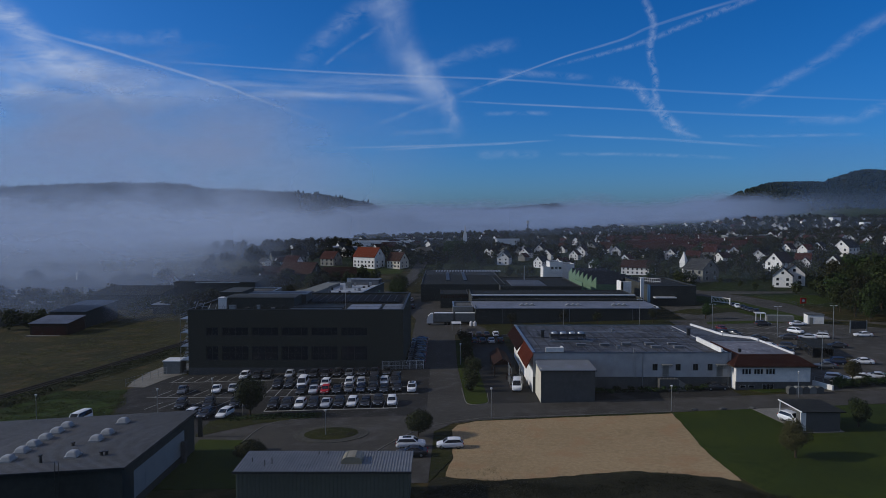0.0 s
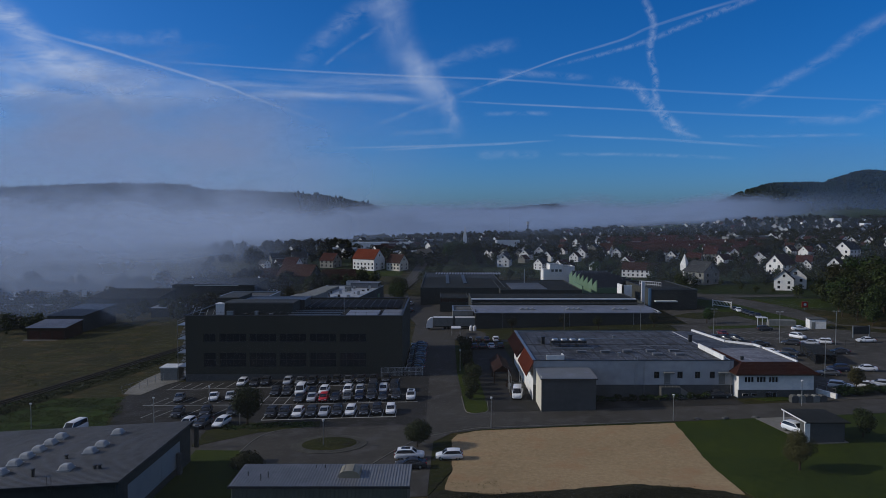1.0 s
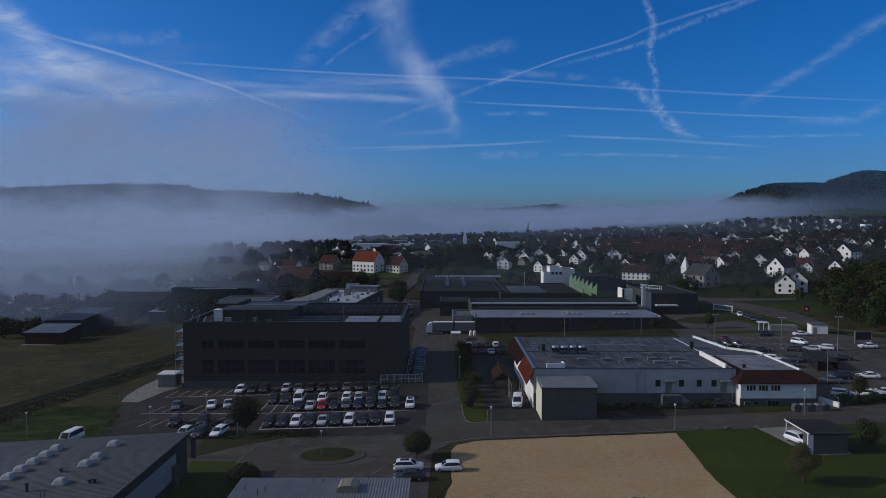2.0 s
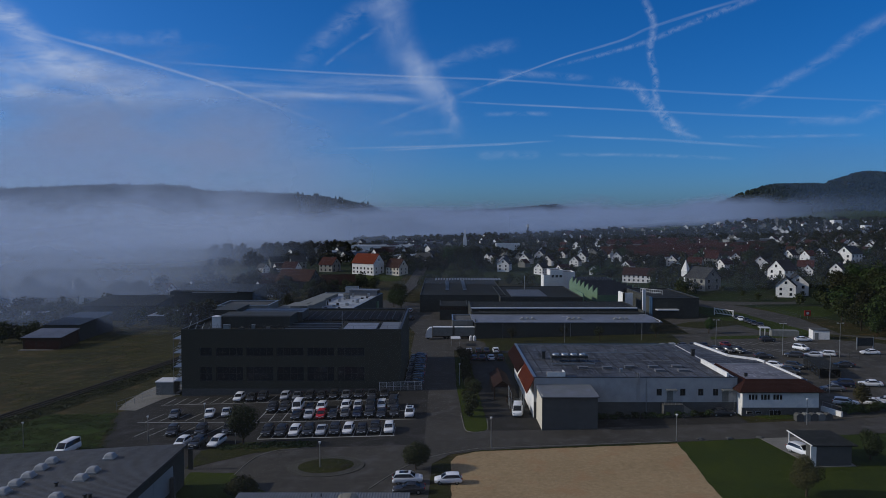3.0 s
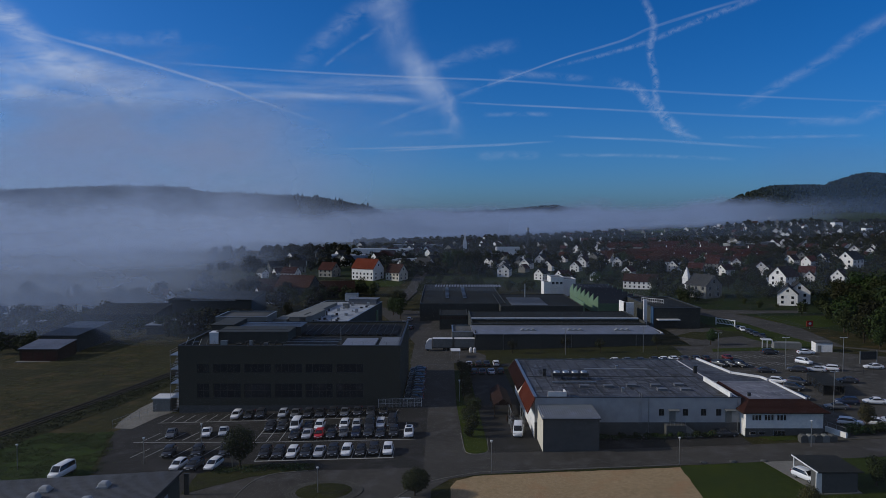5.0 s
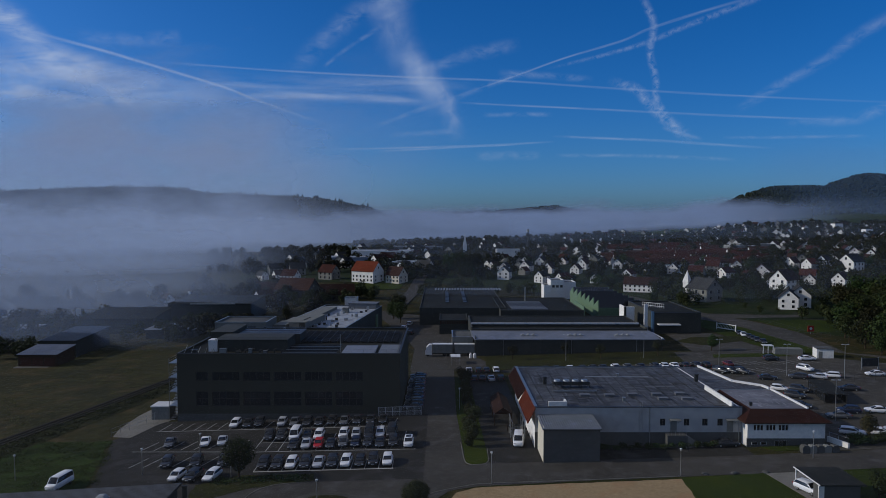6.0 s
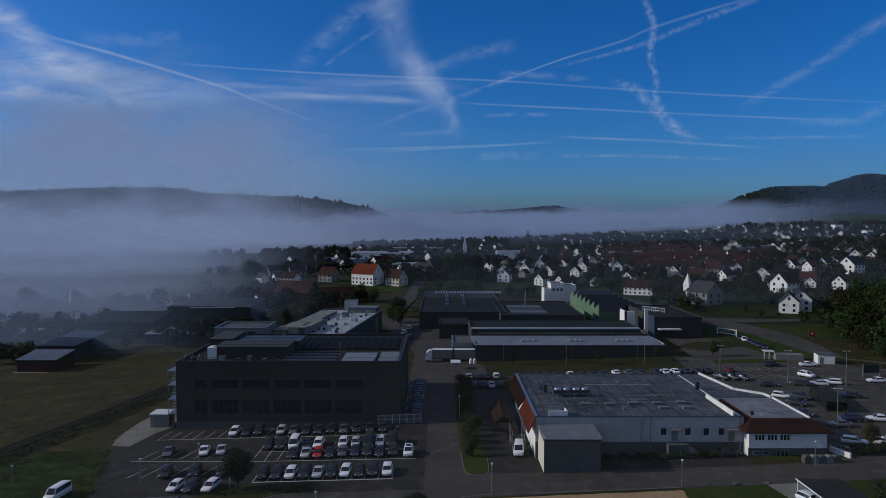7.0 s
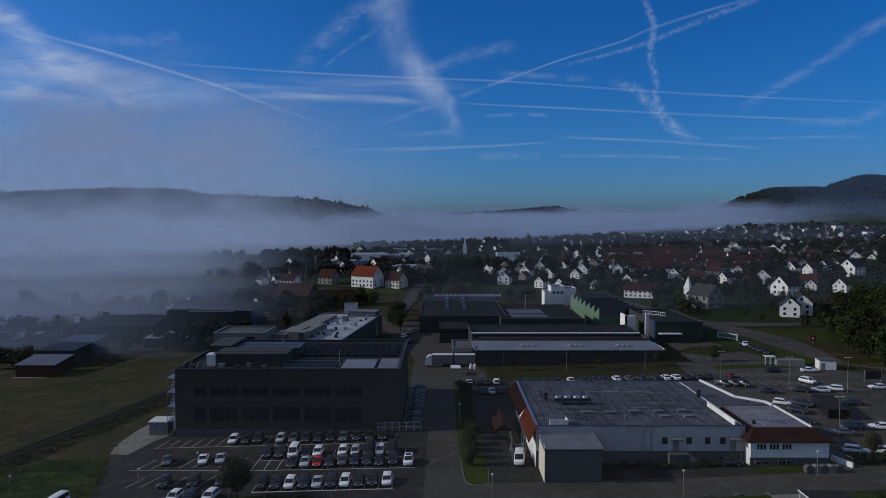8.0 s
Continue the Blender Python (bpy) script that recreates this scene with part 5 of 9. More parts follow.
    # far pale halls
    for x0, x1, y0, y1, h, wl in ((-112, -58, 640, 668, 8, "hall_blue"), (-92, -30, 690, 720, 11, "wall_white"), (-60, 0, 830, 850, 9, "sheet_grey"), (-48, -10, 560, 580, 7, "wall_white")):
        flat_hall("distant_hall", "pale distant industrial hall", x0, x1, y0, y1, h, M[wl], M["roof_pale"], 0.3, M["white_metal"], base=gz(x0, y0))


dark_halls()


def small_office():
    t = flat_hall("plant_office", "pale grey flat-roofed block with three dark windows", -73.6, -57.0, 226.0, 240.0, 12.9, M["wall_grey"], M["roof_grey"], 0.4, M["metal"])
    for k in range(3):
        window(t, 2.6, 1.3, 5.0 + 3.5 * k, -0.02, 10.3, 1, 0, 0.09, label="dark office window")


small_office()


def west_sheds():
    def lean(name, label, x0, x1, y0, y1, hf, hb, wall, roof):
        t = thing(name, Matrix.Translation((x0, y0, gz((x0 + x1) / 2))), label, "shed")
        w, d = x1 - x0, y1 - y0
        bm = bmesh.new()
        prism(bm, [(0, -1.5), (w, -1.5), (w, hf), (0, hf)], 0, 0.25)
        prism(bm, [(0, -1.5), (w, -1.5), (w, hb), (0, hb)], d - 0.25, d)
        for x in (0, w - 0.25):
            v = [(0.25, -1.5), (d - 0.25, -1.5), (d - 0.25, hb), (0.25, hf)]
            a = [bm.verts.new((x, q[0], q[1])) for q in v]
            b = [bm.verts.new((x + 0.25, q[0], q[1])) for q in v]
            bm.faces.new(a)
            bm.faces.new(b[::-1])
            for j in range(4):
                bm.faces.new((a[j], b[j], b[(j + 1) % 4], a[(j + 1) % 4]))
        bmesh.ops.recalc_face_normals(bm, faces=bm.faces)
        part("wall", bm, wall, t)
        bm = bmesh.new()
        corrugated(bm, -0.4, w + 0.4, -0.5, d + 0.5, hf + 0.1, hb + 0.1, 0.6, 0.07)
        part("roof", bm, roof, t, "ribbed metal roof")
        return t
    t = lean("open_shed", "timber shed with a pale metal roof", -138.6, -126, 227.5, 238.5, 4.0, 5.2, M["wood_dark"], M["sheet_blue"])
    for k in range(3):
        bm = bmesh.new()
        box(bm, 0.8 + 3.9 * k, 4.2 + 3.9 * k, -0.08, -0.005, -0.2, 3.0)
        part("door", bm, M["barn_door"], t, "weathered red-brown boarded door")
    bm = bmesh.new()
    box(bm, -0.6, 13.2, -1.6, -0.1, -0.6, 0.12)
    part("plinth", bm, M["concrete"], t, "pale concrete apron")
    lean("barn_shed", "long dark barn with a metal roof", -140, -127.5, 242, 266, 6.0, 7.2, M["wall_dark"], M["sheet_dark"])
    lean("barn_shed", "low dark barn with a metal roof", -185, -160, 252, 268, 4.0, 5.0, M["wall_dark"], M["roof_dark"])
    lean("field_barn", "low flat barn half lost in mist", -118, -99, 276, 290, 3.6, 4.0, M["wall_dark"], M["roof_pale"])
    t = lean("field_barn", "large dark barn with a white eaves strip in the mist", -126, -88, 318, 345, 8.6, 9.6, M["wall_dark"], M["roof_dark"])
    bm = bmesh.new()
    box(bm, 10.5, 31.0, -0.75, -0.55, 8.55, 8.8)
    part("eaves_strip", bm, M["white_metal"], t, "white metal eaves strip")
    lean("low_barn", "low dark barn by the meadow", -165, -143, 198, 208, 3.0, 3.8, M["wall_dark"], M["roof_dark"])
    lean("field_barn", "long pale-roofed shed in the mist", -214, -172, 286, 300, 3.4, 4.4, M["wall_dark"], M["roof_pale"])
    lean("field_barn", "low grey-roofed shed in the mist", -232, -186, 262, 272, 3.0, 3.8, M["wall_dark"], M["sheet_dark"])
    lean("barn_shed", "dark gabled barn lost in the mist", -152, -122, 292, 312, 6.4, 8.6, M["wall_dark"], M["roof_dark"])
    t = thing("field_sign", on_ground(-167.0, 318.0), "white square sign board on a pole in the mist", "sign")
    bm = bmesh.new()
    rod(bm, (0, 0, -0.5), (0, 0, 5.2), 0.12, sides=8)
    part("pole", bm, M["metal"], t)
    bm = bmesh.new()
    box(bm, -1.1, 1.1, -0.2, 0.2, 5.0, 8.2)
    part("board", bm, M["white_metal"], t, "white board")
    t = thing("site_cabin", on_ground(-64.9, 163.9), "white flat-roofed cabin beside the office block", "cabin")
    bm = bmesh.new()
    box(bm, -2.1, 1.9, -1.8, 2.2, -0.5, 3.0)
    part("wall", bm, M["wall_grey"], t)
    bm = bmesh.new()
    box(bm, -2.3, 2.1, -2.0, 2.4, 3.0, 3.2)
    part("roof", bm, M["white_metal"], t, "white flat roof")


west_sheds()


# ---------------------------------------------------------------- railway
def railway():
    a, b = Vector((-104.0, 104.0)), Vector((-60.0, 300.0))
    pts = [Vector((-122, 60)), Vector((-104, 112)), Vector((-94.1, 143.3)), Vector((-86, 172)), Vector((-78.5, 203)), Vector((-74, 240)), Vector((-72, 330))]
    t = tagged(new("railway"), "single-track railway on dark ballast", "railway", kind="structure")
    def strip(off0, off1, z0, z1):
        bm = bmesh.new()
        rows = []
        for k, p in enumerate(pts):
            d = (pts[min(k + 1, len(pts) - 1)] - pts[max(k - 1, 0)]).normalized()
            n = Vector((d.y, -d.x))
            q0, q1 = p + n * off0, p + n * off1
            rows.append([bm.verts.new((q.x, q.y, gz(q.x) + z)) for q, z in ((q0, z0), (q0, z1), (q1, z1), (q1, z0))])
        for r, s in zip(rows, rows[1:]):
            for j in range(4):
                bm.faces.new((r[j], r[(j + 1) % 4], s[(j + 1) % 4], s[j]))
        bmesh.ops.recalc_face_normals(bm, faces=bm.faces)
        return bm
    part("ballast", strip(-1.9, 1.9, -0.1, 0.20), M["ballast"], t)
    part("rail", strip(-0.78, -0.70, 0.2, 0.36), M["rail"], t)
    part("rail", strip(0.70, 0.78, 0.2, 0.36), M["rail"], t)
    slab("trackside", [(p.x + 3.0, p.y) for p in pts] + [(p.x + 9.0, p.y) for p in reversed(pts)], 0.06, M["rough_grass"], "dark overgrown ditch beside the railway", "ditch")


railway()


# ---------------------------------------------------------------- cars
def loft(bm, stations, mi=0, caps=True):
    rings = [[bm.verts.new(p) for p in ring] for ring in stations]
    for a, b in zip(rings, rings[1:]):
        n = len(a)
        for k in range(n):
            bm.faces.new((a[k], a[(k + 1) % n], b[(k + 1) % n], b[k])).material_index = mi
    if caps:
        bm.faces.new(rings[0][::-1]).material_index = mi
        bm.faces.new(rings[-1]).material_index = mi


def body_ring(x, w, z0, z1, tuck=0.12):
    """One cross-section of the lower body: rounded shoulders and tucked sills."""
    return [(x, -w + tuck, z0), (x, -w, z0 + 0.18), (x, -w, z1 - 0.16), (x, -w + 0.10, z1), (x, w - 0.10, z1), (x, w, z1 - 0.16), (x, w, z0 + 0.18), (x, w - tuck, z0)]


def cabin_ring(x, wb, wt, z0, z1):
    return [(x, -wb, z0), (x, -wt - 0.05, z1 - 0.1), (x, -wt + 0.08, z1), (x, wt - 0.08, z1), (x, wt + 0.05, z1 - 0.1), (x, wb, z0)]


# kind: length, half width, sill, bonnet height, belt height, tail height, roof height; front and rear axle; cabin along x at belt and roof
CAR_KINDS = {
    "hatchback": (4.15, 0.88, 0.24, 0.86, 0.96, 0.98, 1.48, 1.30, -1.28, (1.05, 0.30, -1.55, -1.98)),
    "estate": (4.65, 0.91, 0.24, 0.84, 0.96, 0.98, 1.47, 1.42, -1.38, (1.10, 0.30, -1.85, -2.25)),
    "saloon": (4.70, 0.91, 0.23, 0.84, 0.95, 1.00, 1.44, 1.45, -1.38, (1.05, 0.22, -0.95, -1.65)),
    "suv": (4.55, 0.94, 0.30, 1.02, 1.08, 1.10, 1.66, 1.36, -1.32, (1.12, 0.42, -1.70, -2.18)),
    "van": (5.20, 0.99, 0.28, 1.12, 1.25, 1.28, 2.15, 1.65, -1.55, (1.85, 1.10, -2.42, -2.54)),
}
CAR_MESHES = {}


def car_meshes(kind):
    if kind in CAR_MESHES:
        return CAR_MESHES[kind]
    L, w, sill, bon, belt, tail, roof, ax, rx, (c0, c1, c2, c3) = CAR_KINDS[kind]
    h = L / 2
    out = {}
    bm = bmesh.new()
    loft(bm, [body_ring(h, w * 0.72, sill + 0.14, bon - 0.22), body_ring(h - 0.12, w * 0.88, sill + 0.04, bon - 0.10), body_ring(h - 0.5, w * 0.97, sill, bon), body_ring(c0, w, sill, belt - 0.03),
              body_ring(0, w, sill, belt), body_ring(c2, w, sill, tail), body_ring(-h + 0.35, w * 0.97, sill, tail - 0.02), body_ring(-h + 0.08, w * 0.92, sill + 0.06, tail - 0.10), body_ring(-h, w * 0.84, sill + 0.16, tail - 0.24)])
    out["body"] = mesh_of(bm, "car_body", PAINT["white"])
    bm = bmesh.new()
    wt = w * 0.74
    loft(bm, [cabin_ring(c0, w * 0.86, w * 0.80, belt - 0.06, belt - 0.02 + 0.08), cabin_ring(c1, w * 0.90, wt, belt - 0.04, roof - 0.03),
              cabin_ring((c1 + c2) / 2, w * 0.91, wt, belt - 0.04, roof - 0.01), cabin_ring(c2, w * 0.90, wt * 0.98, belt - 0.04, roof - 0.05), cabin_ring(c3, w * 0.84, w * 0.78, tail - 0.08, tail + 0.06)])
    out["glass"] = mesh_of(bm, "car_glasshouse", M["car_glass"])
    wt = w * 0.76
    bm = bmesh.new()
    run = [(c0 - 0.02, w * 0.86, belt - 0.03), (c1 + 0.1, wt + 0.02, roof - 0.09), ((c1 + c2) / 2, wt + 0.03, roof - 0.04), (c2, wt + 0.01, roof - 0.09), (c3 + 0.06, w * 0.84, tail - 0.03)]
    loft(bm, [[(x + dx, y + dy, z + dz) for dx, dy, dz in ((-0.05, 0.03, -0.02), (0.05, 0.03, 0.03), (0.05, -0.04, 0.05), (-0.05, -0.04, 0.0))] for x, y, z in run])
    bmesh.ops.recalc_face_normals(bm, faces=bm.faces)
    out["pillar"] = mesh_of(bm, "car_side_frame", PAINT["white"])
    bm = bmesh.new()
    rr = [(c1 + 0.06, roof - 0.04), (c1 - 0.25, roof + 0.015), ((c1 + c2) / 2, roof + 0.03), (c2 + 0.25, roof + 0.005), (c2 - 0.08, roof - 0.06)]
    loft(bm, [[(x, -wt, z - 0.06), (x, -wt + 0.12, z), (x, wt - 0.12, z), (x, wt, z - 0.06), (x, wt - 0.1, z - 0.08), (x, -wt + 0.1, z - 0.08)] for x, z in rr])
    out["roof"] = mesh_of(bm, "car_roof", PAINT["white"])
    bm = bmesh.new()
    rod(bm, (0, -0.11, 0), (0, 0.11, 0), 0.33, sides=14)
    out["wheel"] = mesh_of(bm, "car_tyre", M["tyre"])
    bm = bmesh.new()
    rod(bm, (0, -0.118, 0), (0, 0.118, 0), 0.20, sides=10)
    out["rim"] = mesh_of(bm, "car_rim", M["metal"])
    bm = bmesh.new()
    box(bm, -0.16, 0.10, -0.20, 0.20, -0.07, 0.07)
    out["headlight"] = mesh_of(bm, "car_headlight", M["lamp_glass"])
    bm = bmesh.new()
    box(bm, -0.05, 0.12, -0.13, 0.13, -0.12, 0.12)
    out["taillight"] = mesh_of(bm, "car_taillight", M["tail_glass"])
    bm = bmesh.new()
    box(bm, -0.03, 0.03, -0.26, 0.26, -0.055, 0.055)
    out["plate"] = mesh_of(bm, "car_plate", M["plastic_white"])
    for key in ("body", "glass", "roof", "wheel"):
        me = out[key]
        me.polygons.foreach_set("use_smooth", [True] * len(me.polygons))
        me.set_sharp_from_angle(angle=radians(48))
    CAR_MESHES[kind] = out
    return out


def car(kind, colour, x, y, rz, label, group="parked cars"):
    """A parked car; rz 0 points its nose along +x."""
    L, w, sill, bon, belt, tail, roof, ax, rx, cab = CAR_KINDS[kind]
    ms = car_meshes(kind)
    m = on_ground(x, y, 0, 0.07, lean=True) @ Matrix.Rotation(radians(rz), 4, 'Z')
    t = thing("van" if kind == "van" else "car", m, label, "van" if kind == "van" else "car", group)

    def put(name, me, px=0.0, py=0.0, pz=0.0, paint=False):
        ob = part(name, me, None, t)
        ob.location = (px, py, pz)
        if paint:
            ob.material_slots[0].link = 'OBJECT'
            ob.material_slots[0].material = PAINT[colour]
        return ob
    put("body", ms["body"], paint=True)
    put("cabin", ms["glass"])
    put("side_frame", ms["pillar"], paint=True)
    put("side_frame", ms["pillar"], paint=True).scale = (1, -1, 1)
    put("roof", ms["roof"], paint=True)
    for a in (ax, rx):
        for s in (-1, 1):
            part("rim", ms["rim"], None, put("wheel", ms["wheel"], a, s * (w - 0.12), 0.33))
    for s in (-1, 1):
        put("headlight", ms["headlight"], L / 2 - 0.1, s * w * 0.66, bon - 0.22)
        put("taillight", ms["taillight"], -L / 2 + 0.03, s * w * 0.76, tail - 0.18)
    put("number_plate", ms["plate"], L / 2, 0, sill + 0.28)
    return t


NAMES = {"white": "white", "black": "black", "silver": "silver", "grey": "dark grey", "blue": "dark blue", "red": "bright red", "dark": "dark anthracite", "green": "bright green", "maroon": "dark maroon"}


def row_of(cars, y, rz, where):
    for kind, colour, x in cars:
        turn = rz + random.uniform(-2, 2)
        car(kind, colour, x, y + random.uniform(-0.25, 0.25), turn, f"{NAMES[colour]} {kind} parked {where}")


row_of([("suv", "black", -32.5), ("suv", "dark", -29.9), ("estate", "white", -27.4), ("suv", "dark", -24.8), ("saloon", "silver", -22.4), ("suv", "dark", -19.9), ("estate", "white", -17.4), ("hatchback", "black", -14.8), ("suv", "black", -12.4), ("estate", "white", -9.8)],
       129.7, -90, "in the front bay row")
row_of([("saloon", "black", -29.3), ("saloon", "silver", -26.8), ("hatchback", "red", -24.3), ("saloon", "dark", -21.9), ("hatchback", "grey", -19.5), ("hatchback", "blue", -17.0), ("suv", "dark", -14.5), ("saloon", "dark", -12.1), ("suv", "black", -9.5)],
       140.3, -90, "in the middle bay row")
row_of([("suv", "dark", -35.6), ("suv", "dark", -33.0), ("van", "white", -30.2), ("saloon", "dark", -27.6), ("estate", "white", -25.3), ("estate", "white", -20.2), ("hatchback", "silver", -17.6), ("van", "dark", -14.8), ("estate", "white", -12.6), ("van", "black", -10.2)],
       145.9, -90, "in the second middle row")
row_of([("estate", "white", -45.6), ("saloon", "dark", -42.7), ("suv", "dark", -40.2), ("hatchback", "silver", -35.2), ("saloon", "grey", -32.4), ("estate", "dark", -29.6), ("saloon", "dark", -26.9), ("estate", "black", -24.2), ("saloon", "grey", -21.4), ("saloon", "dark", -18.6), ("saloon", "dark", -15.7), ("saloon", "black", -12.9)],
       155.6, -90, "below the office facade")
row_of([("saloon", "grey", -55.2), ("saloon", "white", -48.0), ("saloon", "silver", -44.6)], 143.4, -80, "in an angled bay")
row_of([("suv", "dark", -51.0), ("suv", "black", -45.6), ("suv", "dark", -40.4)], 131.6, -84, "near the tree bed")
row_of([("hatchback", "white", -46.6), ("suv", "dark", -43.6), ("estate", "white", -40.3)], 124.6, -100, "by the car park entrance")
sun_car = car("suv", "white", -6.4, 139.4, -90, "white sport utility car standing alone at the row end")
bm = bmesh.new()
box(bm, -1.2, 0.15, -0.5, 0.5, 1.66, 1.70)
part("sunroof", bm, M["car_glass"], sun_car, "dark glass sunroof")
sun_car = car("suv", "white", -5.0, 104.3, 0, "white sport utility car with a dark sunroof parked by the kerb")
bm = bmesh.new()
box(bm, -1.2, 0.15, -0.48, 0.48, 1.66, 1.70)
part("sunroof", bm, M["car_glass"], sun_car, "dark glass sunroof")
car("hatchback", "white", 1.1, 103.8, 180, "white hatchback parked at the gravel edge")
car("saloon", "black", -4.6, 100.6, 180, "black car half hidden behind the metal garage")
car("van", "white", -66.1, 122.6, -98, "white van on the grass verge beside the hall")
car("van", "white", 15.2, 138.2, 262, "white delivery van beside the market hall")
car("saloon", "black", 54.0, 133.6, 0, "black car in the shade of the market hall")
car("suv", "white", 57.8, 111.6, -70, "white car under the carport")
for k in range(13):
    car(("saloon", "estate", "hatchback")[k % 3], ("dark", "black", "grey", "blue")[k % 4], -6.6, 165.0 + 2.65 * k, 180 + random.uniform(-2, 2), "dark car in the shade of the office block")
row_of([("saloon", "silver", 7.9), ("estate", "dark", 10.6), ("saloon", "dark", 13.0), ("hatchback", "white", 15.7)], 201.5, 90, "in the shaded yard")
row_of([("hatchback", "blue", 8.9), ("saloon", "silver", 13.6), ("saloon", "dark", 11.2), ("estate", "black", 16.2)], 191.5, 90, "in the shaded yard")
row_of([("saloon", c, x) for c, x in (("black", 21.5), ("dark", 24.5), ("black", 27.0), ("dark", 29.8), ("dark", 33.0), ("white", 36.9), ("dark", 40.5), ("black", 43.5), ("dark", 46.4), ("white", 50.0), ("grey", 53.5), ("dark", 57.2), ("dark", 61.4), ("white", 64.0), ("white", 66.9), ("dark", 70.0), ("dark", 73.2), ("black", 76.0), ("maroon", 82.4))],
       200.8, 90, "along the hall verge")
for kind, colour, x, y, rz in (("suv", "black", 76.8, 192.6, -60), ("suv", "dark", 79.3, 192.2, -60), ("suv", "black", 81.9, 191.2, -60), ("saloon", "dark", 85.4, 183.4, -12), ("estate", "dark", 93.6, 183.6, 150), ("saloon", "silver", 98.4, 183.0, 150), ("estate", "white", 102.4, 184.0, 150),
                               ("suv", "white", 100.0, 192.2, -66), ("saloon", "white", 107.2, 204.8, -8), ("hatchback", "white", 83.2, 172.4, -35), ("suv", "dark", 87.0, 170.6, -40), ("saloon", "dark", 99.2, 170.6, 165), ("suv", "dark", 83.4, 165.5, -40), ("estate", "black", 80.4, 157.4, -35),
                               ("suv", "blue", 88.4, 152.4, 165), ("saloon", "grey", 84.2, 149.0, 165), ("saloon", "white", 94.2, 152.0, 162), ("saloon", "white", 114.2, 184.2, 168), ("estate", "white", 80.6, 138.2, -30), ("estate", "white", 85.6, 137.6, -25), ("saloon", "silver", 89.4, 138.2, -30),
                               ("suv", "dark", 97.2, 206.0, 0), ("hatchback", "green", 100.0, 148.0, 170)):
    car(kind, colour, x, y, rz, f"{NAMES[colour]} {kind} in the car park beyond the market")
for k, (x, y) in enumerate(((106.8, 249.5), (106.9, 246.4), (107.2, 242.6), (107.0, 239.4), (106.9, 236.2), (107.3, 232.4))):
    car("saloon", ("dark", "white", "dark", "black", "dark", "black")[k], x, y, -104, "car in the row beside the access road")
for k, (x, y) in enumerate(((-15.5, 282.4), (-13.7, 293.1), (-12.2, 270.3), (-16.0, 262.0))):
    car("suv", ("white", "silver", "dark", "dark")[k], x, y, 80, "car parked in the delivery yard")


# ---------------------------------------------------------------- bay markings
def marking(lot, x0, y0, x1, y1, w=0.14):
    d = Vector((x1 - x0, y1 - y0)).normalized() * (w / 2)
    n = Vector((-d.y, d.x))
    bm = bmesh.new()
    a = [(x0 + n.x, y0 + n.y), (x0 - n.x, y0 - n.y), (x1 - n.x, y1 - n.y), (x1 + n.x, y1 + n.y)]
    bm.faces.new([bm.verts.new((x, y, gz(x) + 0.048)) for x, y in a])
    bmesh.ops.recalc_face_normals(bm, faces=bm.faces)
    part("bay_line", bm, M["marking"], lot)


lot = bpy.data.objects["parking_lot"]
for k in range(11):
    marking(lot, -33.8 + 2.5 * k, 127.2, -33.8 + 2.5 * k, 132.2)
for k in range(13):
    marking(lot, -36.9 + 2.46 * k, 138.0, -36.9 + 2.46 * k, 148.4)
for k in range(21):
    marking(lot, -61.5 + 2.55 * k, 153.0, -60.8 + 2.55 * k, 158.2)
for k in range(8):
    marking(lot, -60.0 + 2.7 * k, 140.2, -58.4 + 2.7 * k, 145.4)
    marking(lot, -58.0 + 2.7 * k, 130.8, -56.4 + 2.7 * k, 135.8)
marking(lot, -33.8, 127.1, -8.6, 127.0, 0.35)
marking(lot, -37.0, 137.8, -5.0, 137.0, 0.2)
marking(lot, -62.0, 152.8, -10.5, 152.2, 0.2)
marking(lot, -61.5, 139.9, -38.0, 138.0, 0.2)
marking(lot, -37.0, 143.2, -7.5, 143.2, 0.15)
lot = bpy.data.objects["east_car_park"]
for k in range(10):
    marking(lot, 84.2 + 2.5 * k, 206.0 - 0.1 * k, 86.6 + 2.5 * k, 201.2 - 0.1 * k)
    marking(lot, 83.4 + 2.5 * k, 197.4 - 0.5 * k, 86.2 + 2.5 * k, 192.6 - 0.5 * k)
for k in range(5):
    marking(lot, 73.8 + 2.5 * k, 195.0, 76.4 + 2.5 * k, 190.2)


# ---------------------------------------------------------------- kerbs
def kerb_line(pts, label):
    """A run of kerb stones along a curve."""
    t = thing("kerb", Matrix.Identity(4), label, "kerb", kind="structure")
    p = [Vector(q) for q in pts]
    run = []
    for k in range(len(p) - 1):
        a, b, c, d = p[max(k - 1, 0)], p[k], p[k + 1], p[min(k + 2, len(p) - 1)]
        n = max(2, int((c - b).length))
        run += [0.5 * (2 * b + (c - a) * u + (2 * a - 5 * b + 4 * c - d) * u * u + (3 * b - a - 3 * c + d) * u ** 3) for u in [j / n for j in range(n)]]
    run.append(p[-1])
    bm = bmesh.new()
    box(bm, -0.5, 0.5, -0.06, 0.06, -0.1, 0.08)
    stone = mesh_of(bm, "kerb_stone", M["concrete"])
    for a, b in zip(run, run[1:]):
        d = b - a
        m = (a + b) / 2
        ob = part("kerb_stone", stone, None, t)
        ob.matrix_basis = Matrix.Translation((m.x, m.y, gz(m.x) + 0.04)) @ Matrix.Rotation(math.atan2(d.y, d.x), 4, 'Z') @ Matrix.Diagonal((d.length * 0.985, 1, 1, 1))


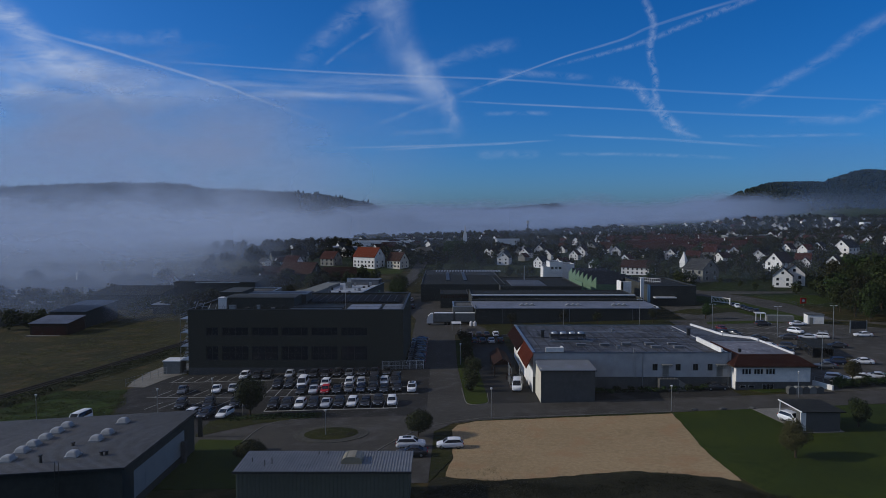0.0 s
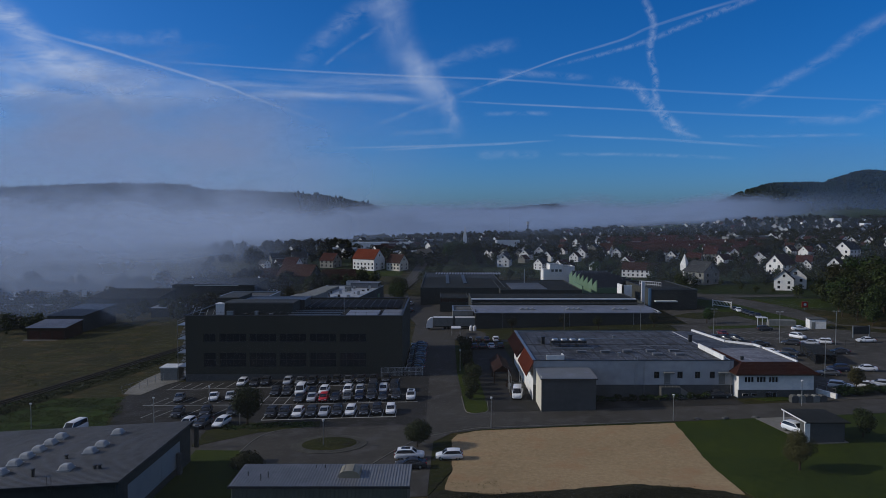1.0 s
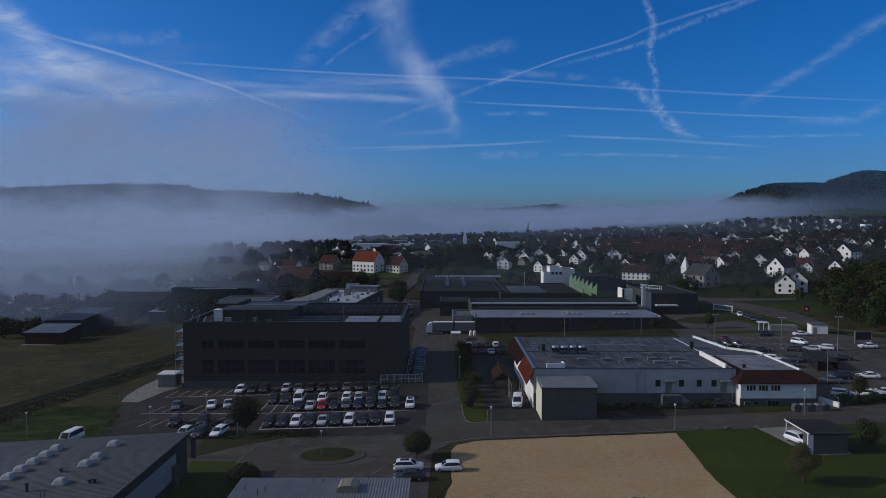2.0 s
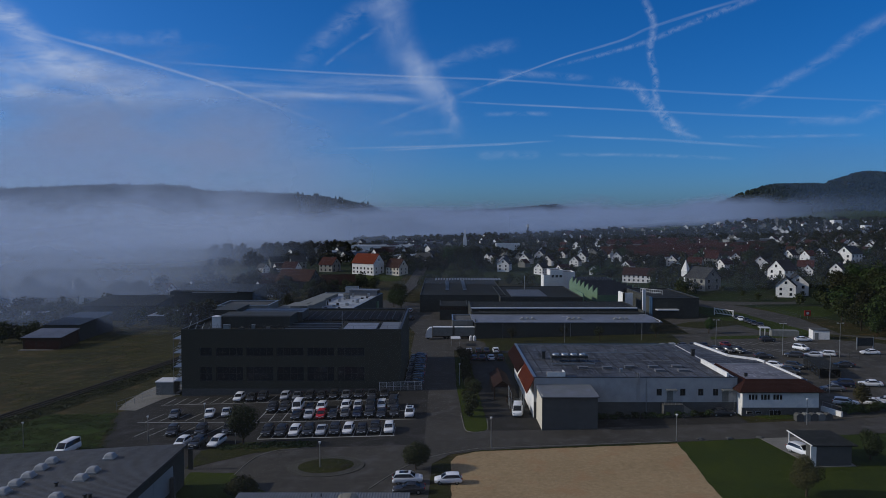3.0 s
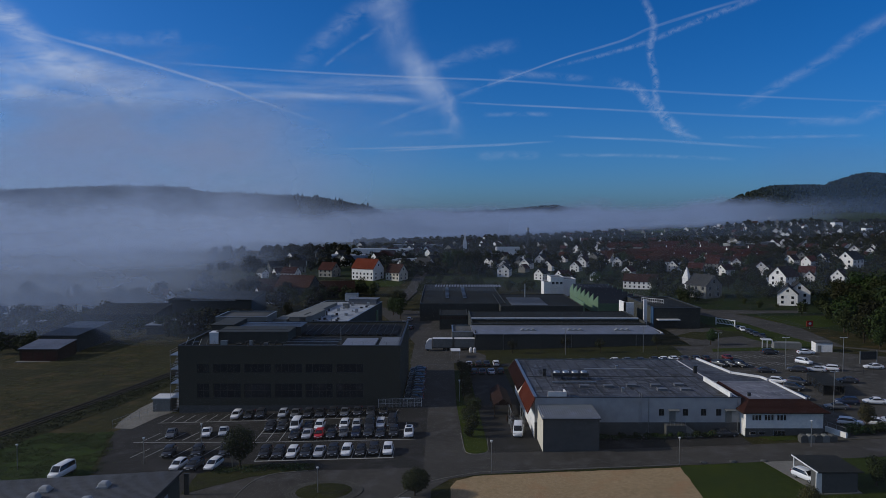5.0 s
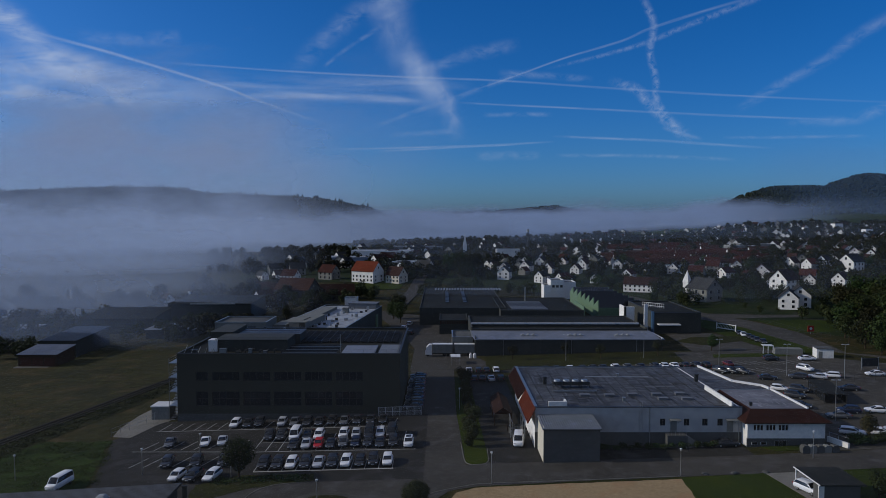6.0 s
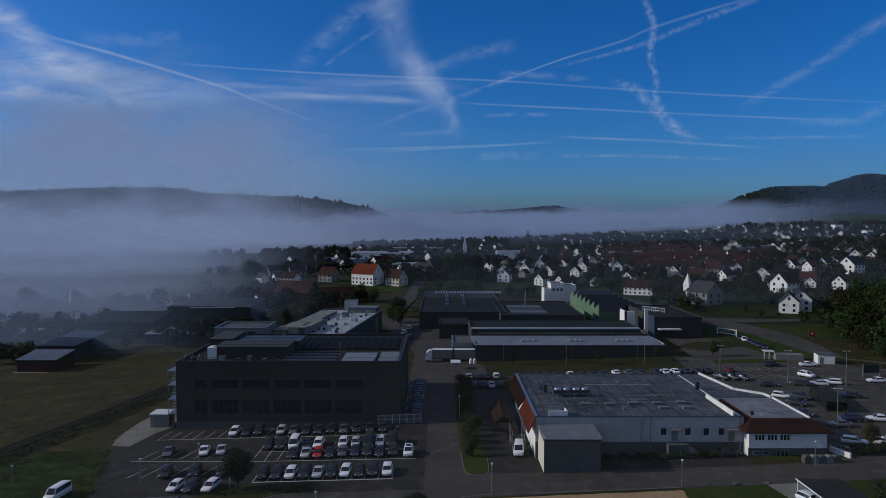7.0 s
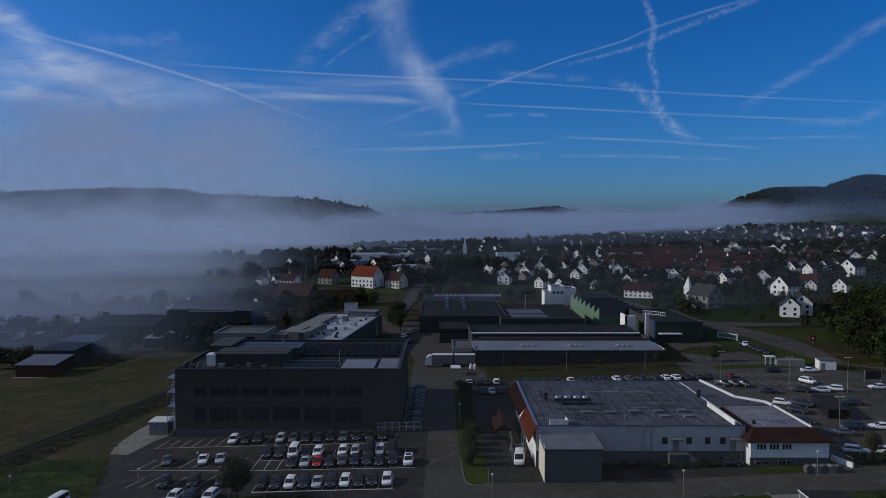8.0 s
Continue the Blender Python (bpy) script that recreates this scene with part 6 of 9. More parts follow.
kerb_line([(-10.6, 102.4), (-7.6, 108.1), (-4.2, 113.1), (-0.4, 115.9), (4.6, 118.0), (8.4, 118.7), (24, 119.0), (40.3, 119.4)], "pale kerb along the inside of the street bend")
kerb_line([(-32.6, 109.5), (-32.4, 111.5), (-32.0, 115.0), (-31.0, 118.2), (-28.5, 120.6), (-23, 121.6)], "pale kerb round the tree bed")
kerb_line([(3.9, 140), (4.3, 130.4), (4.9, 128.2), (6.1, 127.5), (7.4, 127.7), (8.6, 129.0), (8.9, 136)], "pale kerb round the end of the shrub strip")


# ---------------------------------------------------------------- street furniture
def street_lamp(x, y, h, label, arm=0.0):
    t = thing("street_lamp", on_ground(x, y), label, "street lamp", "street lamps")
    bm = bmesh.new()
    rod(bm, (0, 0, -0.3), (0, 0, h), 0.09, 0.05)
    part("pole", bm, M["metal"], t, "galvanised pole")
    bm = bmesh.new()
    if arm:
        rod(bm, (-arm, 0, h + 0.1), (arm, 0, h + 0.1), 0.04, sides=6)
        box(bm, -arm - 0.45, -arm + 0.1, -0.14, 0.14, h + 0.05, h + 0.16)
        box(bm, arm - 0.1, arm + 0.45, -0.14, 0.14, h + 0.05, h + 0.16)
    else:
        rod(bm, (0, 0, h - 0.12), (0, 0, h + 0.22), 0.10, 0.24)
        rod(bm, (0, 0, h + 0.22), (0, 0, h + 0.30), 0.26, 0.10)
    part("lamp_head", bm, M["plastic_white"], t, "pale lamp head")


for x, y, h in ((8.5, 118.6, 5.2), (40.6, 119.9, 4.4), (66.6, 126.5, 4.6), (-46.2, 135.2, 4.6), (-53.9, 127.4, 4.6), (-19.4, 111.2, 4.2), (-37.0, 124.6, 3.2), (4.2, 163.0, 5.0), (-76.0, 126.0, 4.5)):
    street_lamp(x, y, h, "slim street lamp with a mushroom head")
for x, y, h in ((104.6, 181.7, 9.0), (82.5, 147.3, 8.5), (92.0, 186.5, 8.5), (79.0, 199.0, 8.0), (62.0, 214.0, 8.0), (38.0, 213.5, 8.0), (112.0, 160.0, 9.0)):
    street_lamp(x, y, h, "tall car park lamp with two heads", 0.5)


def carport():
    x0, y0 = 57.2, 106.2
    t = thing("carport", on_ground(x0, y0), "flat-roofed carport with a grey store at its end", "carport")
    bm = bmesh.new()
    box(bm, 0, 5.4, 0, 3.0, -0.3, 3.15)
    part("store", bm, M["wall_plinth"], t, "grey panelled store")
    bm = bmesh.new()
    box(bm, -0.85, -0.005, -0.05, 0.12, -0.2, 3.2)
    part("end_wall", bm, M["wall_white"], t, "white end wall")
    bm = bmesh.new()
    box(bm, -0.75, 6.2, -0.3, 7.3, 3.22, 3.40)
    part("roof", bm, M["roof_dark"], t, "dark flat roof")
    bm = bmesh.new()
    box(bm, -0.83, -0.75, -0.3, 7.4, 3.24, 3.42)
    part("fascia", bm, M["white_metal"], t, "white roof edge")
    for a, b in ((-0.6, 7.0), (5.9, 7.0)):
        bm = bmesh.new()
        box(bm, a - 0.08, a + 0.08, b - 0.08, b + 0.08, -0.3, 3.22)
        part("post", bm, M["white_metal"], t, "white post")


carport()


def trolley_shelter():
    t = thing("trolley_shelter", on_ground(89.6, 160.0, -14), "dark flat-roofed trolley shelter with glazed sides", "shelter")
    bm = bmesh.new()
    box(bm, -2.4, 2.4, -1.0, 13.0, 2.3, 2.42)
    part("roof", bm, M["roof_dark"], t, "dark flat roof")
    for a in (-2.2, 2.2):
        for k in range(5):
            bm = bmesh.new()
            box(bm, a - 0.06, a + 0.06, -0.8 + 3.4 * k, -0.68 + 3.4 * k, -0.3, 2.3)
            part("post", bm, M["metal_dark"], t)
            if k < 4:
                bm = bmesh.new()
                box(bm, a - 0.02, a + 0.02, -0.6 + 3.4 * k, 2.6 + 3.4 * k, 0.25, 2.1)
                part("pane", bm, M["window_glass"], t)


trolley_shelter()


def truck():
    t = thing("truck", on_ground(2.2, 226.4), "articulated lorry with a pale grey trailer at the dock", "truck")
    for nm, a, b in (("front_box", -5.2, 1.2), ("trailer", 1.9, 8.4)):
        bm = bmesh.new()
        box(bm, a, b, -1.25, 1.25, 1.15, 3.9)
        body = part(nm, bm, M["wall_grey"], t, "grey tarpaulin box body")
        for k in range(10):
            bm = bmesh.new()
            box(bm, a + 0.1 + 0.64 * k, a + 0.16 + 0.64 * k, -1.28, -1.25, 1.2, 3.85)
            part("rib", bm, M["wall_grey"], body)
        bm = bmesh.new()
        box(bm, a - 0.05, b + 0.05, -1.28, 1.28, 3.9, 4.0)
        part("top_cover", bm, M["white_metal"], body, "pale top cover")
    bm = bmesh.new()
    prism(bm, [(-7.6, 0.6), (-5.5, 0.6), (-5.5, 3.8), (-6.3, 3.8), (-7.2, 2.9), (-7.6, 1.7)], -1.22, 1.22)
    part("cab", bm, M["white_metal"], t, "white driver's cab")
    bm = bmesh.new()
    prism(bm, [(-7.58, 1.9), (-7.50, 1.9), (-7.12, 2.85), (-7.22, 2.9)], -1.1, 1.1)
    part("windscreen", bm, M["car_glass"], t)
    bm = bmesh.new()
    box(bm, -5.4, 8.2, -0.5, 0.5, 0.75, 1.1)
    part("chassis", bm, M["metal_dark"], t)
    for x in (-6.7, -1.4, -0.2, 3.2, 6.6):
        for s in (-1, 1):
            bm = bmesh.new()
            rod(bm, (x, s * 1.2, 0.5), (x, s * 0.85, 0.5), 0.5, sides=16)
            part("wheel", bm, M["tyre"], t)
    for x, y in ((9.2, 221.6), (10.4, 221.3)):
        s = thing("silo_bag", on_ground(x, y), "white bulk bag standing by the dock", "bag", "bags by the dock")
        bm = bmesh.new()
        rod(bm, (0, 0, 0), (0, 0, 0.3), 0.45, 0.55, 10)
        rod(bm, (0, 0, 0.3), (0, 0, 1.3), 0.55, 0.52, 10)
        rod(bm, (0, 0, 1.3), (0, 0, 1.7), 0.5, 0.2, 10)
        part("sack", bm, M["white_metal"], s, smooth=False)
    s = thing("bus_shelter", on_ground(4.2, 214.6), "small white-roofed smoking shelter", "shelter")
    bm = bmesh.new()
    box(bm, -1.5, 1.5, -2.2, 2.2, 2.3, 2.45)
    part("roof", bm, M["white_metal"], s, "white roof")
    for a in (-1.3, 1.3):
        for b in (-2.0, 2.0):
            bm = bmesh.new()
            rod(bm, (a, b, -0.2), (a, b, 2.3), 0.05, sides=6)
            part("post", bm, M["metal"], s)


truck()


def fence(name, pts, h, mat, label, gap=2.5, rails=2, infill=0):
    t = thing(name, Matrix.Identity(4), label, "fence")
    for (xa, ya), (xb, yb) in zip(pts, pts[1:]):
        a, b = Vector((xa, ya, gz(xa))), Vector((xb, yb, gz(xb)))
        n = max(1, int((b - a).length / gap))
        for k in range(n + 1):
            p = a.lerp(b, k / n)
            bm = bmesh.new()
            rod(bm, (p.x, p.y, p.z - 0.2), (p.x, p.y, p.z + h), 0.04, sides=6)
            part("post", bm, mat, t)
        for r in range(rails):
            z = h * (r + 1) / rails - 0.05
            bm = bmesh.new()
            rod(bm, a + Vector((0, 0, z)), b + Vector((0, 0, z)), 0.03, sides=5)
            part("rail", bm, mat, t)
        if infill:
            bm = bmesh.new()
            m = int((b - a).length / infill)
            for k in range(m):
                p = a.lerp(b, (k + 0.5) / m)
                rod(bm, (p.x, p.y, p.z + 0.1), (p.x, p.y, p.z + h - 0.05), 0.012, sides=4)
            tagged(part("infill_bar", bm, mat, t), kind="stuff")
    return t


fence("gate_fence", [(-14.4, 160.0), (-4.6, 160.0)], 2.1, M["white_metal"], "galvanised metal gate beside the office block", 1.6, 2, 0.2)
fence("mesh_fence", [(-70.5, 150.0), (-64.5, 166.5)], 1.8, M["metal"], "wire fence along the path", 2.2)
fence("mesh_fence", [(105, 178), (132, 183)], 2.0, M["metal_dark"], "dark wire fence at the far car park", 3.0)
fence("mesh_fence", [(118, 262), (134, 240)], 1.3, M["metal_dark"], "wire fence along the road meadow", 3.0)


def hut():
    t = thing("transformer_hut", on_ground(112.6, 207.0, -12), "small white flat-roofed utility hut", "hut")
    t.scale = (0.8, 0.8, 0.85)
    bm = bmesh.new()
    box(bm, -1.5, 4.2, 0, 5.0, -0.4, 3.3)
    part("wall", bm, M["wall_white"], t)
    bm = bmesh.new()
    box(bm, -1.75, 4.45, -0.25, 5.25, 3.3, 3.55)
    part("roof", bm, M["roof_grey"], t, "grey flat roof")
    bm = bmesh.new()
    box(bm, -0.9, 0.4, -0.05, 0.0, 0, 2.4)
    part("door", bm, M["wall_grey"], t, "grey metal door")
    t = thing("bike_shelter", on_ground(99.5, 216.0, -10), "white-framed shelter with grey sides", "shelter")
    bm = bmesh.new()
    box(bm, 3.1, 11.0, -1.5, 1.5, -0.3, 2.0)
    part("store", bm, M["wall_grey"], t, "grey store")
    for q in ((0, 0.18), (1.4, 1.58), (2.9, 3.08)):
        bm = bmesh.new()
        box(bm, *q, -0.2, 0.05, -0.3, 2.4)
        part("post", bm, M["white_metal"], t, "white post")
    bm = bmesh.new()
    box(bm, 0, 3.08, -0.2, 2.4, 2.4, 2.58)
    part("roof", bm, M["white_metal"], t, "white roof frame")
    t = thing("notice_board", on_ground(117.0, 191.0, 8), "dark notice board on posts", "sign")
    bm = bmesh.new()
    box(bm, -2.4, 2.4, -0.1, 0.1, 1.0, 3.2)
    part("board", bm, M["metal_dark"], t, "plain dark board")
    for a in (-2.5, 2.5):
        bm = bmesh.new()
        box(bm, a - 0.12, a + 0.12, -0.12, 0.12, -0.3, 3.4)
        part("post", bm, M["metal"], t)
    t = thing("round_sign", on_ground(131.0, 247.0), "red board with a pale disc", "sign")
    bm = bmesh.new()
    box(bm, -1.1, 1.1, -0.1, 0.1, 0.8, 2.9)
    part("board", bm, M["red_sign"], t, "red board")
    bm = bmesh.new()
    rod(bm, (0.0, -0.14, 1.9), (0.0, -0.1, 1.9), 0.5, sides=20)
    part("disc", bm, M["white_metal"], t, "pale disc")
    bm = bmesh.new()
    rod(bm, (0, 0.0, -0.3), (0, 0.0, 1.0), 0.08, sides=6)
    part("post", bm, M["metal"], t)
    t = thing("truss_gate", on_ground(103.6, 262.0, -58), "white lattice barrier gate", "gate")
    bm = bmesh.new()
    for z in (0.6, 2.3):
        box(bm, 0, 8, -0.08, 0.08, z, z + 0.25)
    for k in range(13):
        rod(bm, (k * 8 / 13, 0, 0.7), ((k + 1) * 8 / 13, 0, 2.4), 0.05, sides=5)
    box(bm, -0.15, 0.15, -0.15, 0.15, -0.4, 2.7)
    box(bm, 7.85, 8.15, -0.15, 0.15, -0.4, 2.7)
    part("lattice", bm, M["white_metal"], t)
    slab("access_road", [(150, 194), (124, 213.7), (126.9, 234.6), (128.5, 248.5), (127.2, 262), (123.5, 280), (115.2, 302.7), (110.7, 325.6), (101.1, 378.2), (93, 420), (86, 420), (93.2, 360), (101.1, 312.5), (106.6, 286.6), (111.5, 275.2), (115.2, 261.5), (115.7, 247.1), (117.4, 231), (118.2, 218.8), (142, 190)], 0.055, M["asphalt_pale"], "pale asphalt access road", "road")
    slab("side_road", [(113, 289), (124, 287), (150, 284), (150, 291), (132, 295), (112, 303)], 0.065, M["asphalt_pale"], "pale side road joining the access road", "road")
    slab("road_meadow", [(104.5, 222.5), (118, 206), (118.0, 218.8), (117.2, 231), (115.5, 247.1), (115.0, 261.5), (111.3, 275.2), (106.4, 286.6), (103.4, 300), (98, 300), (101.5, 244)], 0.05, M["lawn"], "mown grass between road and yard", "lawn")
    slab("paddock", [(128.9, 248.5), (127.8, 262), (126.0, 280), (150, 276), (154, 262), (140, 250)], 0.07, M["lawn"], "fenced green paddock beside the road", "lawn")
    fence("paddock_fence", [(129.6, 249), (128.6, 262), (127.0, 279)], 1.2, M["metal_dark"], "wire fence on dark posts round the paddock", 2.4, 2)
    slab("yard_verge", ragged([(80.2, 239.7), (88.7, 246.9), (105.4, 246.4), (104.4, 238.0), (87.0, 231.7)], amp=0.5, seed=4), 0.075, M["rough_grass"], "rough grass island in the yard", "verge")
    slab("car_park_verge", ragged([(84.1, 216.6), (103.9, 216.5), (106.0, 211.0), (82.7, 211.9)], amp=0.3, seed=5), 0.08, M["lawn"], "grass strip between yard and car park", "verge")
    t = thing("recycling_bank", on_ground(68.7, 129.0), "row of grey recycling containers", "containers")
    for k in range(5):
        bm = bmesh.new()
        x = -2.9 + 1.35 * k
        prism(bm, [(x, 0), (x + 1.2, 0), (x + 1.25, 1.0), (x + 0.95, 1.4), (x + 0.25, 1.4), (x - 0.05, 1.0)], -0.6, 0.6)
        part("container", bm, M["wall_grey"] if k % 2 else M["wall_plinth"], t, "grey plastic container")
    t = thing("retaining_wall", on_ground(75.2, 131.0, 20), "white ramp wall with a rail", "wall")
    bm = bmesh.new()
    box(bm, -0.2, 0.2, -0.5, 4.0, -0.4, 1.0)
    part("wall", bm, M["wall_white"], t)
    bm = bmesh.new()
    for k in range(3):
        rod(bm, (0, -0.3 + 2.0 * k, 1.0), (0, -0.3 + 2.0 * k, 1.9), 0.03, sides=5)
    rod(bm, (0, -0.4, 1.9), (0, 3.8, 1.9), 0.03, sides=5)
    part("rail", bm, M["metal"], t)
    for k, x in enumerate((44.8, 49.8, 55.0)):
        b = thing("stone_block", on_ground(x, 120.05), "low boulder at the edge of the lawn", "stone", "kerb stones")
        bm = bmesh.new()
        bmesh.ops.create_icosphere(bm, subdivisions=2, radius=0.5)
        for v in bm.verts:
            v.co *= 1 + 0.25 * noise.noise(v.co * 2 + Vector((k, 0, 0)))
            v.co.z = v.co.z * 0.5 + 0.15
            v.co.x *= 1.3
        part("stone", bm, M["wall_plinth"], b)


hut()


# ---------------------------------------------------------------- trees
def crown_mesh(name, seed, rx, rz, leaves, size, lumps=9, mat="leaf", fill=0.55):
    """A crown of many small leaf clumps, gathered in lobes with gaps between them. Its middle is the origin."""
    r = random.Random(seed)
    lobes = []
    for k in range(lumps):
        d = Vector((r.gauss(0, 1), r.gauss(0, 1), r.gauss(0, 0.9))).normalized()
        s = r.uniform(0.35, 0.62)
        lobes.append((Vector((d.x * rx * fill, d.y * rx * fill, d.z * rz * fill)), s))
    lobes.append((Vector((0, 0, 0)), 0.7))
    verts, faces = [], []
    for k in range(leaves):
        c, s = lobes[r.randrange(len(lobes))]
        d = Vector((r.gauss(0, 1), r.gauss(0, 1), r.gauss(0, 1))).normalized()
        u = r.uniform(0.7, 1.05)
        p = c + Vector((d.x * rx, d.y * rx, d.z * rz)) * s * u
        n = (d + Vector((r.uniform(-.7, .7), r.uniform(-.7, .7), r.uniform(-.3, .9)))).normalized()
        a = n.orthogonal().normalized()
        b = n.cross(a)
        t = r.uniform(0, math.tau)
        a, b = a * math.cos(t) + b * math.sin(t), b * math.cos(t) - a * math.sin(t)
        q = size * r.uniform(0.6, 1.3)
        i = len(verts)
        verts += [tuple(p - a * q), tuple(p - b * q * 0.7 + n * q * 0.2), tuple(p + a * q), tuple(p + b * q * 0.7 + n * q * 0.15)]
        faces.append((i, i + 1, i + 2, i + 3))
    me = bpy.data.meshes.new(name)
    me.from_pydata(verts, [], faces)
    me.materials.append(M[mat])
    return me


def trunk_mesh(name, seed, h, r0, spread):
    r = random.Random(seed)
    bm = bmesh.new()
    rod(bm, (0, 0, -0.4), (0, 0, h * 0.35), r0, r0 * 0.8)
    rod(bm, (0, 0, h * 0.35), (0.1, 0, h * 0.85), r0 * 0.8, r0 * 0.2)
    for k in range(6):
        a = r.uniform(0, math.tau)
        z = h * r.uniform(0.3, 0.6)
        rod(bm, (0, 0, z), (spread * math.cos(a), spread * math.sin(a), z + h * r.uniform(0.15, 0.3)), r0 * 0.4, r0 * 0.1, 6)
    return mesh_of(bm, name, M["bark"])


def tree(x, y, h, rx, seed, label, leaves=1500, size=0.16, mat="leaf", trunk=0.3, squash=1.0, group="", name="tree", fill=0.55, lumps=9):
    """A tree: h its height, rx the crown's half width, trunk the share of the height that stays clear of leaves."""
    t = thing(name, on_ground(x, y), label, "shrub" if name == "shrub" else "tree", group)
    rz = h * (1 - trunk) / 2 * squash
    part("trunk", trunk_mesh("trunk", seed, h * 0.9, 0.02 * h + 0.05, rx * 0.6), None, t)
    c = part("crown", crown_mesh("crown", seed, rx, rz, leaves, size, mat=mat, fill=fill, lumps=lumps), None, t)
    c.location = (0, 0, h - rz)
    return t


tree(-4.0, 109.6, 4.7, 2.75, 1, "round dark clipped tree beside the parked cars", 8000, 0.13, "leaf_dark", 0.12, fill=0.42, lumps=18)
tree(-35.6, 124.6, 8.2, 2.9, 2, "broad green tree at the end of the car park", 5200, 0.17, "leaf", 0.12)
tree(50.0, 95.4, 5.5, 2.3, 3, "young tree on the lawn turning brown", 6800, 0.10, "leaf_brown", 0.18)
tree(66.8, 108.3, 5.0, 1.7, 4, "young green tree behind the carport", 3200, 0.13, "leaf", 0.15)
tree(-28.6, 100.0, 3.4, 3.0, 5, "dark round bush behind the metal garage", 3600, 0.15, "leaf_dark", 0.02, fill=0.4)
tree(81.6, 134.6, 5.6, 1.7, 7, "small tree turning yellow in the car park", 2200, 0.14, "leaf_brown", 0.2)
tree(86.1, 222.5, 5.5, 2.2, 8, "small round tree in the yard", 1800, 0.17, "leaf", 0.2)
for k, (x, y) in enumerate(((49.1, 215.1), (67.4, 217.6), (38.8, 219.0), (22.0, 217.5))):
    tree(x, y, 5.2, 1.8, 10 + k, "thin young tree on the hall verge", 700, 0.15, "leaf_dark", 0.25)
for k in range(15):
    tree(random.uniform(5.0, 7.4), 137.5 + 4.0 * k, random.uniform(2.6, 5.0), random.uniform(1.3, 2.0), 20 + k, "dark shrub in the grass strip", 1300, 0.15, "leaf_dark", 0.06, name="shrub", group="shrubs in the strip")
for k in range(9):
    tree(77.5 + 1.7 * k, 132.4 + 0.25 * k, random.uniform(1.6, 2.4), 1.4, 40 + k, "clipped hedge shrub along the car park wall", 700, 0.15, "leaf", 0.0, name="shrub", group="hedge by the wall")
for k in range(15):
    tree(29.8 + 1.55 * k, 133.2 + 0.5 * (k % 2), random.uniform(0.9, 1.5), 1.0, 60 + k, "low dark shrub before the market hall", 420, 0.13, "leaf", 0.0, name="shrub", group="shrubs before the hall")

def clumps(name, spots, size, leaves, mat, label, seed):
    """Low weeds and tufts, too many to count, as one mesh."""
    r = random.Random(seed)
    verts, faces = [], []
    for x, y, s in spots:
        for k in range(leaves):
            a, e = r.uniform(0, math.tau), r.uniform(0.2, 1.3)
            q = size * s * r.uniform(0.5, 1.2)
            px, py = x + r.gauss(0, 0.5) * s, y + r.gauss(0, 0.5) * s
            z = gz(px, py) + 0.05 + r.uniform(0, 0.5) * s * size
            d = Vector((math.cos(a) * math.cos(e), math.sin(a) * math.cos(e), math.sin(e))) * q
            n = Vector((-math.sin(a), math.cos(a), 0)) * q * 0.5
            i = len(verts)
            verts.extend(((px - n.x, py - n.y, z), (px + n.x, py + n.y, z), (px + d.x, py + d.y, z + d.z)))
            faces.append((i, i + 1, i + 2))
    me = bpy.data.meshes.new(name)
    me.from_pydata(verts, [], faces)
    me.materials.append(M[mat])
    tagged(new(name, me), label, "plants", kind="stuff")


rc = random.Random(31)
bank = []
for k in range(900):
    x = rc.uniform(-1.5, 43)
    edge = 90.6 + 1.5 * math.sin(x * 0.27) - (max(0, x - 33) * 0.55)
    bank.append((x, edge - abs(rc.gauss(0, 3.0)) - 2.0, rc.uniform(0.5, 1.3)))
# The dark leaf colour here also carries the shade lying on the bank.
clumps("bank_weeds", bank, 0.12, 34, "leaf_dark", "weeds and brambles along the bank, shade in their dark colour", 1)
field = []
for k in range(11000):
    y = 112 + 150 * rc.random() ** 1.3
    x = -79 - (203 - y) * 0.26 - rc.uniform(4, 78) if y < 203 else -80 - rc.uniform(2, 60)
    if noise.noise((x * 0.05, y * 0.05, 2)) > -0.05 and noise.noise((x * 0.3, y * 0.3, 7)) > -0.1:
        field.append((x, y, rc.uniform(0.4, 1.3)))
clumps("meadow_tufts", field, 0.20, 8, "leaf_straw", "tufts of dry meadow grass", 2)
ditch = []
for k in range(900):
    y = rc.uniform(100, 250)
    x = -78.5 - (203 - y) * 0.26 + rc.uniform(2.6, 8.5)
    ditch.append((x, y, rc.uniform(0.6, 1.7)))
clumps("ditch_weeds", ditch, 0.26, 18, "leaf_dark", "dark weeds beside the railway", 3)
turf = []
for k in range(4200):
    y = rc.uniform(107, 147)
    x = rc.uniform(-112 + 0.45 * (y - 107), -54 - 0.36 * max(0, y - 107))
    if noise.noise((x * 0.12, y * 0.3, 9)) > -0.15:
        turf.append((x, y, rc.uniform(0.4, 1.1)))
clumps("grass_tufts", turf, 0.22, 9, "leaf_light", "long rough grass beside the railway", 7)
clumps("island_plants", [(-19.6 + rc.gauss(0, 1.9), 112.2 + rc.gauss(0, 1.2), rc.uniform(0.4, 0.9)) for k in range(420)], 0.16, 12, "leaf_light", "low plants on the traffic island", 4)
clumps("bed_plants", [(rc.uniform(-40, -23), rc.uniform(121.6, 124.6), rc.uniform(0.4, 0.9)) for k in range(160)], 0.4, 10, "leaf", "low plants in the tree bed", 5)
